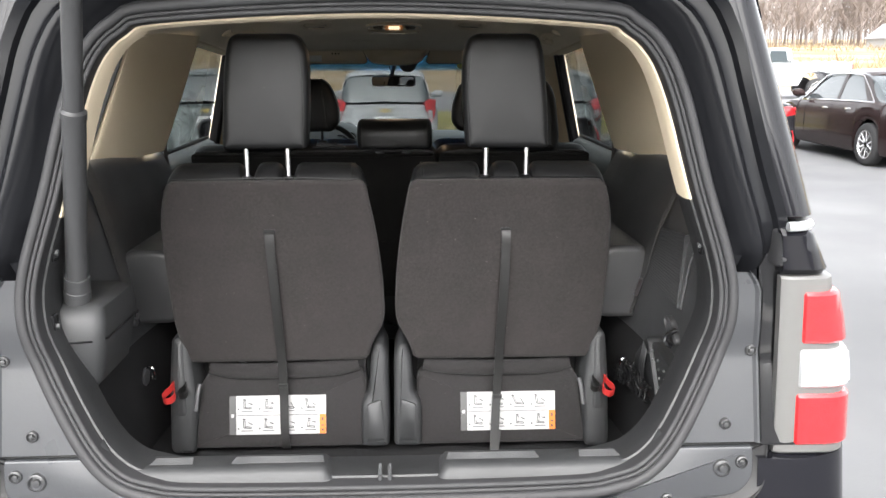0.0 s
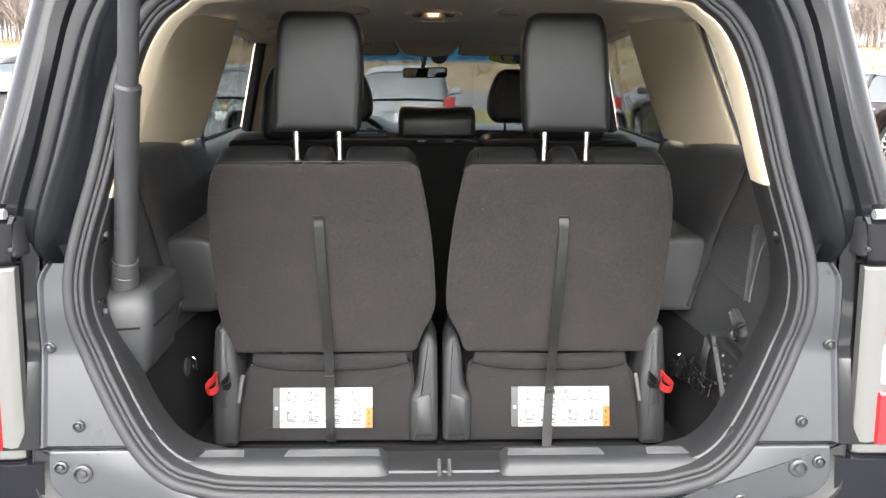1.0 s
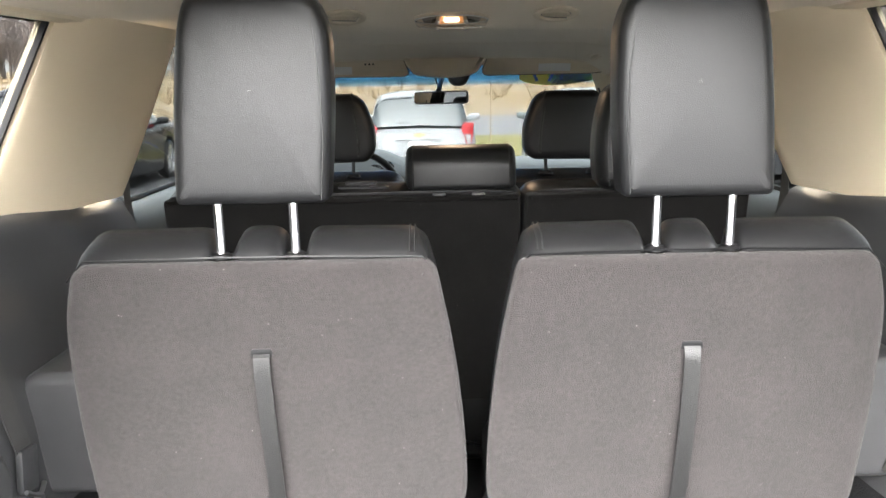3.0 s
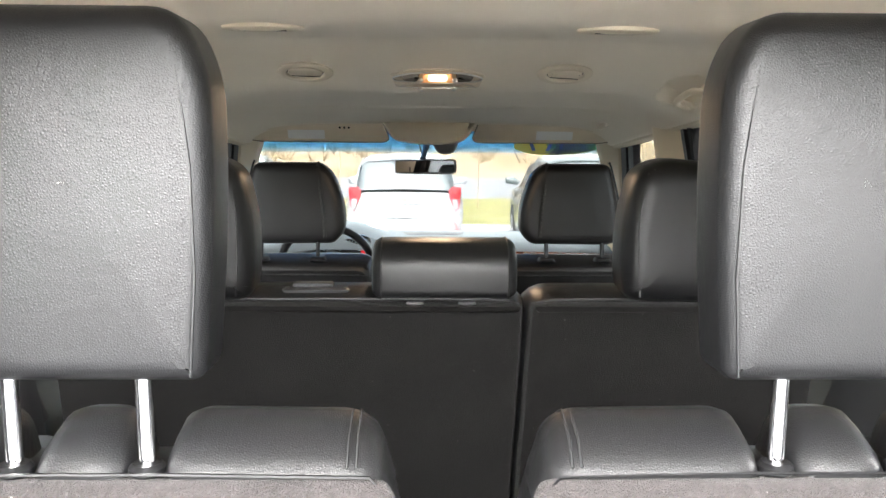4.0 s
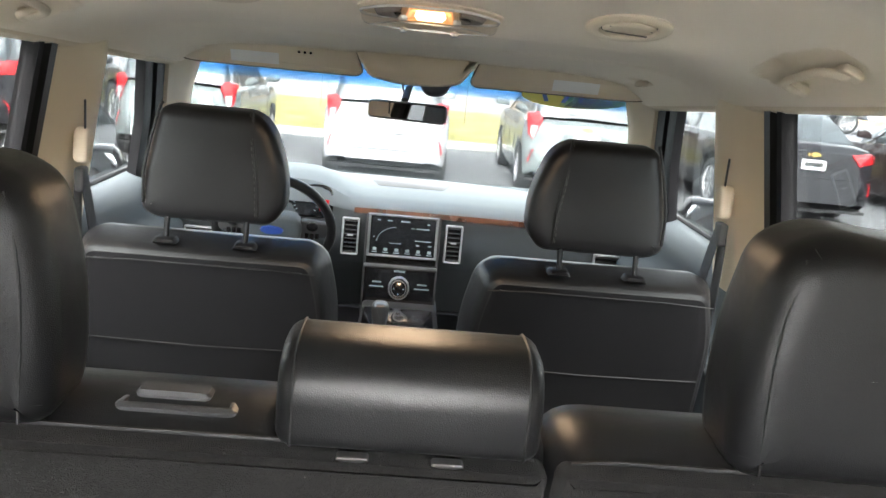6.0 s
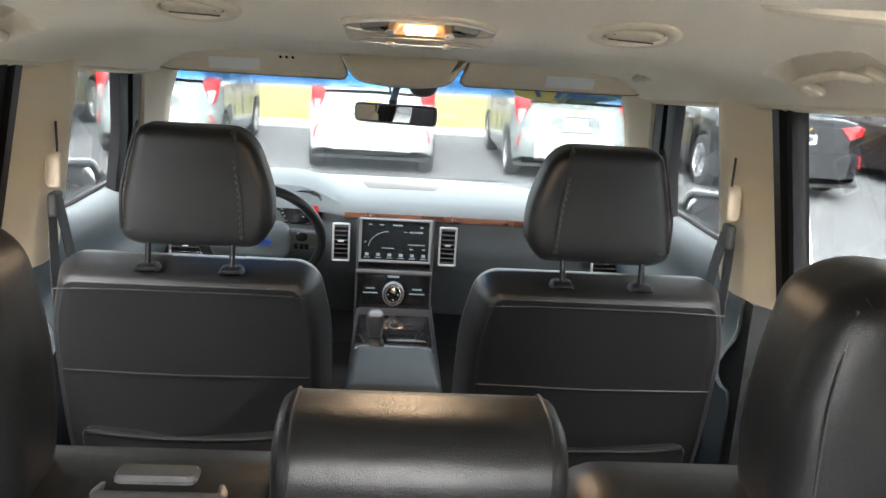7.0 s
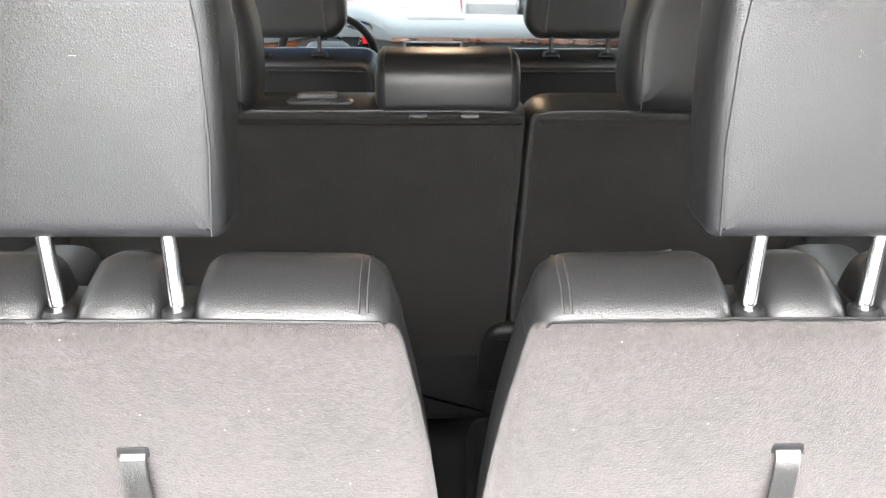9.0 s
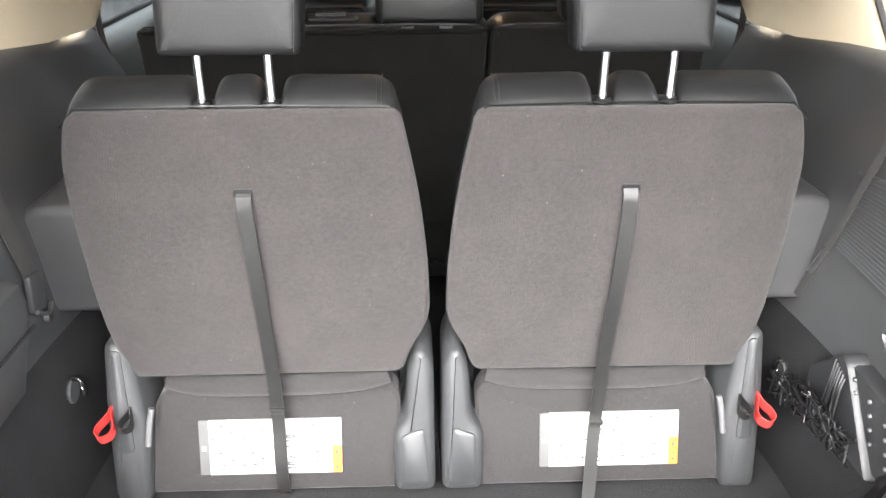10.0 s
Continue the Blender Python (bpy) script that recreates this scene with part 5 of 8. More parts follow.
def front_seat(s):
    seat = thing("front_seat", (s * 0.455, 4.05, 0.42), "black leather front seat with a map pocket in its back", "car seat", "front seats")
    T = lean(3.955, 1.150, -0.14)
    out = round_poly(mirror_pts([(0.200, 0.50), (0.710, 0.50), (0.738, 0.75), (0.742, 1.00), (0.715, 1.108), (0.690, 1.124), (0.215, 1.124), (0.190, 1.104), (0.165, 1.0), (0.160, 0.75)], s),
                     [0.05, 0.05, 0.1, 0.1, 0.03, 0.03, 0.03, 0.03, 0.1, 0.1], 5)
    bm = B()
    slab(bm, out, [(0.034, 0.004), (0.022, 0.0), (0.014, 0.004), (0.008, 0.010), (0, 0.03), (-0.020, 0.09), (-0.018, 0.12), (0.0, 0.16), (0.03, 0.18)], T)
    back = part("backrest", bm, LEATHER, seat, "black leather backrest")
    bm = B()
    inner = inset(out, 0.020)
    pts = [T @ Vector((p.x, 0.003, p.y)) for p in inner]
    tube(bm, pts + pts[:1], 0.0024, 5)
    seam(bm, [T @ Vector((s * 0.186, 0.0, 0.893)), T @ Vector((s * 0.45, -0.003, 0.889)), T @ Vector((s * 0.718, 0.0, 0.893))], 0.0022)
    seam(bm, [T @ Vector((s * 0.196, 0.0, 1.085)), T @ Vector((s * 0.30, -0.002, 1.090)), T @ Vector((s * 0.60, -0.002, 1.090)), T @ Vector((s * 0.718, 0.0, 1.085))], 0.0016)
    part("piping", bm, LEATHER_SEAM, back)
    bm = B()
    slab(bm, round_poly(mirror_pts([(0.225, 0.53), (0.680, 0.53), (0.690, 0.74), (0.67, 0.752), (0.45, 0.728), (0.245, 0.752), (0.222, 0.74)], s), 0.03), [(0.012, -0.016), (0.004, -0.014), (0, -0.006), (0, 0.01)], T)
    part("map_pocket", bm, LEATHER, back, "black leather map pocket")
    bm = B()
    tube(bm, smooth_loop([T @ Vector((s * x, -0.014, z)) for x, z in ((0.232, 0.748), (0.33, 0.735), (0.45, 0.731), (0.58, 0.735), (0.678, 0.748))], 16, False), 0.006, 8)
    part("pocket_hem", bm, LEATHER, back)
    bm = B()
    slab(bm, round_poly(mirror_pts([(0.20, 0.50), (0.71, 0.50), (0.71, 0.74), (0.20, 0.74)], s), 0.05), pillow(0.05, 0.50), Matrix.Translation((0, 4.08, 0)))
    part("cushion", bm, LEATHER, seat)
    for x in (0.355, 0.530):
        bm = B()
        tube(bm, [(s * x, 3.985, 1.13), (s * x, 4.005, 1.23)], 0.0065, 12)
        part("post", bm, DARK_STEEL, seat, "dark metal head restraint post")
        bm = B()
        slab(bm, round_poly([Vector((s * x - 0.028, 1.128)), Vector((s * x + 0.028, 1.128)), Vector((s * x + 0.020, 1.143)), Vector((s * x - 0.020, 1.143))], 0.006), [(0.004, -0.014), (0, -0.008), (0, 0.02), (0.006, 0.026)], Matrix.Translation((0, 3.982, 0)))
        part("post_collar", bm, MATTE_BLACK, seat)
    loop = round_poly(mirror_pts([(0.300, 1.196), (0.560, 1.194), (0.598, 1.212), (0.592, 1.30), (0.564, 1.430), (0.545, 1.446), (0.345, 1.446), (0.306, 1.415), (0.268, 1.32), (0.266, 1.235)], s),
                      [0.02, 0.02, 0.03, 0.08, 0.03, 0.025, 0.04, 0.05, 0.06, 0.04], 6)
    loop = [Vector((s * 0.43 + (p.x - s * 0.43) * 0.96, p.y - 0.014)) for p in loop]
    hr, P = headrest("head_restraint", seat, loop, 3.980, 1.20, 0.05, 0.115, 0.030, "shaped black leather head restraint with pale stitching")
    for pts in (((0.330, 0.001, 1.204), (0.334, -0.002, 1.28), (0.345, 0.0, 1.36), (0.352, 0.008, 1.436)), ((0.582, 0.006, 1.215), (0.580, 0.003, 1.30), (0.556, 0.006, 1.41), (0.548, 0.012, 1.438))):
        bm = B()
        seam(bm, smooth_loop([P @ Vector((s * a, b, c)) for a, b, c in pts], 20, False), 0.0034)
        part("seam", bm, LEATHER, hr)
    for pts in (((0.336, 0.000, 1.204), (0.340, -0.003, 1.28), (0.351, -0.001, 1.36), (0.358, 0.007, 1.436)), ((0.576, 0.004, 1.215), (0.574, 0.001, 1.30), (0.550, 0.005, 1.41), (0.542, 0.011, 1.438))):
        bm = B()
        stitches(bm, [P @ Vector((s * a, b, c)) for a, b, c in pts], 0.007, 0.0008)
        part("stitching", bm, STITCH, hr, "pale thread stitching")
    return seat


def shrink(ob, factor, pivot, to):
    """Scales a finished thing with its parts about a pivot and carries the pivot to a new place."""
    ob.matrix_world = Matrix.Translation(to) @ Matrix.Diagonal((*factor, 1)) @ Matrix.Translation(-Vector(pivot)) @ ob.matrix_world


for s in (-1, 1):
    shrink(front_seat(s), (0.96, 0.96, 0.96), (0, 3.982, 1.136), (0, 3.895, 1.160))


# ---- dashboard and front fittings ----
dash = thing("dashboard", (0, 5.35, 0.5), "slate grey dashboard with a dark wood strip and chrome-edged vents", "dashboard")
bm = B()
rows = []
for k in range(-24, 25):
    x = 0.86 * k / 24
    brow = 0.075 * math.exp(-((x + 0.46) / 0.20) ** 4)
    side = 0.10 * abs(x / 0.86) ** 3
    rows.append([Vector((x, y - side * (1 if y < 5.6 else 0.2), z)) for y, z in ((5.93, 1.010), (5.80, 1.045), (5.60, 1.062 + brow * 0.3), (5.36, 1.062 + brow), (5.25, 1.050 + brow), (5.20, 1.034 + brow * 0.9), (5.185, 1.015 + brow * 0.3))])
sheet(bm, rows, 0.02, (0, 0, -1))
part("dash_top", bm, DASH, dash, "slate grey padded dash top")
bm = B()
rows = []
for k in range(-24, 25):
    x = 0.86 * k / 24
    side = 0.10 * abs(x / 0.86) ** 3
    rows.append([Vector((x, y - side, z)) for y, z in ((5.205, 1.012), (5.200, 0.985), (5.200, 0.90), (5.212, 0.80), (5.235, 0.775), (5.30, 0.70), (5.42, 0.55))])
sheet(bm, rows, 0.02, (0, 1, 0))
part("dash_face", bm, DASH_SHADED, dash, "slate grey dash face, darkened in colour for its shade")
for x0, x1 in ((-0.205, 0.84),):
    bm = B()
    rows = []
    for k in range(31):
        x = x0 + (x1 - x0) * k / 30
        side = 0.10 * abs(x / 0.86) ** 3
        rows.append([Vector((x, y - side, z)) for y, z in ((5.196, 1.016), (5.182, 1.010), (5.180, 0.992), (5.190, 0.985))])
    sheet(bm, rows, 0.012, (0, 1, 0))
    part("wood_strip", bm, WOOD, dash, "polished dark wood strip")
bm = B()
rows = []
for k in range(11):
    x = -0.84 + 0.22 * k / 10
    side = 0.10 * abs(x / 0.86) ** 3
    rows.append([Vector((x, y - side, z)) for y, z in ((5.196, 0.996), (5.182, 0.990), (5.180, 0.964), (5.190, 0.957))])
sheet(bm, rows, 0.012, (0, 1, 0))
part("wood_strip", bm, WOOD, dash, "polished dark wood strip")
# speaker grille inset in the dash top
bm = B()
slab(bm, round_poly([(-0.13, 5.42), (0.13, 5.42), (0.16, 5.56), (-0.16, 5.56)], 0.02), [(0, 0), (0, 0.004), (0.002, 0.005)], Matrix(((1, 0, 0, 0), (0, 0, 1, 0), (0, 1, 0, 1.059), (0, 0, 0, 1))))
part("dash_speaker", bm, PLASTIC_GREY, dash)


def frame_ring(bm, loop, width, depth, place):
    rings = [[place @ Vector((p.x, w, p.y)) for p in inset(loop, d)] for d, w in ((0, depth), (0, 0), (width * 0.3, -0.003), (width, 0), (width, depth))]
    loft(bm, rings, True, False)


def vent(x0, z0, x1, z1, y):
    place = Matrix.Translation((0, y, 0))
    bm = B()
    slab(bm, round_poly([Vector(p) for p in rect(x0, z0, x1, z1)], 0.006), [(0, 0.012), (0.001, 0.0)], place)
    v = part("vent", bm, GLOSS_BLACK, dash, "black louvred vent with a chrome rim")
    bm = B()
    frame_ring(bm, round_poly([Vector(p) for p in rect(x0 - 0.004, z0 - 0.004, x1 + 0.004, z1 + 0.004)], 0.008), 0.007, 0.012, Matrix.Translation((0, y - 0.008, 0)))
    part("rim", bm, SILVER, v, "bright rim")
    k = max(3, int((z1 - z0) / 0.017))
    for i in range(k):
        bm = B()
        box(bm, (x1 - x0 - 0.008, 0.014, 0.0035), ((x0 + x1) / 2, y - 0.004, z0 + (z1 - z0) * (i + 0.5) / k), 0.001, 1, Matrix.Rotation(radians(-20), 4, "X"))
        part("slat", bm, PLASTIC_GREY, v)
    bm = B()
    box(bm, (0.022, 0.008, 0.006), ((x0 + x1) / 2, y - 0.012, (z0 + z1) / 2 + 0.006), 0.002, 1)
    part("tab", bm, SILVER, v)


vent(-0.243, 0.829, -0.186, 0.966, 5.186)
vent(0.144, 0.826, 0.202, 0.968, 5.186)
vent(0.690, 0.840, 0.790, 0.925, 5.092)
vent(-0.800, 0.850, -0.690, 0.905, 5.092)
# centre stack
P = lean(5.172, 0.90, 0.10)
bm = B()
slab(bm, round_poly([Vector(p) for p in rect(-0.158, 0.585, 0.122, 1.000)], 0.008), [(0.003, -0.002), (0, 0.002), (0, 0.06)], P)
stack = part("centre_console", bm, PLASTIC_GREY, dash, "centre stack with a touch screen and control panel")
Ps = P @ Matrix(((1, 0, 0, 0), (0, 1, 0, 0), (0, 0, 0.86, 0.996 * 0.14), (0, 0, 0, 1)))
Pt = P @ Matrix.Translation((0, 0, 0.026))
Pp = P @ Matrix(((1, 0, 0, 0), (0, 1, 0, 0), (0, 0, 1.15, -0.15 * 0.600), (0, 0, 0, 1)))
bm = B()
frame_ring(bm, round_poly([Vector(p) for p in rect(-0.150, 0.806, 0.113, 0.996)], 0.006), 0.010, 0.01, Ps @ Matrix.Translation((0, -0.006, 0)))
part("screen_surround", bm, SURROUND, stack, "dark satin metal screen surround")
bm = B()
slab(bm, [Vector(p) for p in rect(-0.140, 0.816, 0.103, 0.986)], [(0, 0.003), (0, -0.003)], Ps)
screen = part("screen", bm, SCREEN, stack, "dark touch screen with pale marks")
bm = B()
for u, v, w, h in ((-0.11, 0.968, 0.012, 0.005), (-0.07, 0.968, 0.016, 0.005), (-0.012, 0.968, 0.034, 0.006), (0.075, 0.962, 0.010, 0.007), (0.055, 0.940, 0.048, 0.006), (0.058, 0.886, 0.060, 0.004),
                   (-0.045, 0.868, 0.045, 0.003), (0.04, 0.866, 0.012, 0.005), (0.085, 0.866, 0.012, 0.005), (0.018, 0.940, 0.012, 0.003), (-0.126, 0.892, 0.006, 0.004)):
    slab(bm, [Vector(p) for p in rect(u - w / 2, v - h / 2, u + w / 2, v + h / 2)], [(0, -0.002), (0, -0.0038)], Ps)
arc = [Vector((-0.095 + 0.075 * math.cos(a), -0.0035, 0.868 + 0.072 * math.sin(a))) for a in [radians(175 - 9 * k) for k in range(10)]]
tube(bm, [Ps @ Vector((p.x + 0.055, p.y, p.z)) for p in arc], 0.0012, 4)
for i in range(6):
    u = -0.120 + 0.041 * i
    slab(bm, round_poly([Vector(p) for p in rect(u - 0.007, 0.832, u + 0.007, 0.845)], 0.003), [(0, -0.002), (0, -0.0038)], Ps)
    slab(bm, [Vector(p) for p in rect(u - 0.011, 0.8235, u + 0.011, 0.827)], [(0, -0.002), (0, -0.0038)], Ps)
tagged(part("screen_marks", bm, SCREEN_MARK, screen, "pale lines and icons on the screen"), kind="stuff")
bm = B()
slab(bm, [Vector(p) for p in rect(-0.148, 0.780, 0.112, 0.803)], [(0.001, 0.003), (0, -0.002)], Pt)
part("disc_slot", bm, GLOSS_BLACK, stack)
bm = B()
slab(bm, round_poly([Vector(p) for p in rect(-0.156, 0.766, 0.120, 0.777)], 0.002), [(0.001, -0.008), (0, 0.003)], Pt)
part("chrome_bar", bm, SURROUND, stack, "brushed silver bar")
bm = B()
slab(bm, round_poly([Vector(p) for p in rect(-0.152, 0.600, 0.116, 0.763)], 0.004), [(0.002, -0.005), (0, 0.003)], Pp)
panel = part("control_panel", bm, GLOSS_BLACK, stack, "gloss black control panel")
bm = B()
disc(bm, 0.040, 0.014, Pp @ Matrix.Translation((-0.018, -0.018, 0.702)), 32, 0.3)
knob = part("knob", bm, STEEL, panel, "round control knob with a bright ring")
bm = B()
ring = [Vector((0.036 * math.cos(a), 0.036 * math.sin(a))) for a in (2 * math.pi * k / 36 for k in range(36))]
loft(bm, [[Pp @ Vector((p.x - 0.018, w, p.y + 0.702)) for p in inset(ring, d)] for d, w in ((0, -0.014), (0.002, -0.021), (0.007, -0.021), (0.009, -0.014))], True, False)
part("ring", bm, CHROME, knob)
bm = B()
disc(bm, 0.026, 0.006, Pp @ Matrix.Translation((-0.018, -0.022, 0.702)), 28, 0.3)
part("face", bm, GLOSS_BLACK, knob)
bm = B()
for a in (0, 90, 180, 270):
    c, q = math.cos(radians(a)), math.sin(radians(a))
    slab(bm, [Vector((p[0] - 0.018 + 0.018 * c, p[1] + 0.702 + 0.018 * q)) for p in rect(-0.003, -0.002, 0.003, 0.002)], [(0, -0.022), (0, -0.0235)], Pp)
for u0, u1 in ((-0.128, -0.075), (0.040, 0.096)):
    slab(bm, [Vector(p) for p in rect(u0, 0.700, u1, 0.7035)], [(0, -0.005), (0, -0.009)], Pp)
    slab(bm, [Vector(p) for p in rect(u0 + 0.010, 0.714, u1 - 0.010, 0.719)], [(0, -0.005), (0, -0.0062)], Pp)
slab(bm, [Vector(p) for p in rect(-0.040, 0.753, 0.002, 0.760)], [(0, -0.005), (0, -0.0062)], Pp)
tagged(part("panel_marks", bm, SCREEN_MARK, panel, "pale printed marks"), kind="stuff")
for i in range(7):
    u = -0.128 + 0.0367 * i
    bm = B()
    if i == 3:
        slab(bm, round_poly([Vector(p) for p in rect(u - 0.018, 0.633, u + 0.018, 0.645)], 0.005), [(0.001, -0.008), (0, 0)], Pp)
        part("button", bm, BADGE_BLUE, panel, "lit centre button")
    else:
        disc(bm, 0.010, 0.006, Pp @ Matrix.Translation((u, -0.009, 0.639)), 18, 0.2)
        b = part("button", bm, PLASTIC_GREY, panel)
        bm = B()
        slab(bm, [Vector((u + p[0], 0.639 + p[1])) for p in rect(-0.005, -0.002, 0.005, 0.002)], [(0, -0.008), (0, -0.0095)], Pp)
        part("mark", bm, SCREEN_MARK, b)
bm = B()
for i in range(8):
    u = -0.130 + 0.0320 * i
    slab(bm, round_poly([Vector(p) for p in rect(u - 0.006, 0.609, u + 0.006, 0.617)], 0.002), [(0, -0.004), (0, -0.0062)], Pp)
tagged(part("small_marks", bm, SCREEN_MARK, panel), kind="stuff")
# glovebox line
bm = B()
seam(bm, smooth_loop([(0.24, 5.205, 0.985), (0.245, 5.206, 0.85), (0.30, 5.214, 0.808), (0.60, 5.185, 0.80), (0.68, 5.170, 0.82)], 24, False), 0.002)
part("glovebox_gap", bm, GLOSS_BLACK, dash)

# instrument hood and dials
bm = B()
slab(bm, round_poly([Vector(p) for p in rect(-0.640, 0.955, -0.285, 1.085)], 0.05), [(0, 0), (0.006, -0.004), (0.012, 0.002), (0.014, 0.03)], Matrix.Translation((0, 5.19, 0)))
cluster = part("instrument_cluster", bm, GLOSS_BLACK, dash, "dark instrument cluster with round dials")
for x in (-0.545, -0.385):
    bm = B()
    disc(bm, 0.052, 0.006, Matrix.Translation((x, 5.180, 1.015)), 28, 0.2)
    d = part("dial", bm, SCREEN, cluster)
    bm = B()
    for k in range(15):
        a = radians(-40 + 260 * k / 14)
        p0 = Vector((x + 0.040 * math.cos(a), 5.178, 1.015 + 0.040 * math.sin(a)))
        p1 = Vector((x + 0.048 * math.cos(a), 5.178, 1.015 + 0.048 * math.sin(a)))
        tube(bm, [p0, p1], 0.0014, 4)
    part("dial_marks", bm, SCREEN_MARK, d)
bm = B()
slab(bm, round_poly([Vector(p) for p in rect(-0.335, 0.985, -0.300, 1.030)], 0.004), [(0, 0), (0, -0.003)], Matrix.Translation((0, 5.183, 0)))
part("warning_display", bm, RED_LENS, cluster, "small red display")

# steering wheel
W = Matrix.Translation((-0.452, 4.86, 0.985)) @ Matrix.Rotation(radians(22), 4, "X")
steer = thing("steering_wheel", (-0.452, 4.86, 0.80), "black leather steering wheel with grey spokes and switches", "steering wheel")
bm = B()
ring = [W @ Vector((0.192 * math.cos(a), 0, 0.192 * math.sin(a))) for a in (2 * math.pi * k / 48 for k in range(49))]
tube(bm, ring, 0.0165, 12, False)
part("rim", bm, LEATHER, steer, "black leather rim")
bm = B()
slab(bm, round_poly([Vector(p) for p in ((-0.085, -0.065), (0.085, -0.065), (0.100, 0.02), (0.075, 0.062), (-0.075, 0.062), (-0.100, 0.02))], 0.03), pillow(0.015, 0.05, 4, -0.03), W)
hub = part("hub", bm, DASH, steer, "slate grey airbag cover")
bm = B()
ov = [Vector((0.038 * math.cos(a), 0.016 * math.sin(a) + 0.006)) for a in (2 * math.pi * k / 32 for k in range(32))]
slab(bm, ov, [(0.001, -0.037), (0, -0.033), (0, -0.028)], W)
part("badge", bm, BADGE_BLUE, hub, "plain blue oval badge")
for s in (-1, 1):
    bm = B()
    slab(bm, round_poly([Vector((s * x, z)) for x, z in ((0.085, -0.045), (0.182, -0.022), (0.182, 0.030), (0.090, 0.040))], 0.012), pillow(0.006, 0.022, 3, -0.012), W)
    sp = part("spoke", bm, PLASTIC_GREY, steer, "grey spoke with switches")
    bm = B()
    disc(bm, 0.019, 0.008, W @ Matrix.Translation((s * 0.130, -0.019, 0.020)), 20, 0.3)
    part("switch_pad", bm, GLOSS_BLACK, sp)
    for k in range(3):
        bm = B()
        slab(bm, round_poly([Vector((s * (0.112 + 0.017 * k) + p[0], -0.020 + p[1])) for p in rect(-0.007, -0.010, 0.007, 0.010)], 0.003), [(0.001, -0.018), (0, -0.010)], W)
        part("switch", bm, GLOSS_BLACK, sp)
bm = B()
slab(bm, round_poly([Vector(p) for p in ((-0.035, -0.185), (0.035, -0.185), (0.055, -0.06), (-0.055, -0.06))], 0.01), pillow(0.006, 0.02, 3, -0.010), W)
part("lower_spoke", bm, SILVER, steer)
bm = B()
tube(bm, [W @ Vector((0, 0.02, 0)), (-0.452, 5.22, 0.85)], 0.045, 14)
part("column", bm, PLASTIC, steer)

# centre console: lid, shifter, cup area
console = thing("centre_console", (0, 4.6, 0.42), "slate grey centre console with a padded lid and gear selector", "console")
bm = B()
slab(bm, round_poly([Vector(p) for p in rect(-0.150, 0.42, 0.130, 0.66)], 0.02), pillow(0.02, 1.02), Matrix.Translation((0, 4.22, 0)))
part("body", bm, PLASTIC, console)
bm = B()
slab(bm, round_poly([(-0.140, 4.25), (0.118, 4.25), (0.104, 4.56), (-0.132, 4.56)], 0.03), [(0.006, 0), (0, 0.012), (0, 0.05), (0.006, 0.066), (0.02, 0.074)], Matrix(((1, 0, 0, 0), (0, 0, 1, 0), (0, 1, 0, 0.668), (0, 0, 0, 1))))
part("lid", bm, DASH, console, "padded slate grey lid")
bm = B()
box(bm, (0.25, 0.34, 0.02), (-0.014, 4.86, 0.662), 0.006, 2)
part("tray", bm, GLOSS_BLACK, console)
bm = B()
box(bm, (0.13, 0.20, 0.012), (0.030, 4.86, 0.672), 0.006, 2)
part("cup_well", bm, GLOSS_BLACK, console)
bm = B()
tube(bm, [(-0.075, 4.83, 0.62), (-0.075, 4.81, 0.70)], 0.012, 10)
part("shifter_stem", bm, CHROME, console)
bm = B()
slab(bm, round_poly([(-0.096, 0.665), (-0.054, 0.665), (-0.044, 0.735), (-0.054, 0.762), (-0.096, 0.762), (-0.106, 0.735)], 0.015), pillow(0.016, 0.05), Matrix.Translation((0, 4.79, 0)))
part("shift_knob", bm, STEEL, console, "leather and chrome gear knob")

DASH_PIVOT, DASH_AT, DASH_SIZE = (-0.0185, 5.165, 0.996), (0.0015, 5.060, 1.024), (0.955, 0.955, 0.93)
for ob in (dash, steer, console):
    shrink(ob, DASH_SIZE, DASH_PIVOT, DASH_AT)

# inside mirror
mirror = thing("rear_view_mirror", (-0.045, 4.80, 1.50), "black framed inside rear view mirror on the windscreen", "mirror")
Mm = Matrix.Translation((-0.024, 4.725, 1.413)) @ Matrix.Rotation(radians(-2), 4, "Y") @ Matrix.Rotation(radians(-20), 4, "Z") @ Matrix.Rotation(radians(-2), 4, "X")
ov = round_poly([Vector(p) for p in ((-0.128, -0.024), (0.128, -0.030), (0.130, 0.028), (-0.126, 0.032))], 0.018)
bm = B()
slab(bm, ov, [(0.004, 0), (0, 0.004), (0.002, 0.018), (0.02, 0.034)], Mm)
part("housing", bm, PLASTIC, mirror)
bm = B()
slab(bm, inset(ov, 0.006), [(0, 0.002), (0, -0.0015)], Mm)
part("glass", bm, MIRROR, mirror, "silvered mirror glass")
bm = B()
tube(bm, [(-0.03, 4.76, 1.445), (-0.02, 4.80, 1.48), (-0.015, 4.86, 1.510)], [0.012, 0.010, 0.016], 10)
tube(bm, [(-0.03, 4.78, 1.455), (-0.045, 4.80, 1.50), (-0.02, 4.84, 1.53)], 0.004, 6)
part("stalk", bm, PLASTIC, mirror)
bm = B()
slab(bm, round_poly([Vector(p) for p in ((0.03, 1.462), (0.09, 1.462), (0.115, 1.51), (0.11, 1.535), (0.0, 1.535), (0.005, 1.51))], 0.025), pillow(0.02, 0.07), Matrix.Translation((0, 4.79, 0)))
part("sensor_cover", bm, PLASTIC, mirror, "black sensor cover")

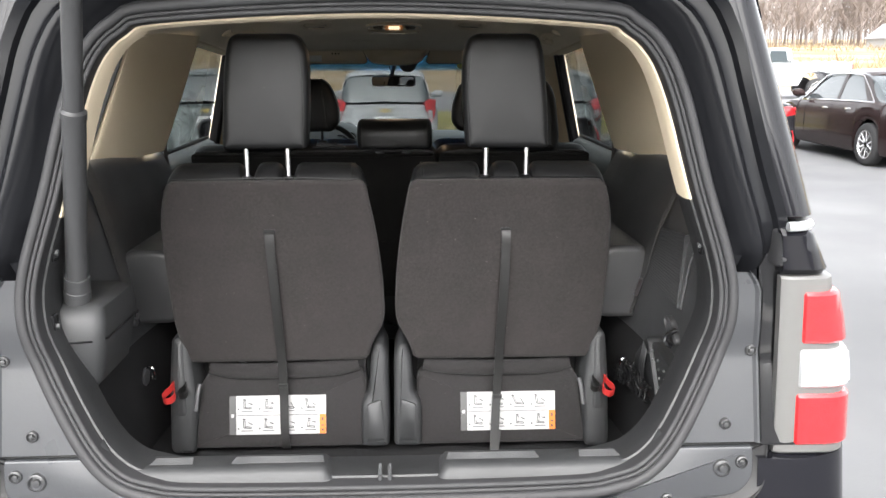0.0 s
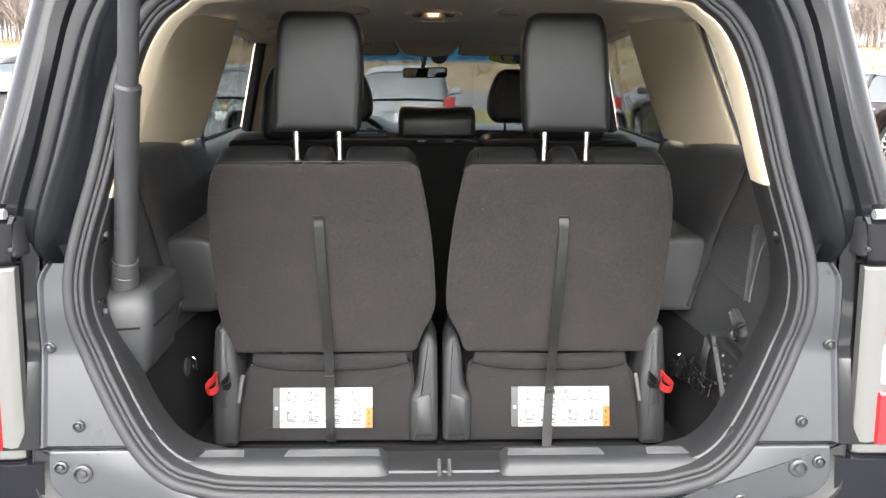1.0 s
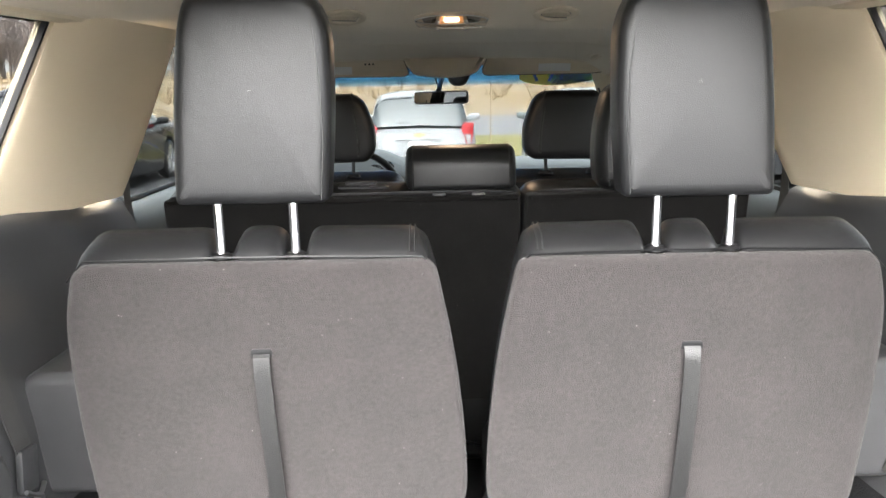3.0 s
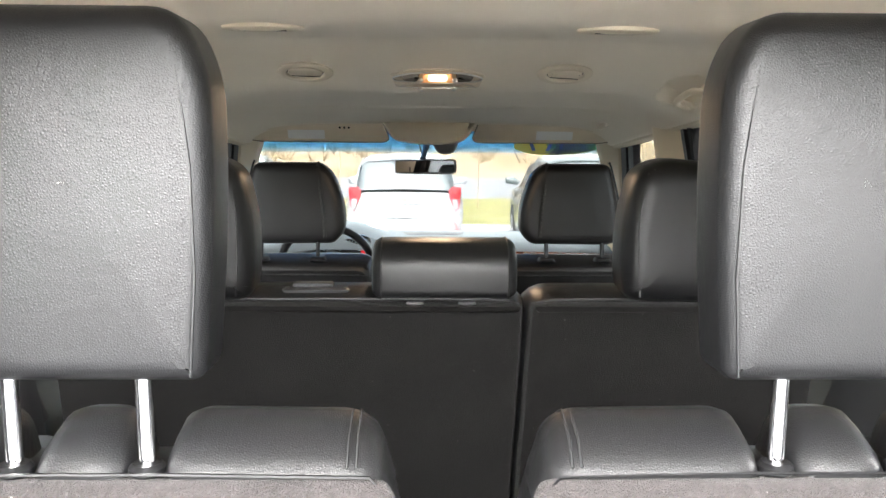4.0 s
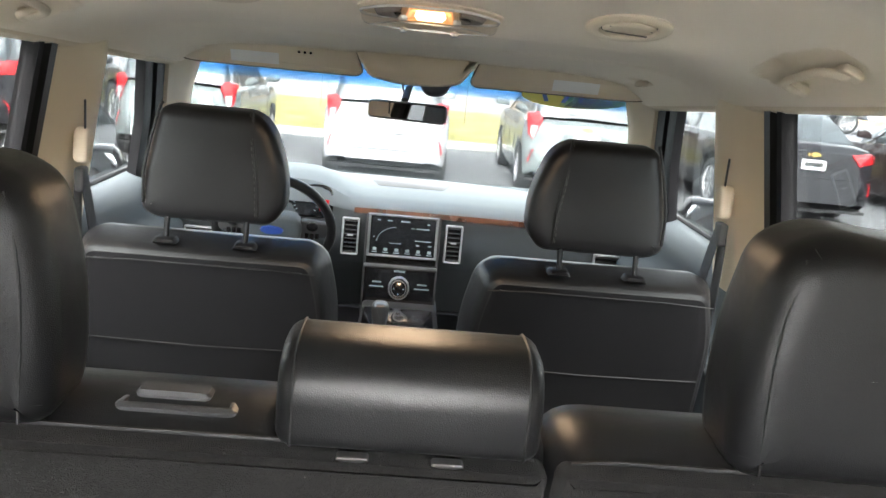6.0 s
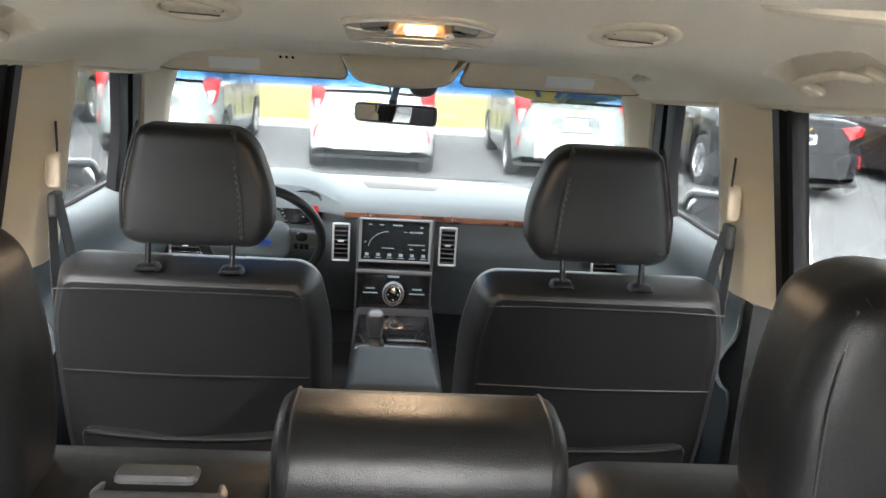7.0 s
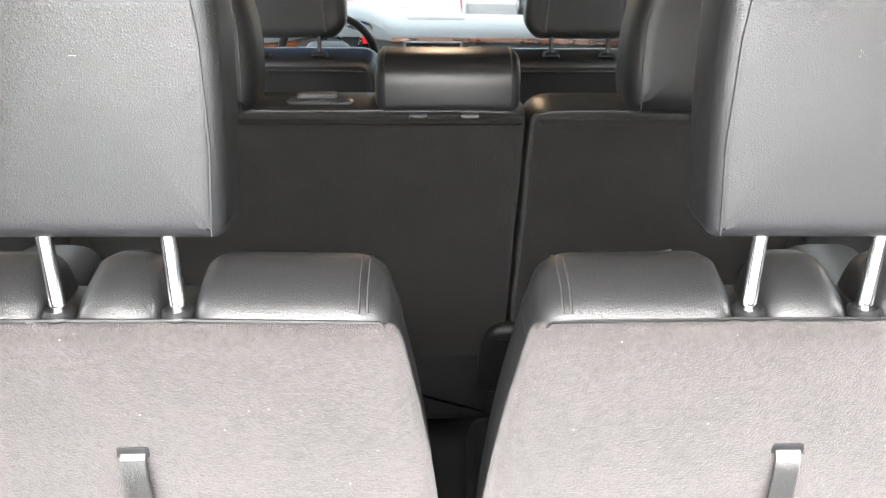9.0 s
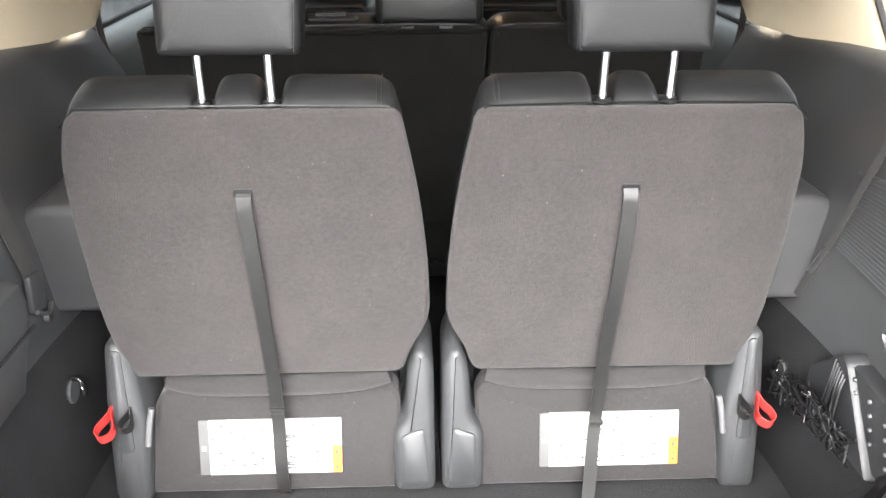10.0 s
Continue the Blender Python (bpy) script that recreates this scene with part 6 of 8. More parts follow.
# beige header along the top of the windscreen
bm = B()
rows = []
for k in range(-14, 15):
    u = k / 14
    y = 4.735 - 0.10 * u * u
    rows.append([Vector((0.64 * u, y - 0.10, 1.603)), Vector((0.64 * u, y - 0.05, 1.588)), Vector((0.64 * u, y - 0.018, 1.566)), Vector((0.64 * u, y - 0.012, 1.552))])
sheet(bm, rows, 0.006, (0, 0.5, 0.8))
structure("trim_header", bm, VISOR, "beige header trim along the top of the windscreen", "trim")

# overhead console between the visors
bm = B()
slab(bm, round_poly([Vector(p) for p in ((-0.19, 1.600), (-0.165, 1.55), (-0.135, 1.512), (-0.05, 1.500), (0.05, 1.500), (0.125, 1.512), (0.155, 1.55), (0.18, 1.600))], [0.01, 0.04, 0.03, 0.03, 0.03, 0.03, 0.04, 0.01]), [(0.02, 0), (0.006, 0.006), (0, 0.02), (0, 0.16)], lean(4.62, 1.60, 0.5))
oc = thing("overhead_console", (0, 4.68, 1.55), "beige overhead console between the visors", "console")

part("housing", bm, VISOR, oc)


# brown for the visor's edge seam, mostly standing in for the shadow round it
VISOR_EDGE_SHADE = material("visor_edge_shade", (0.17, 0.125, 0.08), 0.7, vary=0.1)
PLATE_WHITE = material("visor_label_white", (0.82, 0.82, 0.80), 0.5, vary=0.04, scale=20)


def visor(s):
    v = thing("sun_visor", (s * 0.43, 4.66, 1.53), "beige vinyl sun visor folded against the roof", "sun visor", "sun visors")
    Pv = lean(4.662, 1.602, -0.55) @ Matrix.Translation((0, -0.032, -0.003))
    bm = B()
    rim = round_poly(mirror_pts([(0.185, 1.592), (0.160, 1.525), (0.175, 1.512), (0.66, 1.513), (0.716, 1.524), (0.724, 1.550), (0.700, 1.582)], s), [0.01, 0.02, 0.02, 0.05, 0.03, 0.03, 0.03])
    pts = [Pv @ Vector((p.x, 0.009, p.y)) for p in rim]
    tube(bm, pts + pts[:1], 0.0034, 6)
    part("edge_seam_shade", bm, VISOR_EDGE_SHADE, v, "edge seam coloured brown for its shadow line")
    bm = B()
    slab(bm, round_poly(mirror_pts([(0.185, 1.592), (0.160, 1.525), (0.175, 1.512), (0.66, 1.513), (0.716, 1.524), (0.724, 1.550), (0.700, 1.582)], s), [0.01, 0.02, 0.02, 0.05, 0.03, 0.03, 0.03]), pillow(0.008, 0.018, 3), Pv)
    part("blade", bm, VISOR, v)
    bm = B()
    slab(bm, [Vector((s * x, z)) for x, z in ((0.405, 1.523), (0.545, 1.523), (0.545, 1.556), (0.405, 1.556))], [(0, 0.003), (0, -0.0012)], Pv)
    part("warning_label", bm, PLATE_WHITE, v, "white label")
    bm = B()
    tube(bm, [Pv @ Vector((s * x, 0.004, z)) for x, z in ((0.172, 1.594), (0.40, 1.597), (0.685, 1.594))], 0.004, 6)
    part("hinge_rod", bm, LEATHER_SEAM, v)
    if s < 0:
        bm = B()
        slab(bm, round_poly(mirror_pts([(0.300, 1.558), (0.360, 1.558), (0.360, 1.572), (0.300, 1.572)], s), 0.005), [(0, 0.003), (0, -0.002)], Pv)
        bt = part("opener", bm, VISOR, v, "three-button garage opener")
        for k in range(3):
            bm = B()
            disc(bm, 0.004, 0.003, Pv @ Matrix.Translation((s * (0.312 + 0.017 * k), -0.004, 1.565)), 12)
            part("button", bm, GLOSS_BLACK, bt)


for s in (-1, 1):
    visor(s)

# dome lamp with a lit bulb, on the sloping part of the headliner
def on_ceiling(x, y):
    """A frame on the headliner: local x across, local y out of the headliner, local z forwards along it."""
    e = 0.03
    p = Vector((x, y, ceil_base(x, y)))
    ax = Vector((2 * e, 0, ceil_base(x + e, y) - ceil_base(x - e, y))).normalized()
    az = Vector((0, 2 * e, ceil_base(x, y + e) - ceil_base(x, y - e))).normalized()
    ay = az.cross(ax).normalized()
    if ay.z > 0:
        ay = -ay
    return Matrix(((ax.x, ay.x, az.x, p.x), (ax.y, ay.y, az.y, p.y), (ax.z, ay.z, az.z, p.z), (0, 0, 0, 1)))


UP = on_ceiling(0.005, 3.450)
dome = thing("dome_lamp", (0.005, 3.450, 1.66), "lit dome lamp with a clear lens on the headliner", "dome lamp")
ov = round_poly([Vector(p) for p in ((-0.112, 0.004), (-0.062, -0.034), (0.062, -0.034), (0.112, 0.004), (0.106, 0.030), (0.05, 0.044), (-0.05, 0.044), (-0.106, 0.030))], [0.024, 0.03, 0.03, 0.024, 0.02, 0.03, 0.03, 0.02])
bm = B()
slab(bm, ov, [(-0.003, 0.0), (-0.003, 0.003), (0.004, 0.005), (0.010, 0.004)], UP)
part("bezel", bm, VISOR, dome, "pale bezel")
bm = B()
slab(bm, inset(ov, 0.004), [(0, 0.004), (0.001, 0.018), (0.005, 0.025), (0.016, 0.029)], UP)
lens = part("lens", bm, LAMP_LENS, dome, "clear plastic lens")
lens.visible_shadow = False
# moulded rims of the clear lens
bm = B()
loop = [UP @ Vector((p.x, 0.008, p.y)) for p in inset(ov, 0.003)]
tube(bm, loop + loop[:1], 0.0022, 6)
loop = [UP @ Vector((p.x, 0.028, p.y)) for p in inset(ov, 0.020)]
tube(bm, loop + loop[:1], 0.0011, 5)
part("lens_rim", bm, LENS_EDGE, dome, "pale moulded lens rim")
for sg in (-1, 1):
    bm = B()
    slab(bm, round_poly([Vector((sg * x, z)) for x, z in ((0.042, -0.022), (0.088, 0.004), (0.082, 0.024), (0.046, 0.030))], 0.008), [(0.0, 0.005), (0.004, 0.012), (0.012, 0.013)], UP)
    part("reading_lens", bm, LAMP_GREY, dome, "unlit side reading reflector")
    for z in (-0.030, 0.034):
        bm = B()
        disc(bm, 0.006, 0.008, UP @ Matrix.Translation((sg * 0.040, 0.022, z)), 12, 0.3)
        part("lens_boss", bm, LENS_EDGE, dome)
# lit reflector box: a flared frame of four walls round the bulb
bm = B()
cell = round_poly([Vector(p) for p in ((-0.031, -0.030), (0.031, -0.030), (0.038, 0.032), (-0.038, 0.032))], 0.005)
loft(bm, [[UP @ Vector((p.x, w, p.y)) for p in inset(cell, d)] for d, w in ((0, 0.005), (0, 0.012), (0.002, 0.012), (0.008, 0.007))], True, False)
slab(bm, inset(cell, 0.006), [(0, 0.005), (0, 0.008)], UP)
part("diffuser", bm, LAMP_WARM, dome, "warm lit reflector")
bm = B()
slab(bm, round_poly([Vector(p) for p in ((-0.022, -0.024), (0.022, -0.024), (0.024, -0.002), (-0.024, -0.002))], 0.006), [(0.002, 0.009), (0, 0.015), (0.006, 0.021)], UP)
part("bulb", bm, LAMP_GLOW, dome, "glowing warm bulb")
lamp = new("dome_light", bpy.data.lights.new("dome_light", "AREA"))
lamp.data.energy, lamp.data.color, lamp.data.size = 0.10, (1.0, 0.70, 0.44), 0.06
lamp.matrix_world = look((0.005, 3.44, 1.612), (0.005, 3.35, 0))

# round ceiling outlets and grab handles
# brown painted in place of shade, in the outlet's gap and along its flap
OUTLET_SHADE = material("outlet_painted_shade", (0.10, 0.085, 0.065), 0.8, vary=0.1)


def ceiling_outlet(x, y):
    ro = thing("ceiling_outlet", (x, y, ceil_base(x, y)), "round beige ceiling air outlet with a pivoting flap", "air vent", "ceiling outlets")
    ring = [Vector((0.066 * math.cos(a), 0.066 * math.sin(a))) for a in (2 * math.pi * k / 40 for k in range(40))]
    U2 = on_ceiling(x, y)
    bm = B()
    loft(bm, [[U2 @ Vector((p.x, w, p.y)) for p in inset(ring, d)] for d, w in ((0, -0.004), (0, 0.003), (0.003, 0.0055), (0.012, 0.007), (0.020, 0.006), (0.0225, 0.002), (0.0225, -0.006))], True, False)
    part("bezel", bm, VISOR, ro)
    bm = B()
    slab(bm, inset(ring, 0.0225), [(0, -0.006), (0, 0.0005)], U2)
    part("well", bm, OUTLET_SHADE, ro, "gap round the flap with its shade painted brown")
    bm = B()
    slab(bm, inset(ring, 0.0250), [(0, -0.002), (0, 0.003), (0.003, 0.0055), (0.012, 0.0068)], U2 @ Matrix.Rotation(radians(5), 4, "X"))
    flap = part("flap", bm, VISOR, ro)
    for dz in (-0.018, 0.012):
        bm = B()
        tube(bm, [U2 @ Vector((-0.034, 0.0062, dz)), U2 @ Vector((0.034, 0.0062, dz + 0.010))], 0.0013, 5)
        part("flap_groove_shade", bm, OUTLET_SHADE, flap)


for s in (-1, 1):
    for x, y in ((0.308, 3.437), (0.288, 2.800)):
        ceiling_outlet(s * x, y)


def grab_handle(hx, hy, L, w, label):
    """A moulded loop handle that hangs in its hollow, thick at both ends, with an open finger gap."""
    sg = 1 if hx > 0 else -1
    g = thing("grab_handle", (hx, hy, ceil_base(hx, hy)), label, "grab handle", "grab handles")
    Cm = on_ceiling(hx, hy)
    bm = B()
    pts = smooth_loop([Cm @ Vector((sg * w * 0.75, -0.010, -L)), Cm @ Vector((sg * w * 0.55, 0.002, -L * 0.95)), Cm @ Vector((-sg * w * 0.10, 0.007, -L * 0.72)), Cm @ Vector((-sg * w * 0.22, 0.008, 0)),
                       Cm @ Vector((-sg * w * 0.10, 0.007, L * 0.72)), Cm @ Vector((sg * w * 0.55, 0.002, L * 0.95)), Cm @ Vector((sg * w * 0.75, -0.010, L))], 30, False)
    rings = []
    for i, p in enumerate(pts):
        t = (pts[min(i + 1, 29)] - pts[max(i - 1, 0)]).normalized()
        a = (Cm.to_3x3() @ Vector((0, 1, 0)))
        b = t.cross(a).normalized()
        e = abs(i / 29 - 0.5) * 2
        ra, rb = 0.0070 + 0.002 * e ** 3, w * (0.17 + 0.12 * e ** 3)
        rings.append([p + a * ra * math.sin(q) * (1 - 0.2 * abs(math.cos(q))) + b * rb * math.cos(q) for q in (2 * math.pi * k / 14 for k in range(14))])
    loft(bm, rings)
    part("grip", bm, VISOR, g)
    for e in (-1, 1):
        bm = B()
        slab(bm, round_poly([Vector((sg * w * (0.15 + u), e * L + v)) for u, v in ((0, -0.020), (0.85, -0.016), (0.85, 0.016), (0, 0.020))], 0.008), pillow(0.005, 0.014, 3, -0.010), Cm)
        part("mount", bm, VISOR, g)


for hx, hy, a, b, deep in HANDLES:
    if b > 0.1:
        grab_handle(hx, hy, 0.088, 0.050, "beige plastic roof grab handle in a moulded hollow")
    else:
        grab_handle(hx, hy, 0.034, 0.026, "small beige coat hook handle by the visor")

# year sticker on the windscreen, read from outside
STICKER = material("sticker_yellow", (0.75, 0.66, 0.06), 0.5, vary=0.1)
STICKER_BLUE = material("sticker_blue", (0.03, 0.10, 0.32), 0.5, vary=0.1)
row = smooth_loop(WS, 40, False)[4]
st = thing("windscreen_sticker", (0.45, row.x, row.y), "yellow oval year sticker with blue digits on the windscreen", "sticker")
tilt = Matrix.Translation((0.520, 4.845, 1.500)) @ Matrix.Rotation(radians(8), 4, "Z") @ Matrix.Rotation(radians(62), 4, "X")
bm = B()
ov = [Vector((0.185 * math.cos(a), 0.085 * math.sin(a))) for a in (2 * math.pi * k / 40 for k in range(40))]
slab(bm, ov, [(0, 0), (0, 0.001)], tilt)
part("oval", bm, STICKER, st)
bm = text_mesh("2017", 0.145, True)
bmesh.ops.transform(bm, matrix=tilt @ Matrix.Translation((0, -0.0015, 0)), verts=bm.verts)
part("digits", bm, STICKER_BLUE, st, "mirrored blue digits")
# wipers
wp = thing("wiper", (0, 5.76, 1.03), "black windscreen wiper at rest", "wiper")
bm = B()
tube(bm, [(-0.62, 5.72, 1.045), (-0.30, 5.79, 1.050), (0.02, 5.80, 1.045)], 0.008, 6)
tube(bm, [(0.05, 5.80, 1.045), (0.40, 5.77, 1.052), (0.70, 5.70, 1.045)], 0.008, 6)
part("blade", bm, RUBBER, wp)


# ---- cargo bay fittings ----
strut = thing("tailgate_strut", (-0.675, 1.74, 0.98), "thick black power tailgate strut standing in a moulded cover", "strut")
bm = B()
base = Vector((-0.672, 1.752, 0.985))
top = Vector((-0.485, 1.43, 1.88))
axis = (top - base)
tube(bm, [base, base + axis * 0.04, base + axis * 0.041, base + axis * 0.075, base + axis * 0.076, base + axis * 0.11, base + axis * 0.111, base + axis * 0.50], [0.030, 0.030, 0.028, 0.028, 0.0265, 0.0265, 0.0225, 0.0225], 20)
part("lower_tube", bm, PLASTIC, strut, "black plastic outer tube with a stepped collar")
bm = B()
tube(bm, [base + axis * 0.49, base + axis * 0.505, base + axis * 0.51, top], [0.0245, 0.0245, 0.0185, 0.0185], 20)
part("upper_tube", bm, PLASTIC, strut, "slimmer black upper tube")
bm = B()
ring = [base + Vector((0.040 * math.cos(a), 0.040 * math.sin(a), 0.002)) for a in (2 * math.pi * k / 24 for k in range(25))]
tube(bm, ring, 0.006, 6, False)
part("boot_ring", bm, RUBBER, strut)

cover = thing("strut_cover", (-0.66, 1.82, 0.80), "dark grey moulded cover round the strut's foot", "trim cover")
bm = B()
rings = []
for z, x1, y0, y1, r in ((0.825, -0.640, 1.70, 1.84, 0.02), (0.850, -0.615, 1.685, 1.90, 0.02), (0.945, -0.600, 1.672, 1.93, 0.03), (0.985, -0.598, 1.675, 1.935, 0.03), (1.012, -0.604, 1.69, 1.93, 0.03), (1.022, -0.620, 1.71, 1.91, 0.03)):
    rings.append([Vector((p.x, p.y, z)) for p in round_poly([(-0.725, y0), (x1, y0 + 0.02), (x1, y1), (-0.725, y1)], [0.004, r, r, 0.004], 5)])
loft(bm, rings)
part("shell", bm, SILL, cover)
bm = B()
tube(bm, [(-0.722, 1.670, 0.945), (-0.625, 1.689, 0.945), (-0.598, 1.715, 0.945), (-0.597, 1.92, 0.945)], 0.0025, 5)
part("parting_line", bm, GLOSS_BLACK, cover)


def tie_hook(x, y, z, s):
    h = thing("tie_down", (x, y, z), "chrome wire tie-down ring on the side trim", "tie-down", "tie-down rings")
    bm = B()
    tube(bm, smooth_loop([(x, y - 0.014, z + 0.018), (x - s * 0.016, y - 0.014, z + 0.016), (x - s * 0.020, y - 0.012, z - 0.014), (x - s * 0.010, y, z - 0.020), (x - s * 0.004, y + 0.012, z - 0.016), (x, y + 0.012, z + 0.012)], 24, False), 0.003, 8)
    part("ring", bm, CHROME, h)
    bm = B()
    disc(bm, 0.024, 0.008, Matrix.Translation((x + s * 0.004, y, z - 0.012)) @ Matrix.Rotation(radians(90), 4, "Z"), 20, 0.3)
    part("socket", bm, PLASTIC, h)


tie_hook(-0.648, 2.121, 0.712, -1)
tie_hook(0.652, 2.138, 0.709, 1)

# belts of the rear seats, running down the side trim
for s in (-1, 1):
    b = thing("seat_belt", (s * 0.70, 2.2, 0.9), "black seat belt hanging along the side trim", "seat belt", "rear seat belts")
    bm = B()
    if s < 0:
        pts = [(-0.80, 2.17, 1.42), (-0.808, 2.185, 1.34), (-0.795, 2.185, 1.283), (-0.764, 2.148, 1.231), (-0.740, 2.130, 1.175), (-0.706, 2.093, 1.093), (-0.689, 2.096, 1.003), (-0.679, 2.110, 0.932)]
    else:
        pts = [(0.790, 2.09, 1.41), (0.790, 2.09, 1.347), (0.777, 2.118, 1.249), (0.739, 2.090, 1.170), (0.697, 2.078, 1.078), (0.686, 2.110, 0.982), (0.676, 2.143, 0.905), (0.662, 2.155, 0.85)]
    ribbon(bm, smooth_loop(pts, 30, False), (0, 1, 0.35), 0.042 if s < 0 else 0.018, 0.0016)
    part("webbing", bm, WEBBING, b)
    e = Vector(pts[-1])
    bm = B()
    if s < 0:
        slab(bm, round_poly([(e.y - 0.030, e.z - 0.055), (e.y + 0.020, e.z - 0.065), (e.y + 0.028, e.z + 0.005), (e.y - 0.022, e.z + 0.012)], 0.008), pillow(0.004, 0.012, 2), Matrix(((0, 1, 0, e.x - 0.006), (1, 0, 0, 0), (0, 0, 1, 0), (0, 0, 0, 1))))
        part("tongue", bm, PLASTIC, b, "black and steel belt tongue")
        bm = B()
        tube(bm, smooth_loop([e + Vector((0.010, -0.030, -0.050)), e + Vector((0.014, 0.0, -0.068)), e + Vector((0.010, 0.026, -0.060))], 12, False), 0.004, 6)
        disc(bm, 0.010, 0.010, Matrix.Translation((e.x + 0.012, e.y + 0.012, e.z - 0.080)) @ Matrix.Rotation(radians(90), 4, "Z"), 14)
        part("tongue_plate", bm, STEEL, b)
    else:
        tube(bm, [Vector((0.680, 2.118, 0.955)), Vector((0.671, 2.140, 0.905))], 0.006, 8)
        part("tongue_plate", bm, STEEL, b, "small steel belt clip")
    # belts of the second row on the pillar
    b = thing("seat_belt", (s * 0.80, 2.9, 1.1), "black seat belt beside the second-row seat", "seat belt", "second-row seat belts")
    bm = B()
    ribbon(bm, smooth_loop([(s * 0.772, 2.885, 1.36), (s * 0.778, 2.89, 1.26), (s * 0.770, 2.895, 1.15), (s * 0.73, 2.93, 0.98)], 20, False), (0, 1, 0), 0.045, 0.0016)
    part("webbing", bm, WEBBING, b)
    # front belts on the middle pillar with their height adjusters
    b = thing("seat_belt", (s * 0.76, 4.12, 1.1), "black front seat belt on a beige height adjuster", "seat belt", "front seat belts")
    bm = B()
    slab(bm, round_poly([(3.990, 1.292), (4.034, 1.288), (4.044, 1.315), (4.036, 1.360), (4.015, 1.372), (3.996, 1.360)], 0.016), pillow(0.010, 0.030), Matrix(((0, -s, 0, s * (xi(1.33) - 0.026)), (1, 0, 0, 0), (0, 0, 1, 0), (0, 0, 0, 1))))
    part("adjuster", bm, VISOR, b, "beige belt height adjuster")
    bm = B()
    box(bm, (0.003, 0.008, 0.075), (s * (xi(1.41) - 0.030), 4.01, 1.392), 0.001, 1)
    part("guide_slot", bm, LEATHER_SEAM, b)
    bm = B()
    slab(bm, round_poly([(3.998, 1.225), (4.032, 1.225), (4.042, 1.280), (4.000, 1.280)], 0.010), pillow(0.006, 0.02), Matrix(((0, -s, 0, s * (xi(1.25) - 0.045)), (1, 0, 0, 0), (0, 0, 1, 0), (0, 0, 0, 1))))
    part("guide_loop", bm, PLASTIC_GREY, b, "dark belt guide loop")
    bm = B()
    ribbon(bm, smooth_loop([(s * 0.738, 4.018, 1.245), (s * 0.744, 4.03, 1.15), (s * 0.748, 4.05, 1.0), (s * 0.745, 4.12, 0.60)], 20, False), (0, 1, 0), 0.046, 0.0016)
    ribbon(bm, smooth_loop([(s * 0.735, 4.050, 1.245), (s * 0.735, 4.10, 1.12), (s * 0.738, 4.22, 0.80)], 20, False), (0, 1, 0), 0.046, 0.0016)
    part("webbing", bm, WEBBING, b)
    # outside mirrors
    m = thing("door_mirror", (s * 1.02, 4.90, 1.10), "black outside door mirror", "mirror", "door mirrors")
    Mo = Matrix.Translation((s * 1.025, 4.86, 1.125)) @ Matrix.Rotation(radians(-s * 17), 4, "Z")
    ov = round_poly([Vector((s * x, z)) for x, z in ((-0.105, -0.075), (0.095, -0.085), (0.115, 0.0), (0.095, 0.075), (-0.085, 0.082), (-0.110, 0.03))], 0.04)
    bm = B()
    slab(bm, ov, [(0.026, -0.006), (0.017, -0.020), (0.006, -0.026), (0, -0.016), (-0.004, 0.02), (0.004, 0.06), (0.03, 0.10), (0.055, 0.12)], Mo)
    part("housing", bm, GLOSS_BLACK, m, "black mirror housing")
    bm = B()
    slab(bm, inset(ov, 0.021), [(0, 0.0), (0, -0.009)], Mo @ Matrix.Rotation(radians(5), 4, "X"))
    part("glass", bm, MIRROR, m, "silvered mirror glass")
    bm = B()
    slab(bm, round_poly([Vector((s * x, z)) for x, z in ((0.83, 1.07), (0.98, 1.075), (0.96, 1.145), (0.83, 1.18))], 0.02), pillow(0.015, 0.07), Matrix.Translation((0, 4.90, 0)))
    part("arm", bm, MATTE_BLACK, m)

# speaker grille of fine ribs on the side trim
gr = thing("speaker_grille", (0.71, 1.95, 1.02), "ribbed black speaker grille in the side trim", "speaker grille")
bm = B()
qa = [Vector(p) for p in ((0.716, 2.125, 1.098), (0.716, 1.888, 1.122), (0.695, 1.857, 0.951), (0.698, 2.116, 0.962))]
off = Vector((-0.004, 0, 0))
loft(bm, [[p + off for p in qa], [p + Vector((0.02, 0, 0)) for p in qa]])
part("backing", bm, PLASTIC, gr)
for k in range(22):
    f = (k + 0.5) / 22
    a, b = qa[0].lerp(qa[3], f), qa[1].lerp(qa[2], f)
    bm = B()
    tube(bm, [a.lerp(b, 0.03) + off, b.lerp(a, 0.03) + off], 0.0017, 5)
    part("rib", bm, PLASTIC_GREY, gr)
bm = B()
tube(bm, smooth_loop([(0.742, 1.827, 1.165), (0.712, 1.830, 1.08), (0.700, 1.835, 1.00), (0.694, 1.835, 0.955)], 14, False), 0.004, 8)
part("edge_bead", bm, PLASTIC_GREY, gr)

# net pocket with a tangle of cord
pk = thing("cargo_net_pocket", (0.655, 1.90, 0.70), "black moulded side pocket with a tangled cord net hanging out", "cargo net")
SIDE = Matrix(((0, 1, 0, 0), (1, 0, 0, 0), (0, 0, 1, 0), (0, 0, 0, 1)))
bm = B()
slab(bm, round_poly([(2.040, 0.700), (2.040, 0.774), (1.945, 0.853), (1.925, 0.846), (1.81, 0.700)], [0.01, 0.012, 0.010, 0.01, 0.01]), [(0.004, 0), (0, 0.005), (0, 0.06)], Matrix.Translation((0.648, 0, 0)) @ SIDE)
part("pocket", bm, LINING, pk)
bm = B()
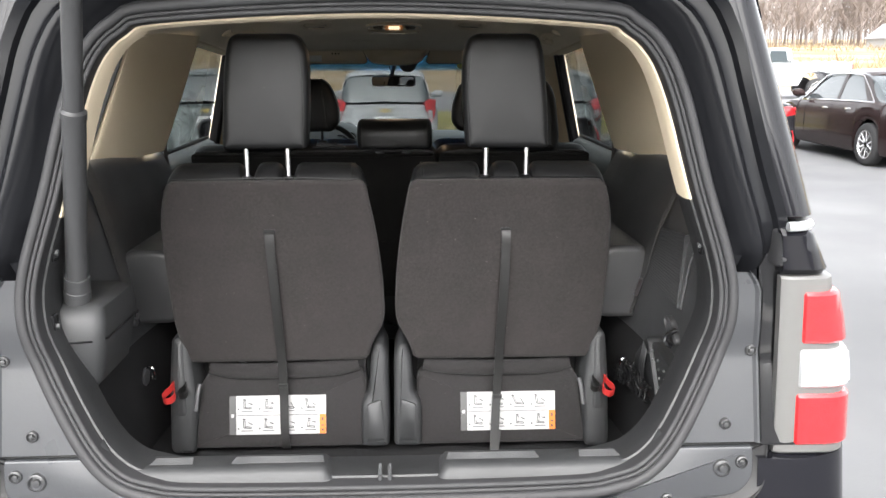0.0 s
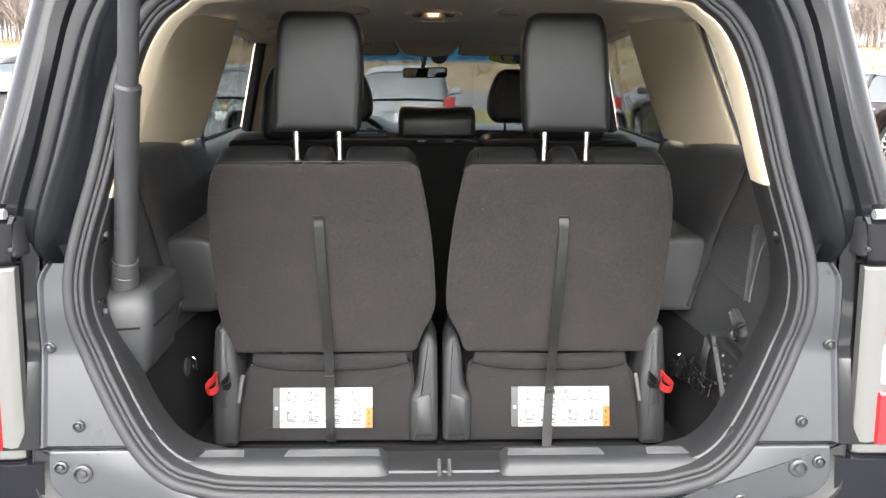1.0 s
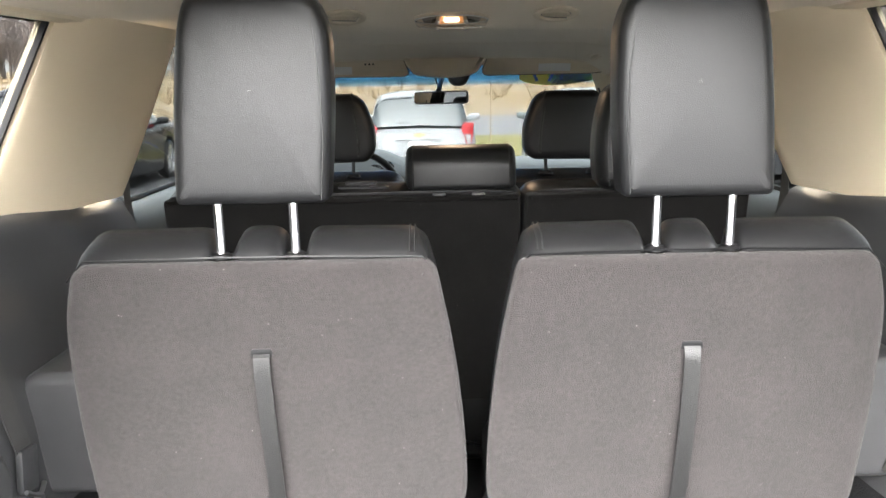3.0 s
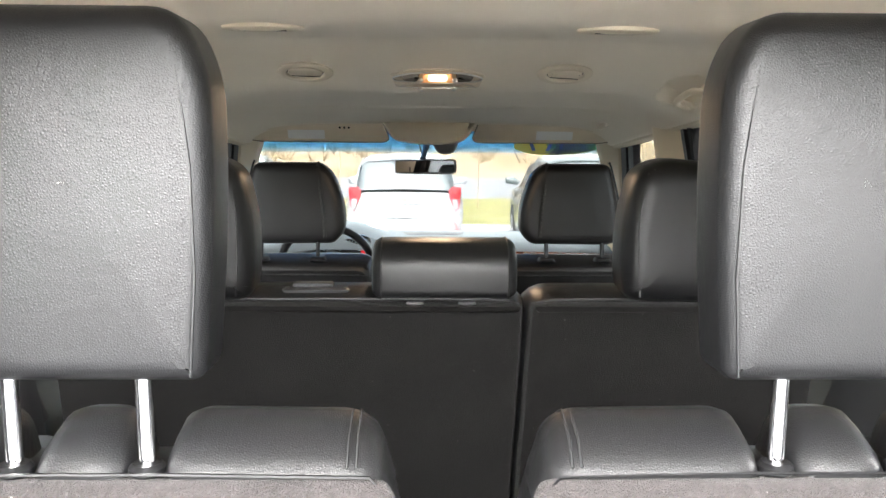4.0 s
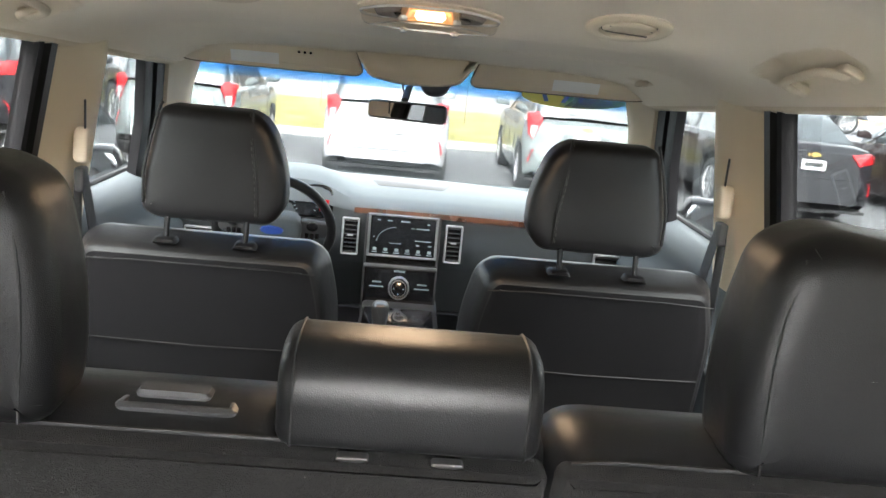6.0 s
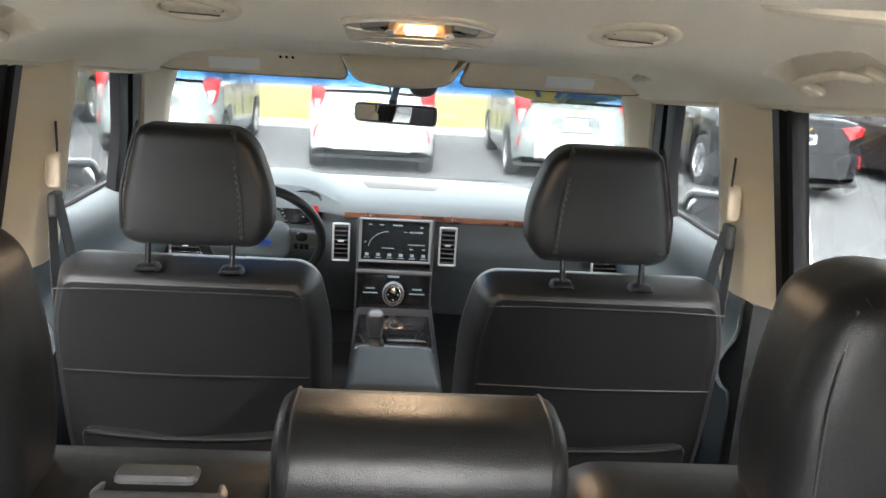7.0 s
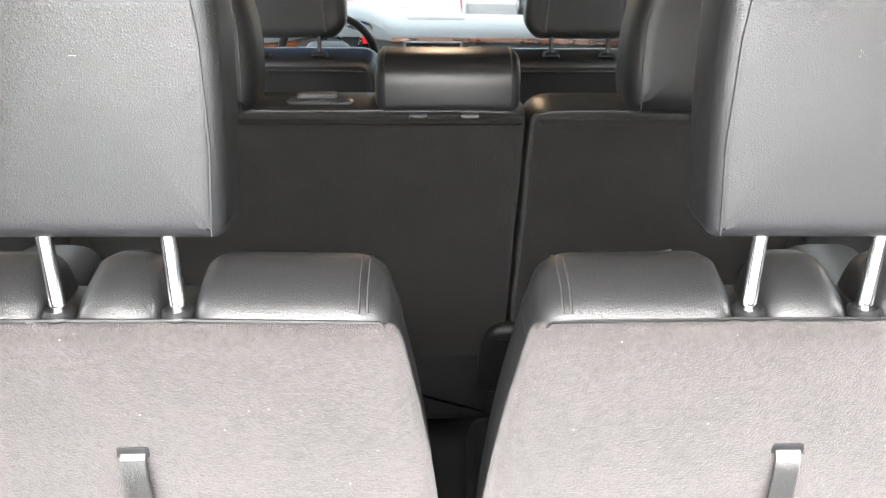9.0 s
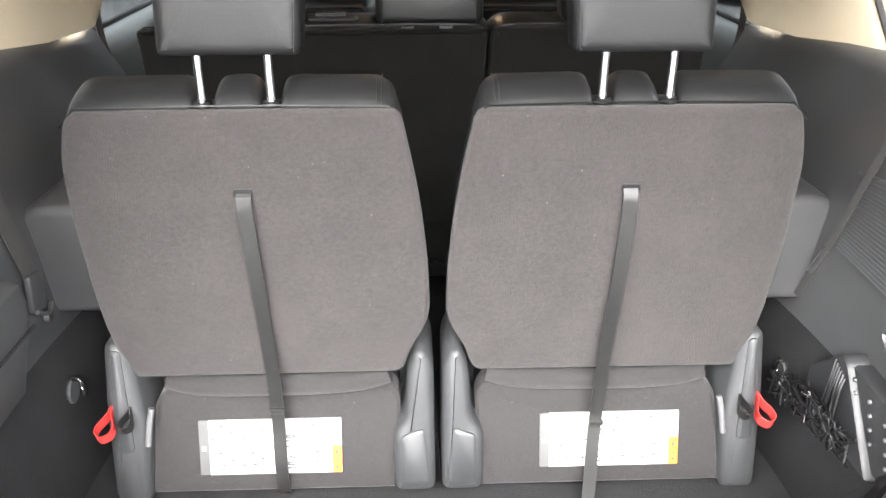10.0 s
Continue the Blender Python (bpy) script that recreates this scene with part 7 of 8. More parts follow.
slab(bm, round_poly([(1.925, 0.846), (1.74, 0.836), (1.760, 0.760), (1.81, 0.705)], [0.01, 0.02, 0.02, 0.02]), [(0.004, 0), (0, 0.005), (0, 0.06)], Matrix.Translation((0.656, 0, 0)) @ SIDE)
part("eyelet_panel", bm, LINING, pk)
bm = B()
wing = [Vector((0.700, 1.690, 0.880)), Vector((0.668, 1.715, 0.850)), Vector((0.654, 1.750, 0.775)), Vector((0.648, 1.790, 0.690)), Vector((0.646, 1.830, 0.610))]
rows = [[p + Vector((0.05, -0.02, 0)), p + Vector((0.004, -0.012, 0)), p, p + Vector((0.012, 0.022, 0)), p + Vector((0.04, 0.03, 0))] for p in smooth_loop(wing, 16, False)]
sheet(bm, rows, 0.004, (1, 0, 0))
part("pocket_wing", bm, MATTE_BLACK, pk)
rnd = random.Random(11)
bm = B()
for k in range(52):
    f = rnd.random()
    c = Vector((0.628, 2.085 - 0.26 * f, 0.700 + 0.036 * f + 0.02 * math.sin(3 * f)))
    pts = [c + Vector((rnd.uniform(-0.020, 0.012), rnd.uniform(-0.042, 0.042), rnd.uniform(-0.026, 0.026))) for _ in range(6)]
    tube(bm, smooth_loop(pts, 22, False), 0.0017, 5)
for k in range(6):
    y = 1.955 - 0.007 * k
    tube(bm, smooth_loop([(0.646, y, 0.835 - 0.003 * k), (0.638, y - 0.006, 0.80), (0.632, y - 0.004 + rnd.uniform(-0.012, 0.012), 0.74)], 10, False), 0.0024, 5)
tagged(part("cord", bm, MATTE_BLACK, pk, "tangled black elastic cord"), kind="stuff")
for j in range(3):
    for k in range(4):
        bm = B()
        disc(bm, 0.0036, 0.004, Matrix.Translation((0.655, 1.905 - 0.050 * j - 0.008 * k, 0.828 - 0.020 * k - 0.008 * j)) @ Matrix.Rotation(radians(90), 4, "Z"), 10)
        part("eyelet", bm, STEEL, pk)
hk = thing("bag_hook", (0.69, 1.82, 0.88), "black folding bag hook in an oval recess of the side trim", "bag hook")
bm = B()
ov = [Vector((1.86 + 0.045 * math.cos(a) + 0.008 * math.sin(a), 0.895 + 0.022 * math.sin(a) + 0.014 * math.cos(a))) for a in (2 * math.pi * k / 28 for k in range(28))]
slab(bm, ov, [(0, 0.012), (0, -0.004), (0.006, -0.008), (0.010, 0.0), (0.012, 0.004)], Matrix(((0, 1, 0, 0.684), (1, 0, 0, 0), (0, 0, 1, 0), (0, 0, 0, 1))))
part("recess", bm, PLASTIC, hk)
bm = B()
tube(bm, smooth_loop([(0.684, 1.83, 0.905), (0.664, 1.825, 0.895), (0.659, 1.82, 0.878), (0.672, 1.815, 0.870)], 14, False), 0.006, 8)
part("hook", bm, GLOSS_BLACK, hk)
# latch studs on the lining of the opening
for s in (-1, 1):
    for z, y in ((1.150, 1.668),) + (((0.995, 1.66),) if s < 0 else ()):
        x = max(p.x for p in GATE if abs(p.y - z) < 0.02) - 0.050
        cl = thing("trim_clip", (s * x, y, z), "black plastic latch stud in the side lining", "clip", "trim clips")
        bm = B()
        slab(bm, round_poly([(y - 0.014, z - 0.022), (y + 0.014, z - 0.022), (y + 0.014, z + 0.022), (y - 0.014, z + 0.022)], 0.006), [(0, 0.01), (0, -0.003), (0.004, -0.004), (0.005, 0.004)], Matrix(((0, s, 0, s * x), (1, 0, 0, 0), (0, 0, 1, 0), (0, 0, 0, 1))))
        part("body", bm, GLOSS_BLACK, cl)
        bm = B()
        disc(bm, 0.006, 0.010, Matrix.Translation((s * (x - 0.001), y - 0.002, z - 0.004)) @ Matrix.Rotation(radians(90 * s), 4, "Z"), 14)
        part("stud", bm, PLASTIC_GREY, cl)
# row of small dimples on the left lower carpet wall
for k in range(5):
    bm = B()
    disc(bm, 0.0035, 0.002, Matrix.Translation((-0.648, 1.935 + 0.001 * k, 0.535 + 0.017 * k)) @ Matrix.Rotation(radians(-90), 4, "Z"), 10)
    tagged(part("rivet", bm, STEEL), "tiny steel rivet on the side carpet", "rivet", "side rivets")


# ---- outside: the car park ----
ASPHALT = material("asphalt", (0.105, 0.107, 0.111), 0.85, vary=0.25, scale=0.8, bump=0.6, fine=90, second=(0.135, 0.137, 0.141), mix_scale=0.35, spec=0.3)
GRASS = material("winter_grass", (0.19, 0.18, 0.06), 0.95, vary=0.35, scale=3, second=(0.29, 0.25, 0.14), mix_scale=1.4, bump=0.8, fine=25, spec=0.1)
FIELD = material("dry_field", (0.25, 0.185, 0.105), 0.95, vary=0.25, scale=0.2, second=(0.36, 0.30, 0.23), mix_scale=0.06, spec=0.1)
ROAD = material("far_road", (0.20, 0.20, 0.21), 0.9, vary=0.15, scale=0.5, spec=0.2)
KERB = material("concrete_kerb", (0.42, 0.41, 0.38), 0.9, vary=0.25, scale=6, bump=0.4, fine=60)


DROP = -0.12


def lot_z(y):
    """The car park falls gently away from where the vehicle stands."""
    return DROP * min(1.0, max(0.0, (y - 6.0) / 6.0))


def ground_z(x, y):
    if y < 17.6:
        return lot_z(y)
    rise = max(0.0, y - 44.0)
    return DROP + 0.11 + 0.030 * rise * (1 - math.exp(-rise / 60.0)) if y < 400 else DROP + 0.11 + 0.030 * 356


bm = B()
ys = [-400, -100, -30, -10, 0, 5, 6, 7, 8, 9, 10, 11, 12, 13, 15, 17.45]
rows = [[Vector((x, y, lot_z(y))) for x in (-600, -100, -30, -10, 0, 10, 30, 100, 600)] for y in ys]
a = [[bm.verts.new(p) for p in row] for row in rows]
for i in range(len(a) - 1):
    for j in range(len(a[0]) - 1):
        bm.faces.new((a[i][j], a[i][j + 1], a[i + 1][j + 1], a[i + 1][j]))
ground = structure("ground", bm, ASPHALT, "grey asphalt car park with pale wear", "asphalt")
bm = B()
xs = [-600, -60, -30] + [-15 + 0.75 * k for k in range(41)] + [30, 60, 600]
rows = [[Vector((x, y, DROP + 0.11 + 0.02 * math.sin(1.7 * x) * math.sin(1.1 * y))) for x in xs] for y in (17.66, 18.5, 20, 22, 24, 26.0)]
a = [[bm.verts.new(p) for p in row] for row in rows]
for i in range(len(a) - 1):
    for j in range(len(a[0]) - 1):
        bm.faces.new((a[i][j], a[i][j + 1], a[i + 1][j + 1], a[i + 1][j]))
structure("ground_verge", bm, GRASS, "patchy yellow-green winter grass verge", "grass")
bm = B()
rows = [[Vector((x, y, DROP + 0.105)) for x in (-600, -60, 0, 60, 600)] for y in (26.0, 34, 42.0)]
a = [[bm.verts.new(p) for p in row] for row in rows]
for i in range(len(a) - 1):
    for j in range(len(a[0]) - 1):
        bm.faces.new((a[i][j], a[i][j + 1], a[i + 1][j + 1], a[i + 1][j]))
structure("road", bm, ROAD, "pale grey road beyond the verge", "road")
bm = B()
xs = [-600 + 30 * k for k in range(41)]
rows = [[Vector((x, y, ground_z(x, y) + 0.3 * noise.noise(Vector((x * 0.02, y * 0.02, 0))) * min(1, (y - 42) / 40))) for x in xs] for y in (42.0, 48, 55, 65, 80, 100, 125, 150, 180, 220, 280, 360, 450)]
a = [[bm.verts.new(p) for p in row] for row in rows]
for i in range(len(a) - 1):
    for j in range(len(a[0]) - 1):
        bm.faces.new((a[i][j], a[i][j + 1], a[i + 1][j + 1], a[i + 1][j]))
structure("ground_field", bm, FIELD, "dry tan winter field rising to the woods", "field")
bm = B()
rows = []
for i in range(-40, 41):
    x = 1.5 * i
    rows.append([Vector((x, y, DROP + z)) for y, z in ((17.45, -0.02), (17.45, 0.10), (17.475, 0.125), (17.64, 0.125), (17.66, 0.10))])
sheet(bm, rows, 0.01, (0, 0.3, -0.9))
structure("kerb", bm, KERB, "concrete kerb along the grass verge", "kerb")


def car_paint(name, rgb, metal=0.0):
    return material(name, rgb, 0.16, metal=metal, spec=0.35 if max(rgb) > 0.1 else 0.22, vary=0.05, scale=2)


WHITE_PAINT = car_paint("white_car_paint", (0.31, 0.32, 0.33))
SILVER_PAINT = car_paint("silver_car_paint", (0.15, 0.17, 0.17), 0.2)
DARK_PAINT = car_paint("dark_car_paint", (0.012, 0.012, 0.014))
BROWN_PAINT = car_paint("dark_brown_car_paint", (0.020, 0.012, 0.012))
CAR_GLASS = material("car_glass", (0.045, 0.055, 0.060), 0.04, coat=0.5, vary=0.1)
PLATE = material("plate_white", (0.70, 0.70, 0.70), 0.5, vary=0.05)
GOLD = material("gold_badge", (0.60, 0.45, 0.15), 0.3, metal=0.8)

SHAPES = {
    # length, width, height, wheelbase, rear overhang, wheel radius, then side profile tables along the length from the tail (fraction)
    "hatch": dict(L=3.64, W=1.60, H=1.48, wb=2.39, ro=0.56, r=0.29, belt=[(0, 0.98), (0.15, 0.99), (0.6, 0.95), (1, 0.90)], hood=[(0, 0.98), (0.72, 0.98), (0.80, 0.94), (0.95, 0.80), (1, 0.62)],
                  roof=[(0.035, 1.02), (0.085, 1.40), (0.16, 1.47), (0.35, 1.48), (0.52, 1.43), (0.60, 1.33), (0.76, 0.98)]),
    "sedan": dict(L=4.90, W=1.85, H=1.46, wb=2.83, ro=1.02, r=0.335, belt=[(0, 0.98), (0.2, 0.99), (0.6, 0.95), (1, 0.88)], hood=[(0, 0.97), (0.06, 1.03), (0.16, 1.03), (0.68, 0.98), (0.76, 0.93), (0.95, 0.76), (1, 0.60)],
                  roof=[(0.14, 1.03), (0.24, 1.30), (0.33, 1.43), (0.45, 1.46), (0.55, 1.43), (0.61, 1.34), (0.74, 0.96)]),
    "crossover": dict(L=4.55, W=1.82, H=1.66, wb=2.70, ro=0.90, r=0.345, belt=[(0, 1.08), (0.2, 1.09), (0.6, 1.05), (1, 0.98)], hood=[(0, 1.08), (0.70, 1.06), (0.80, 1.02), (0.95, 0.88), (1, 0.68)],
                      roof=[(0.03, 1.10), (0.09, 1.54), (0.16, 1.64), (0.35, 1.66), (0.52, 1.62), (0.60, 1.50), (0.74, 1.06)]),
}


def parked_car(kind, paint, x, y_tail, label, yaw=0.0, plate=True, badge=True, name="parked_car"):
    """A parked car whose tail faces -y at y_tail; its nose points to +y."""
    S = SHAPES[kind]
    L, W, r = S["L"], S["W"], S["r"]
    car = thing(name, (0, 0, 0), label, "car", "parked cars")
    rear, front = S["ro"], S["ro"] + S["wb"]
    half = W / 2

    def width(f):
        return half * (1 - 0.36 * max(0, 1 - f / 0.085) ** 2.2 - 0.20 * max(0, (f - 0.88) / 0.12) ** 2)

    def tail_y(x, z):
        """Depth of the rounded tail, with its bumper standing proud below."""
        u = max(0.0, min(0.36, 1 - abs(x) / half)) / 0.36
        f = 0.085 * (1 - u ** (1 / 2.2))
        return f * L + (0.10 * max(0.0, z - 0.55) + bumper(z)) * max(0.0, 1 - f / 0.1)

    def bumper(z):
        return -0.045 * max(0.0, min(1.0, (0.66 - z) / 0.06))

    st = sorted(set([L * k / 40 for k in range(41)] + [L * 0.085 * (k / 9) ** 1.8 for k in range(10)] + [c + (r + 0.05) * math.sin(a) for c in (rear, front) for a in [math.pi * (j / 14 - 0.5) for j in range(15)]]))
    bm = B()
    rings = []
    for q in st:
        f = q / L
        low = 0.20 + 0.17 * max(0, 1 - f / 0.09) + 0.04 * max(0, (f - 0.94) / 0.06)
        for c in (rear, front):
            if abs(q - c) < r + 0.05:
                low = max(low, r + math.sqrt(max(0.0, (r + 0.05) ** 2 - (q - c) ** 2)))
        w = width(f)
        belt = lerp_table(S["belt"], f)
        top = max(lerp_table(S["hood"], f), belt) if f < 0.7 else lerp_table(S["hood"], f)
        belt = min(belt, top)
        bulge = [(0.945, low), (0.980, low + (belt - low) * 0.10), (1.0, low + (belt - low) * 0.36), (0.996, low + (belt - low) * 0.46), (0.992, low + (belt - low) * 0.56), (0.995, low + (belt - low) * 0.72), (0.96, low + (belt - low) * 0.92), (0.90, belt), (0.70, belt + (top - belt) * 0.8 + 0.006), (0.35, top + 0.010), (0.0, top + 0.014)]
        tail = 0.05 * max(0.0, 1 - f / 0.03)
        ring = [Vector((w * a, q + (0.10 * max(0.0, (z - 0.55)) + bumper(z)) * max(0, 1 - f / 0.1), z - tail)) for a, z in bulge]
        rings.append(ring + [Vector((-p.x, p.y, p.z)) for p in reversed(ring[:-1])])
    loft(bm, rings, False, False)
    for ring in (rings[0], rings[-1]):
        bm.faces.new([bm.verts.new(p) for p in ring])
    part("body", bm, paint, car, "", 30)
    bm = B()
    rows = [[Vector((dx * half * 0.9, q, 0.22)) for dx in (-1, 0, 1)] for q in (0.15, L * 0.5, L - 0.15)]
    sheet(bm, rows, 0.04, (0, 0, -1))
    part("underbody", bm, TYRE, car)
    # greenhouse
    bm = B()
    roof = S["roof"]
    gl = []
    f0, f1 = roof[0][0], roof[-1][0]
    for k in range(27):
        f = f0 + (f1 - f0) * k / 26
        z = max(lerp_table(roof, f), 0)
        belt = min(max(lerp_table(S["belt"], f), 0) - 0.01, z)
        w = width(f) * 0.90
        h = max(0.0, z - belt)
        in1 = w - 0.30 * h - 0.02
        ring = [Vector((w, f * L, belt)), Vector((w - 0.10 * h, f * L, belt + 0.35 * h)), Vector((w - 0.20 * h, f * L, belt + 0.70 * h)), Vector((in1, f * L, belt + 0.95 * h)), Vector((in1 * 0.85, f * L, z)), Vector((0, f * L, z + 0.02))]
        gl.append(ring + [Vector((-p.x, p.y, p.z)) for p in reversed(ring[:-1])])
    loft(bm, gl, False, False)
    part("glass", bm, CAR_GLASS, car, "dark tinted car glass", 30)
    # roof skin and pillars over the glass
    bm = B()
    a, b = (0.085, 0.56) if kind != "sedan" else (0.30, 0.56)
    rows = []
    for k in range(15):
        f = a + (b - a) * k / 14
        z = lerp_table(roof, f)
        belt = lerp_table(S["belt"], f)
        w = width(f) * 0.90 - 0.30 * (z - belt) - 0.008
        rows.append([Vector((w * u, f * L, z + 0.012 + 0.022 * (1 - abs(u) ** 2) - 0.05 * abs(u) ** 8)) for u in [j / 8 for j in range(-8, 9)]])
    sheet(bm, rows, 0.012, (0, 0, -1))
    part("roof", bm, paint, car)
    for sgn in (-1, 1):
        def on_side(f, t):
            z = lerp_table(roof, f)
            belt = lerp_table(S["belt"], f) - 0.01
            w = width(f) * 0.90
            h = z - belt
            return Vector((sgn * (w - 0.29 * t * h + 0.006), f * L, belt + t * h))

        spans = {"hatch": ((0.075, 0.045, 0.16, 0.20), (0.36, 0.36, 0.39, 0.39), (0.555, 0.70, 0.575, 0.745)), "sedan": ((0.27, 0.16, 0.33, 0.24), (0.42, 0.43, 0.44, 0.45), (0.56, 0.69, 0.58, 0.725)),
                 "crossover": ((0.075, 0.04, 0.15, 0.14), (0.36, 0.36, 0.385, 0.385), (0.555, 0.69, 0.575, 0.73))}[kind]
        for t0, b0, t1, b1 in spans:
            bm = B()
            rows = [[on_side(b0 + (t0 - b0) * k / 6, 0.97 * k / 6), on_side(b1 + (t1 - b1) * k / 6, 0.97 * k / 6)] for k in range(7)]
            sheet(bm, rows, 0.012, (-sgn, 0, 0))
            part("pillar", bm, paint, car)
        if kind == "sedan":
            bm = B()
            line = [on_side(0.20 + 0.50 * k / 12, 0.03) for k in range(13)] + [on_side(0.68 - 0.36 * k / 10, 0.30 + 0.62 * min(1, k / 3)) for k in range(1, 11)] + [on_side(0.25, 0.55)]
            tube(bm, [p + Vector((sgn * 0.006, 0, 0)) for p in line + line[:1]], 0.011, 6)
            part("window_trim", bm, CHROME, car, "chrome line round the side windows")
        # door gaps and handles
        for fd in ((0.30, 0.46, 0.66) if kind != "sedan" else (0.28, 0.45, 0.64)):
            bm = B()
            belt = lerp_table(S["belt"], fd)
            tube(bm, [(sgn * (width(fd) * z2 + 0.001), fd * L, z) for z2, z in ((0.985, 0.32), (1.0, 0.50), (0.995, 0.72), (0.965, belt - 0.04), (0.90, belt))], 0.004, 5)
            part("door_gap", bm, GLOSS_BLACK, car)
        for fd in (0.335, 0.49):
            bm = B()
            box(bm, (0.025, 0.17, 0.028), (sgn * width(fd) * 0.99, fd * L, lerp_table(S["belt"], fd) - 0.12), 0.010, 2)
            part("door_handle", bm, paint if kind == "hatch" else CHROME, car)
        bm = B()
        slab(bm, round_poly([Vector((sgn * xx, z)) for xx, z in ((half * 0.93, 0.99), (half + 0.16, 1.01), (half + 0.17, 1.11), (half + 0.02, 1.13), (half * 0.93, 1.06))], 0.03), pillow(0.03, 0.09), Matrix.Translation((0, L * 0.665, 0)))
        part("side_mirror", bm, paint, car)
        # tail lamps, bumper reflectors
        bm = B()
        if kind == "hatch":
            o = [(0.85, 0.72), (0.925, 0.78), (0.965, 1.05), (0.80, 1.075), (0.72, 1.00), (0.755, 0.93), (0.80, 0.84)]
        elif kind == "sedan":
            o = [(0.62, 0.80), (0.96, 0.82), (0.985, 0.93), (0.80, 0.965), (0.50, 0.935)]
        else:
            o = [(0.76, 0.90), (0.97, 0.92), (0.98, 1.10), (0.74, 1.06)]
        wt = half
        o = round_poly([Vector((sgn * wt * xx, z)) for xx, z in o], 0.02)
        bm2 = B()
        rings2 = []
        mid = sum(o, Vector((0, 0))) / len(o)
        for d, dep, f in ((0, 0.10, 1), (0, -0.005, 1), (0.008, -0.015, 1), (0.008, -0.016, 0.7), (0.008, -0.016, 0.4), (0.008, -0.016, 0.05)):
            rings2.append([Vector((p.x, dep + tail_y(p.x, p.y), p.y)) for p in [mid + (q - mid) * f for q in inset(o, d)]])
        loft(bm2, rings2)
        bm.free()
        lampo = part("tail_lamp", bm2, RED_LENS, car, "red tail lamp")
        if kind == "hatch":
            bm = B()
            o2 = round_poly([Vector((sgn * wt * xx, z)) for xx, z in ((0.848, 0.745), (0.895, 0.785), (0.90, 0.905), (0.790, 0.900))], 0.01)
            rings2 = [[Vector((p.x, dep + tail_y(p.x, p.y), p.y)) for p in o2] for dep in (0.0, -0.022)]
            loft(bm, rings2)
            part("lamp_window", bm, CLEAR_LENS, lampo, "clear lamp section")
        bm = B()
        tube(bm, [(sgn * wt * u, tail_y(wt * u, z) - 0.002, z) for u, z in ((0.83, 0.60), (0.865, 0.55), (0.885, 0.49), (0.895, 0.43))], 0.011, 6)
        part("reflector", bm, RED_LENS, car)
    # tailgate details
    bm = B()
    if kind == "hatch":
        for pts in ([(-0.34, 0.84), (0.34, 0.84)], [(-0.66, 0.665), (-0.3, 0.655), (0, 0.652), (0.3, 0.655), (0.66, 0.665)], [(-0.55, 0.36), (-0.42, 0.435), (-0.30, 0.455), (0.30, 0.455), (0.42, 0.435), (0.55, 0.36)]):
            tube(bm, [(px, tail_y(px, pz) - 0.001, pz) for px, pz in pts], 0.005, 5)
    else:
        for pts in ([(-0.60, 0.80), (-0.55, 0.62), (0.55, 0.62), (0.60, 0.80)], [(-0.75, 0.42), (0.75, 0.42)]):
            tube(bm, [(px, -0.002 + 0.10 * max(0, pz - 0.55), pz) for px, pz in pts], 0.005, 5)
    part("shut_line", bm, GLOSS_BLACK, car)
    if kind == "hatch":
        # dark lower valance, muffler, recessed plate panel and wiper
        bm = B()
        rows = [[Vector((px, tail_y(px, z) + 0.012 + dy, z)) for z, dy in ((0.355, 0.0), (0.32, 0.03), (0.27, 0.09))] for px in [half * 0.60 * (k / 8 - 1) for k in range(17)]]
        sheet(bm, rows, 0.012, (0, 1, 0))
        part("valance", bm, TYRE, car, "dark lower valance")
        bm = B()
        tube(bm, [(-0.30, 0.34, 0.27), (0.30, 0.34, 0.27)], 0.085, 14)
        part("muffler", bm, BRAKE, car, "dull grey muffler under the tail")
        bm = B()
        slab(bm, round_poly([Vector(p) for p in ((-0.33, 0.69), (0.33, 0.69), (0.30, 0.83), (-0.30, 0.83))], 0.02), [(0, 0.03), (0, -0.002), (0.008, -0.004), (0.014, 0.002)], Matrix.Translation((0, 0.10 * 0.2 - 0.001, 0)))
        part("plate_recess", bm, paint, car)
        bm = B()
        tube(bm, [(0.02, 0.155, 1.06), (-0.32, 0.150, 1.075)], 0.012, 6)
        part("rear_wiper", bm, TYRE, car)
    if plate:
        bm = B()
        pz = 0.76 if kind == "hatch" else 0.78
        slab(bm, round_poly([Vector(p) for p in rect(-0.155, pz - 0.060, 0.155, pz + 0.060)], 0.01), [(0, 0.02), (0, -0.008)], Matrix.Translation((0, 0.10 * max(0, pz - 0.55), 0)))
        pl = part("plate", bm, PLATE, car, "pale blank plate")
        bm = B()
        slab(bm, [Vector(p) for p in rect(-0.12, pz - 0.025, 0.12, pz + 0.030)], [(0, 0.0), (0, -0.010)], Matrix.Translation((0, 0.10 * max(0, pz - 0.55), 0)))
        part("plate_bar", bm, LABEL_GREY if kind == "sedan" else PLATE, pl)
    if badge:
        bm = B()
        bz = 0.905
        slab(bm, [Vector(p) for p in ((-0.085, bz - 0.016), (-0.03, bz - 0.016), (-0.03, bz - 0.030), (0.03, bz - 0.030), (0.03, bz - 0.016), (0.075, bz - 0.016), (0.085, bz + 0.016), (0.03, bz + 0.016), (0.03, bz + 0.030), (-0.03, bz + 0.030), (-0.03, bz + 0.016), (-0.075, bz + 0.016))],
             [(0, 0.02), (0, -0.010)], Matrix.Translation((0, 0.10 * (bz - 0.55) - 0.002, 0)))
        part("badge", bm, GOLD, car, "plain gold badge shape")
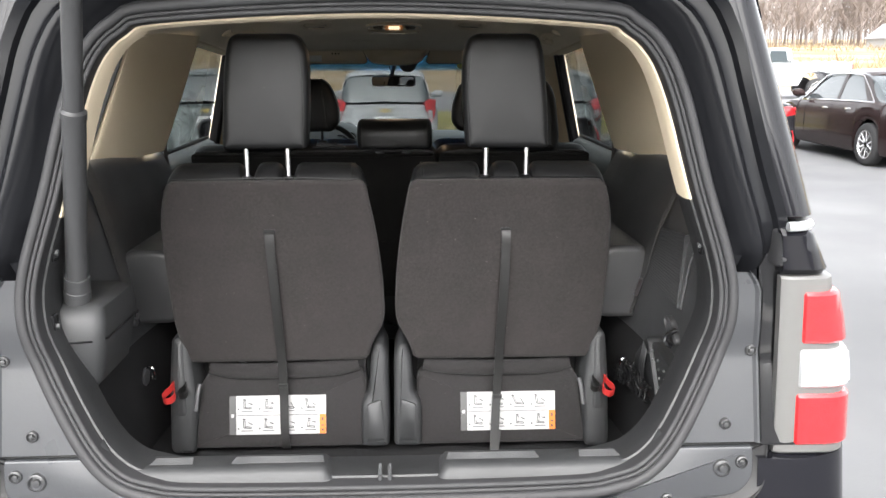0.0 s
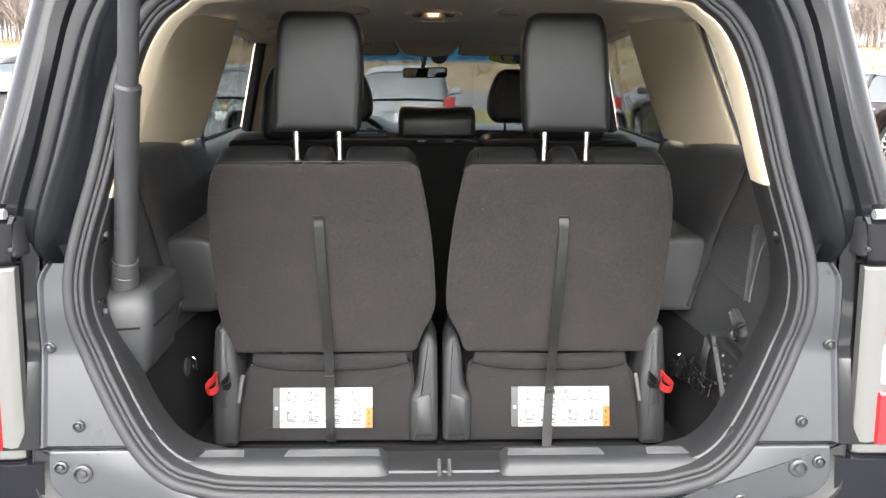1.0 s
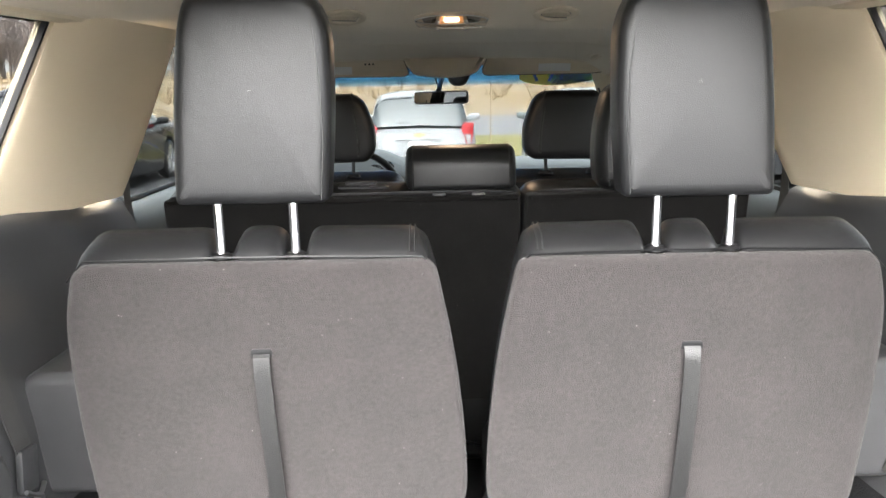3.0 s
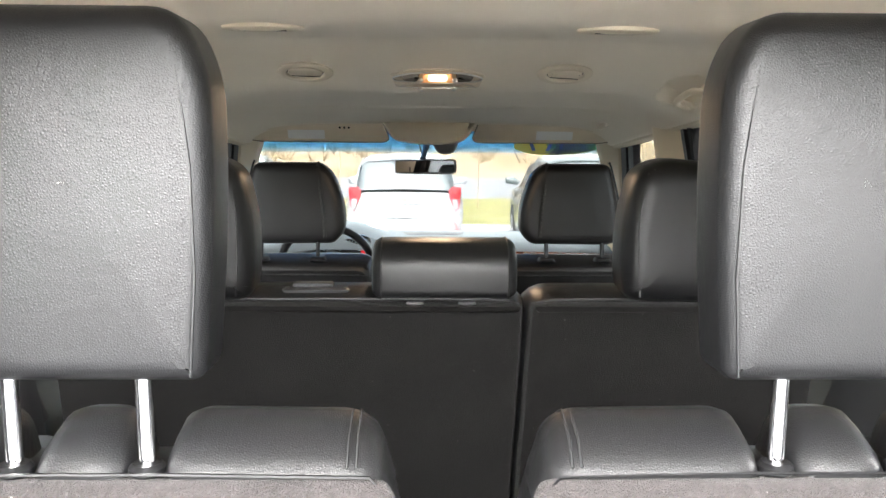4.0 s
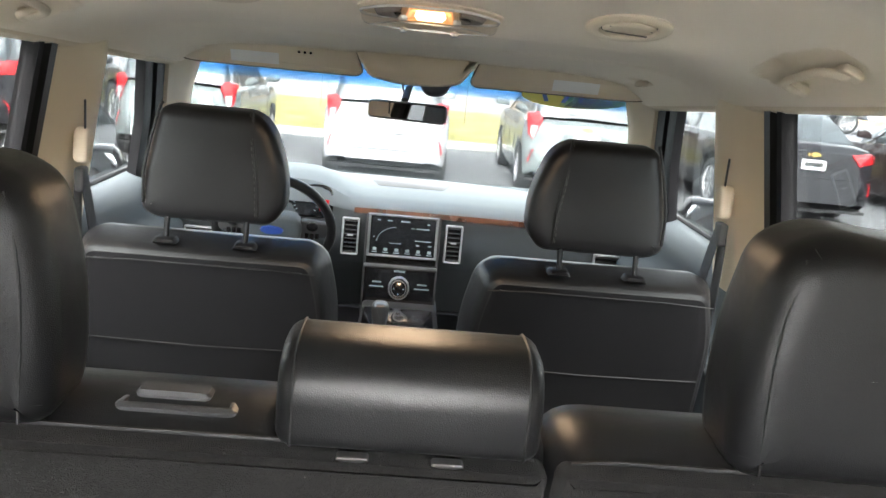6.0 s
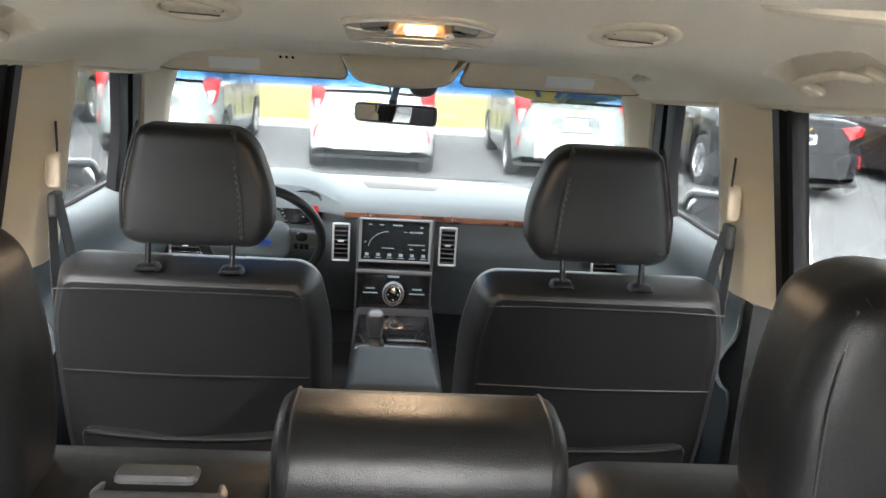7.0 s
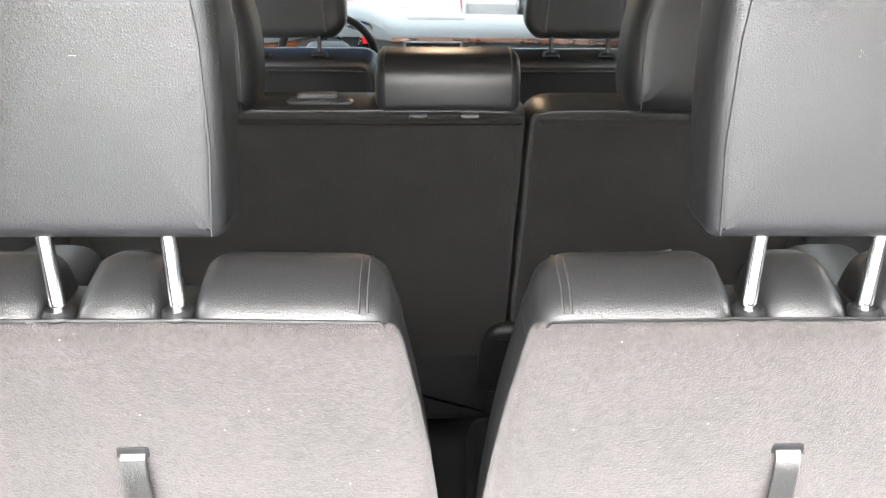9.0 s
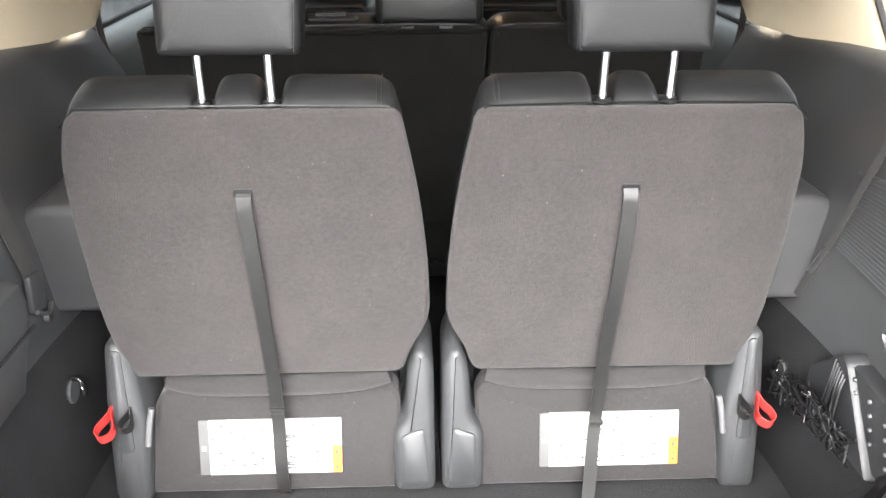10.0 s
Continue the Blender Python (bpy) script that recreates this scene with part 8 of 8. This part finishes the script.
    for sgn in (-1, 1):
        for q in (rear, front):
            road_wheel(car, (sgn * (half - 0.10), q, r), r, 0.19, sgn)
    car.matrix_world = Matrix.Translation((x, y_tail, lot_z(y_tail + 1))) @ Matrix.Rotation(radians(yaw), 4, "Z")
    return car


parked_car("hatch", WHITE_PAINT, -0.275, 12.72, "small white hatchback parked nose to the kerb")
parked_car("hatch", SILVER_PAINT, 2.28, 12.85, "small silver hatchback parked nose to the kerb")
parked_car("hatch", SILVER_PAINT, -2.98, 13.0, "small silver hatchback beside the white one")
parked_car("sedan", DARK_PAINT, 5.02, 12.35, "glossy black saloon parked nose to the kerb")
parked_car("sedan", BROWN_PAINT, 8.15, 12.0, "dark brown saloon parked in the row")
parked_car("crossover", DARK_PAINT, -5.80, 12.9, "black crossover parked in the row")


def pickup(x, y, yaw):
    """A white pickup, built with its nose along +x."""
    car = thing("pickup_truck", (0, 0, 0), "white pickup truck standing beyond the row", "pickup truck")
    L, half = 5.8, 1.0
    bm = B()
    slab(bm, round_poly([Vector(p) for p in ((0, 0.55), (0.55, 0.55), (0.75, 0.95), (1.25, 1.05), (1.75, 0.95), (1.95, 0.50), (3.95, 0.50), (4.1, 0.95), (4.6, 1.05), (5.1, 0.95), (5.3, 0.55), (5.8, 0.55), (5.8, 1.15), (5.55, 1.30), (4.05, 1.36), (2.15, 1.36), (2.12, 1.42), (0, 1.42))], 0.06),
         [(0.03, -half), (0, -half + 0.06), (0, half - 0.06), (0.03, half)])
    part("body", bm, WHITE_PAINT, car, "white body")
    bm = B()
    slab(bm, round_poly([Vector(p) for p in ((2.18, 1.36), (4.10, 1.36), (3.55, 1.88), (3.40, 1.95), (2.45, 1.95), (2.30, 1.90))], 0.06), [(0.10, -half + 0.10), (0.0, -half + 0.14), (0.0, half - 0.14), (0.10, half - 0.10)])
    cab = part("cab", bm, WHITE_PAINT, car, "white cab")
    for sgn in (-1, 1):
        for o in (((2.40, 1.42), (3.08, 1.42), (3.08, 1.84), (2.50, 1.84)), ((3.16, 1.42), (3.85, 1.42), (3.45, 1.84), (3.16, 1.84))):
            bm = B()
            slab(bm, round_poly([Vector(p) for p in o], 0.04), [(0, sgn * (half - 0.16)), (0, sgn * (half - 0.085))])
            part("window", bm, CAR_GLASS, cab)
    for q in (1.25, 4.6):
        for sgn in (-1, 1):
            w = road_wheel(car, (0, 0, 0), 0.40, 0.26, 1)
            w.matrix_basis = Matrix.Translation((q, sgn * 0.90, 0.40)) @ Matrix.Rotation(radians(-90 if sgn < 0 else 90), 4, "Z")
            w.matrix_parent_inverse = Matrix()
    for sgn in (-1, 1):
        bm = B()
        box(bm, (0.10, 0.16, 0.42), (0.02, sgn * 0.90, 1.14), 0.02, 2)
        part("tail_lamp", bm, RED_LENS, car, "red tail lamp")
    car.matrix_world = Matrix.Translation((x, y, ground_z(x, y))) @ Matrix.Rotation(radians(yaw), 4, "Z")


pickup(17.3, 33.5, 172)

# unseen pale apron, added behind the vehicle to bounce light into the cabin
BOUNCE_APRON = material("bounce_apron_pale", (0.36, 0.355, 0.34), 0.8, vary=0.15, scale=0.7, second=(0.30, 0.295, 0.285), mix_scale=0.3, bump=0.3, fine=60, spec=0.3)
bm = B()
sheet(bm, [[Vector((x, y, lot_z(y) + 0.006)) for x in (-34, -12, 0, 12, 34)] for y in (-16.9, -13, -9, -5, -3.4)], 0.05, (0, 0, -1))
structure("pavement", bm, BOUNCE_APRON, "unseen pale apron added behind the vehicle to bounce light", "pavement")
# unseen low pale wall, added to shape rear light and paint reflections
BACKDROP_PALE = material("backdrop_pale", (0.33, 0.33, 0.33), 0.75, vary=0.12, scale=0.6)
bm = B()
rows = [[Vector((x, -17.0 + (0.03 if (i % 2) else 0.0), z)) for z in (0.0, 1.8, 1.85, 3.5, 3.6)] for i, x in enumerate([-34 + 0.8 * k for k in range(86)])]
sheet(bm, rows, 0.3, (0, -1, 0))
structure("added_backdrop", bm, BACKDROP_PALE, "unseen long low pale wall added behind for light and reflections", "building")

# thin stakes in the verge
for x, y in ((1.30, 22.0), (-2.1, 22.5)):
    st = thing("marker_stake", (x, y, DROP + 0.1), "thin wooden marker stake in the grass", "stake", "marker stakes")
    bm = B()
    tube(bm, [(x, y, DROP + 0.05), (x + 0.02, y, DROP + 1.45)], [0.014, 0.011], 6)
    part("stake", bm, material("stake_wood", (0.30, 0.22, 0.13), 0.8, vary=0.2) if x > 0 else bpy.data.materials["stake_wood"], st)

# a white farm building in front of the woods
barn = thing("farm_building", (100, 176, 3.0), "white gabled farm building before the woods", "house")
bx, by, bz = 106.0, 178.0, ground_z(0, 178.0) - 0.2
bm = B()
slab(bm, [Vector(p) for p in ((-3.6, 0), (3.6, 0), (3.6, 2.6), (0, 5.4), (-3.6, 2.6))], [(0, 0), (0, 12)], Matrix.Translation((bx, by, bz)))
part("wall", bm, WHITE_PAINT, barn, "white boarded wall")
for sgn in (-1, 1):
    bm = B()
    slab(bm, [Vector((sgn * p[0], p[1])) for p in ((-0.1, 5.5), (4.0, 2.3), (4.0, 2.5), (-0.1, 5.7))], [(0, -0.4), (0, 12.4)], Matrix.Translation((bx, by, bz)))
    part("roof", bm, material("barn_roof", (0.30, 0.30, 0.32), 0.8, vary=0.15) if sgn < 0 else bpy.data.materials["barn_roof"], barn)

# bare winter woods along the skyline
BARK = material("winter_bark", (0.20, 0.17, 0.155), 0.9, vary=0.3, scale=0.5, spec=0.1)
rnd = random.Random(3)
verts, faces = [], []


def twig(p, q, r0, r1):
    d = (q - p).normalized()
    u = d.cross(Vector((0.3, 1, 0.2))).normalized()
    v = d.cross(u)
    k = len(verts)
    for c, r in ((p, r0), (q, r1)):
        for a in (0, 2.094, 4.189):
            verts.append(c + r * (math.cos(a) * u + math.sin(a) * v))
    for i in range(3):
        j = (i + 1) % 3
        faces.append((k + i, k + j, k + 3 + j, k + 3 + i))


def bare_tree(p, h):
    top = p + Vector((rnd.uniform(-0.6, 0.6), rnd.uniform(-0.6, 0.6), h))
    twig(p, top, 0.009 * h, 0.003 * h)
    for k in range(15):
        f = 0.16 + 0.78 * k / 15 + rnd.uniform(-0.03, 0.03)
        a = rnd.uniform(0, 6.283)
        s0 = p.lerp(top, f)
        ln = h * (0.42 - 0.30 * f) * rnd.uniform(0.7, 1.2)
        e = s0 + Vector((math.cos(a) * ln * 0.7, math.sin(a) * ln * 0.7, ln * 0.75))
        twig(s0, e, 0.0045 * h, 0.0025 * h)
        for j in range(5):
            b = a + rnd.uniform(-0.9, 0.9)
            s1 = s0.lerp(e, rnd.uniform(0.35, 0.95))
            m = ln * rnd.uniform(0.25, 0.5)
            twig(s1, s1 + Vector((math.cos(b) * m * 0.6, math.sin(b) * m * 0.6, m * 0.8)), 0.0045 * h, 0.0028 * h)


for i in range(1700):
    x = rnd.uniform(-190, 260)
    y = rnd.uniform(196, 250)
    bare_tree(Vector((x, y, ground_z(x, y) - 0.3)), rnd.uniform(12, 21))
me = bpy.data.meshes.new("woods")
me.from_pydata([tuple(v) for v in verts], [], faces)
me.materials.append(BARK)
tagged(new("woods", me), "bare grey-brown winter woods on the skyline", "trees", "", "stuff")
SCRUB = material("dry_scrub", (0.22, 0.165, 0.10), 0.95, vary=0.3, scale=0.3, spec=0.1)
verts, faces = [], []
for i in range(2600):
    x, y = rnd.uniform(-150, 230), rnd.choice((rnd.uniform(60, 110), rnd.uniform(150, 196)))
    p = Vector((x, y, ground_z(x, y)))
    for k in range(4):
        a = rnd.uniform(0, 6.283)
        twig(p, p + Vector((0.5 * math.cos(a), 0.5 * math.sin(a), rnd.uniform(0.4, 1.3))), 0.05, 0.02)
me = bpy.data.meshes.new("scrub")
me.from_pydata([tuple(v) for v in verts], [], faces)
me.materials.append(SCRUB)
tagged(new("scrub", me), "dry tan scrub and tall grass in the field", "scrub", "", "stuff")
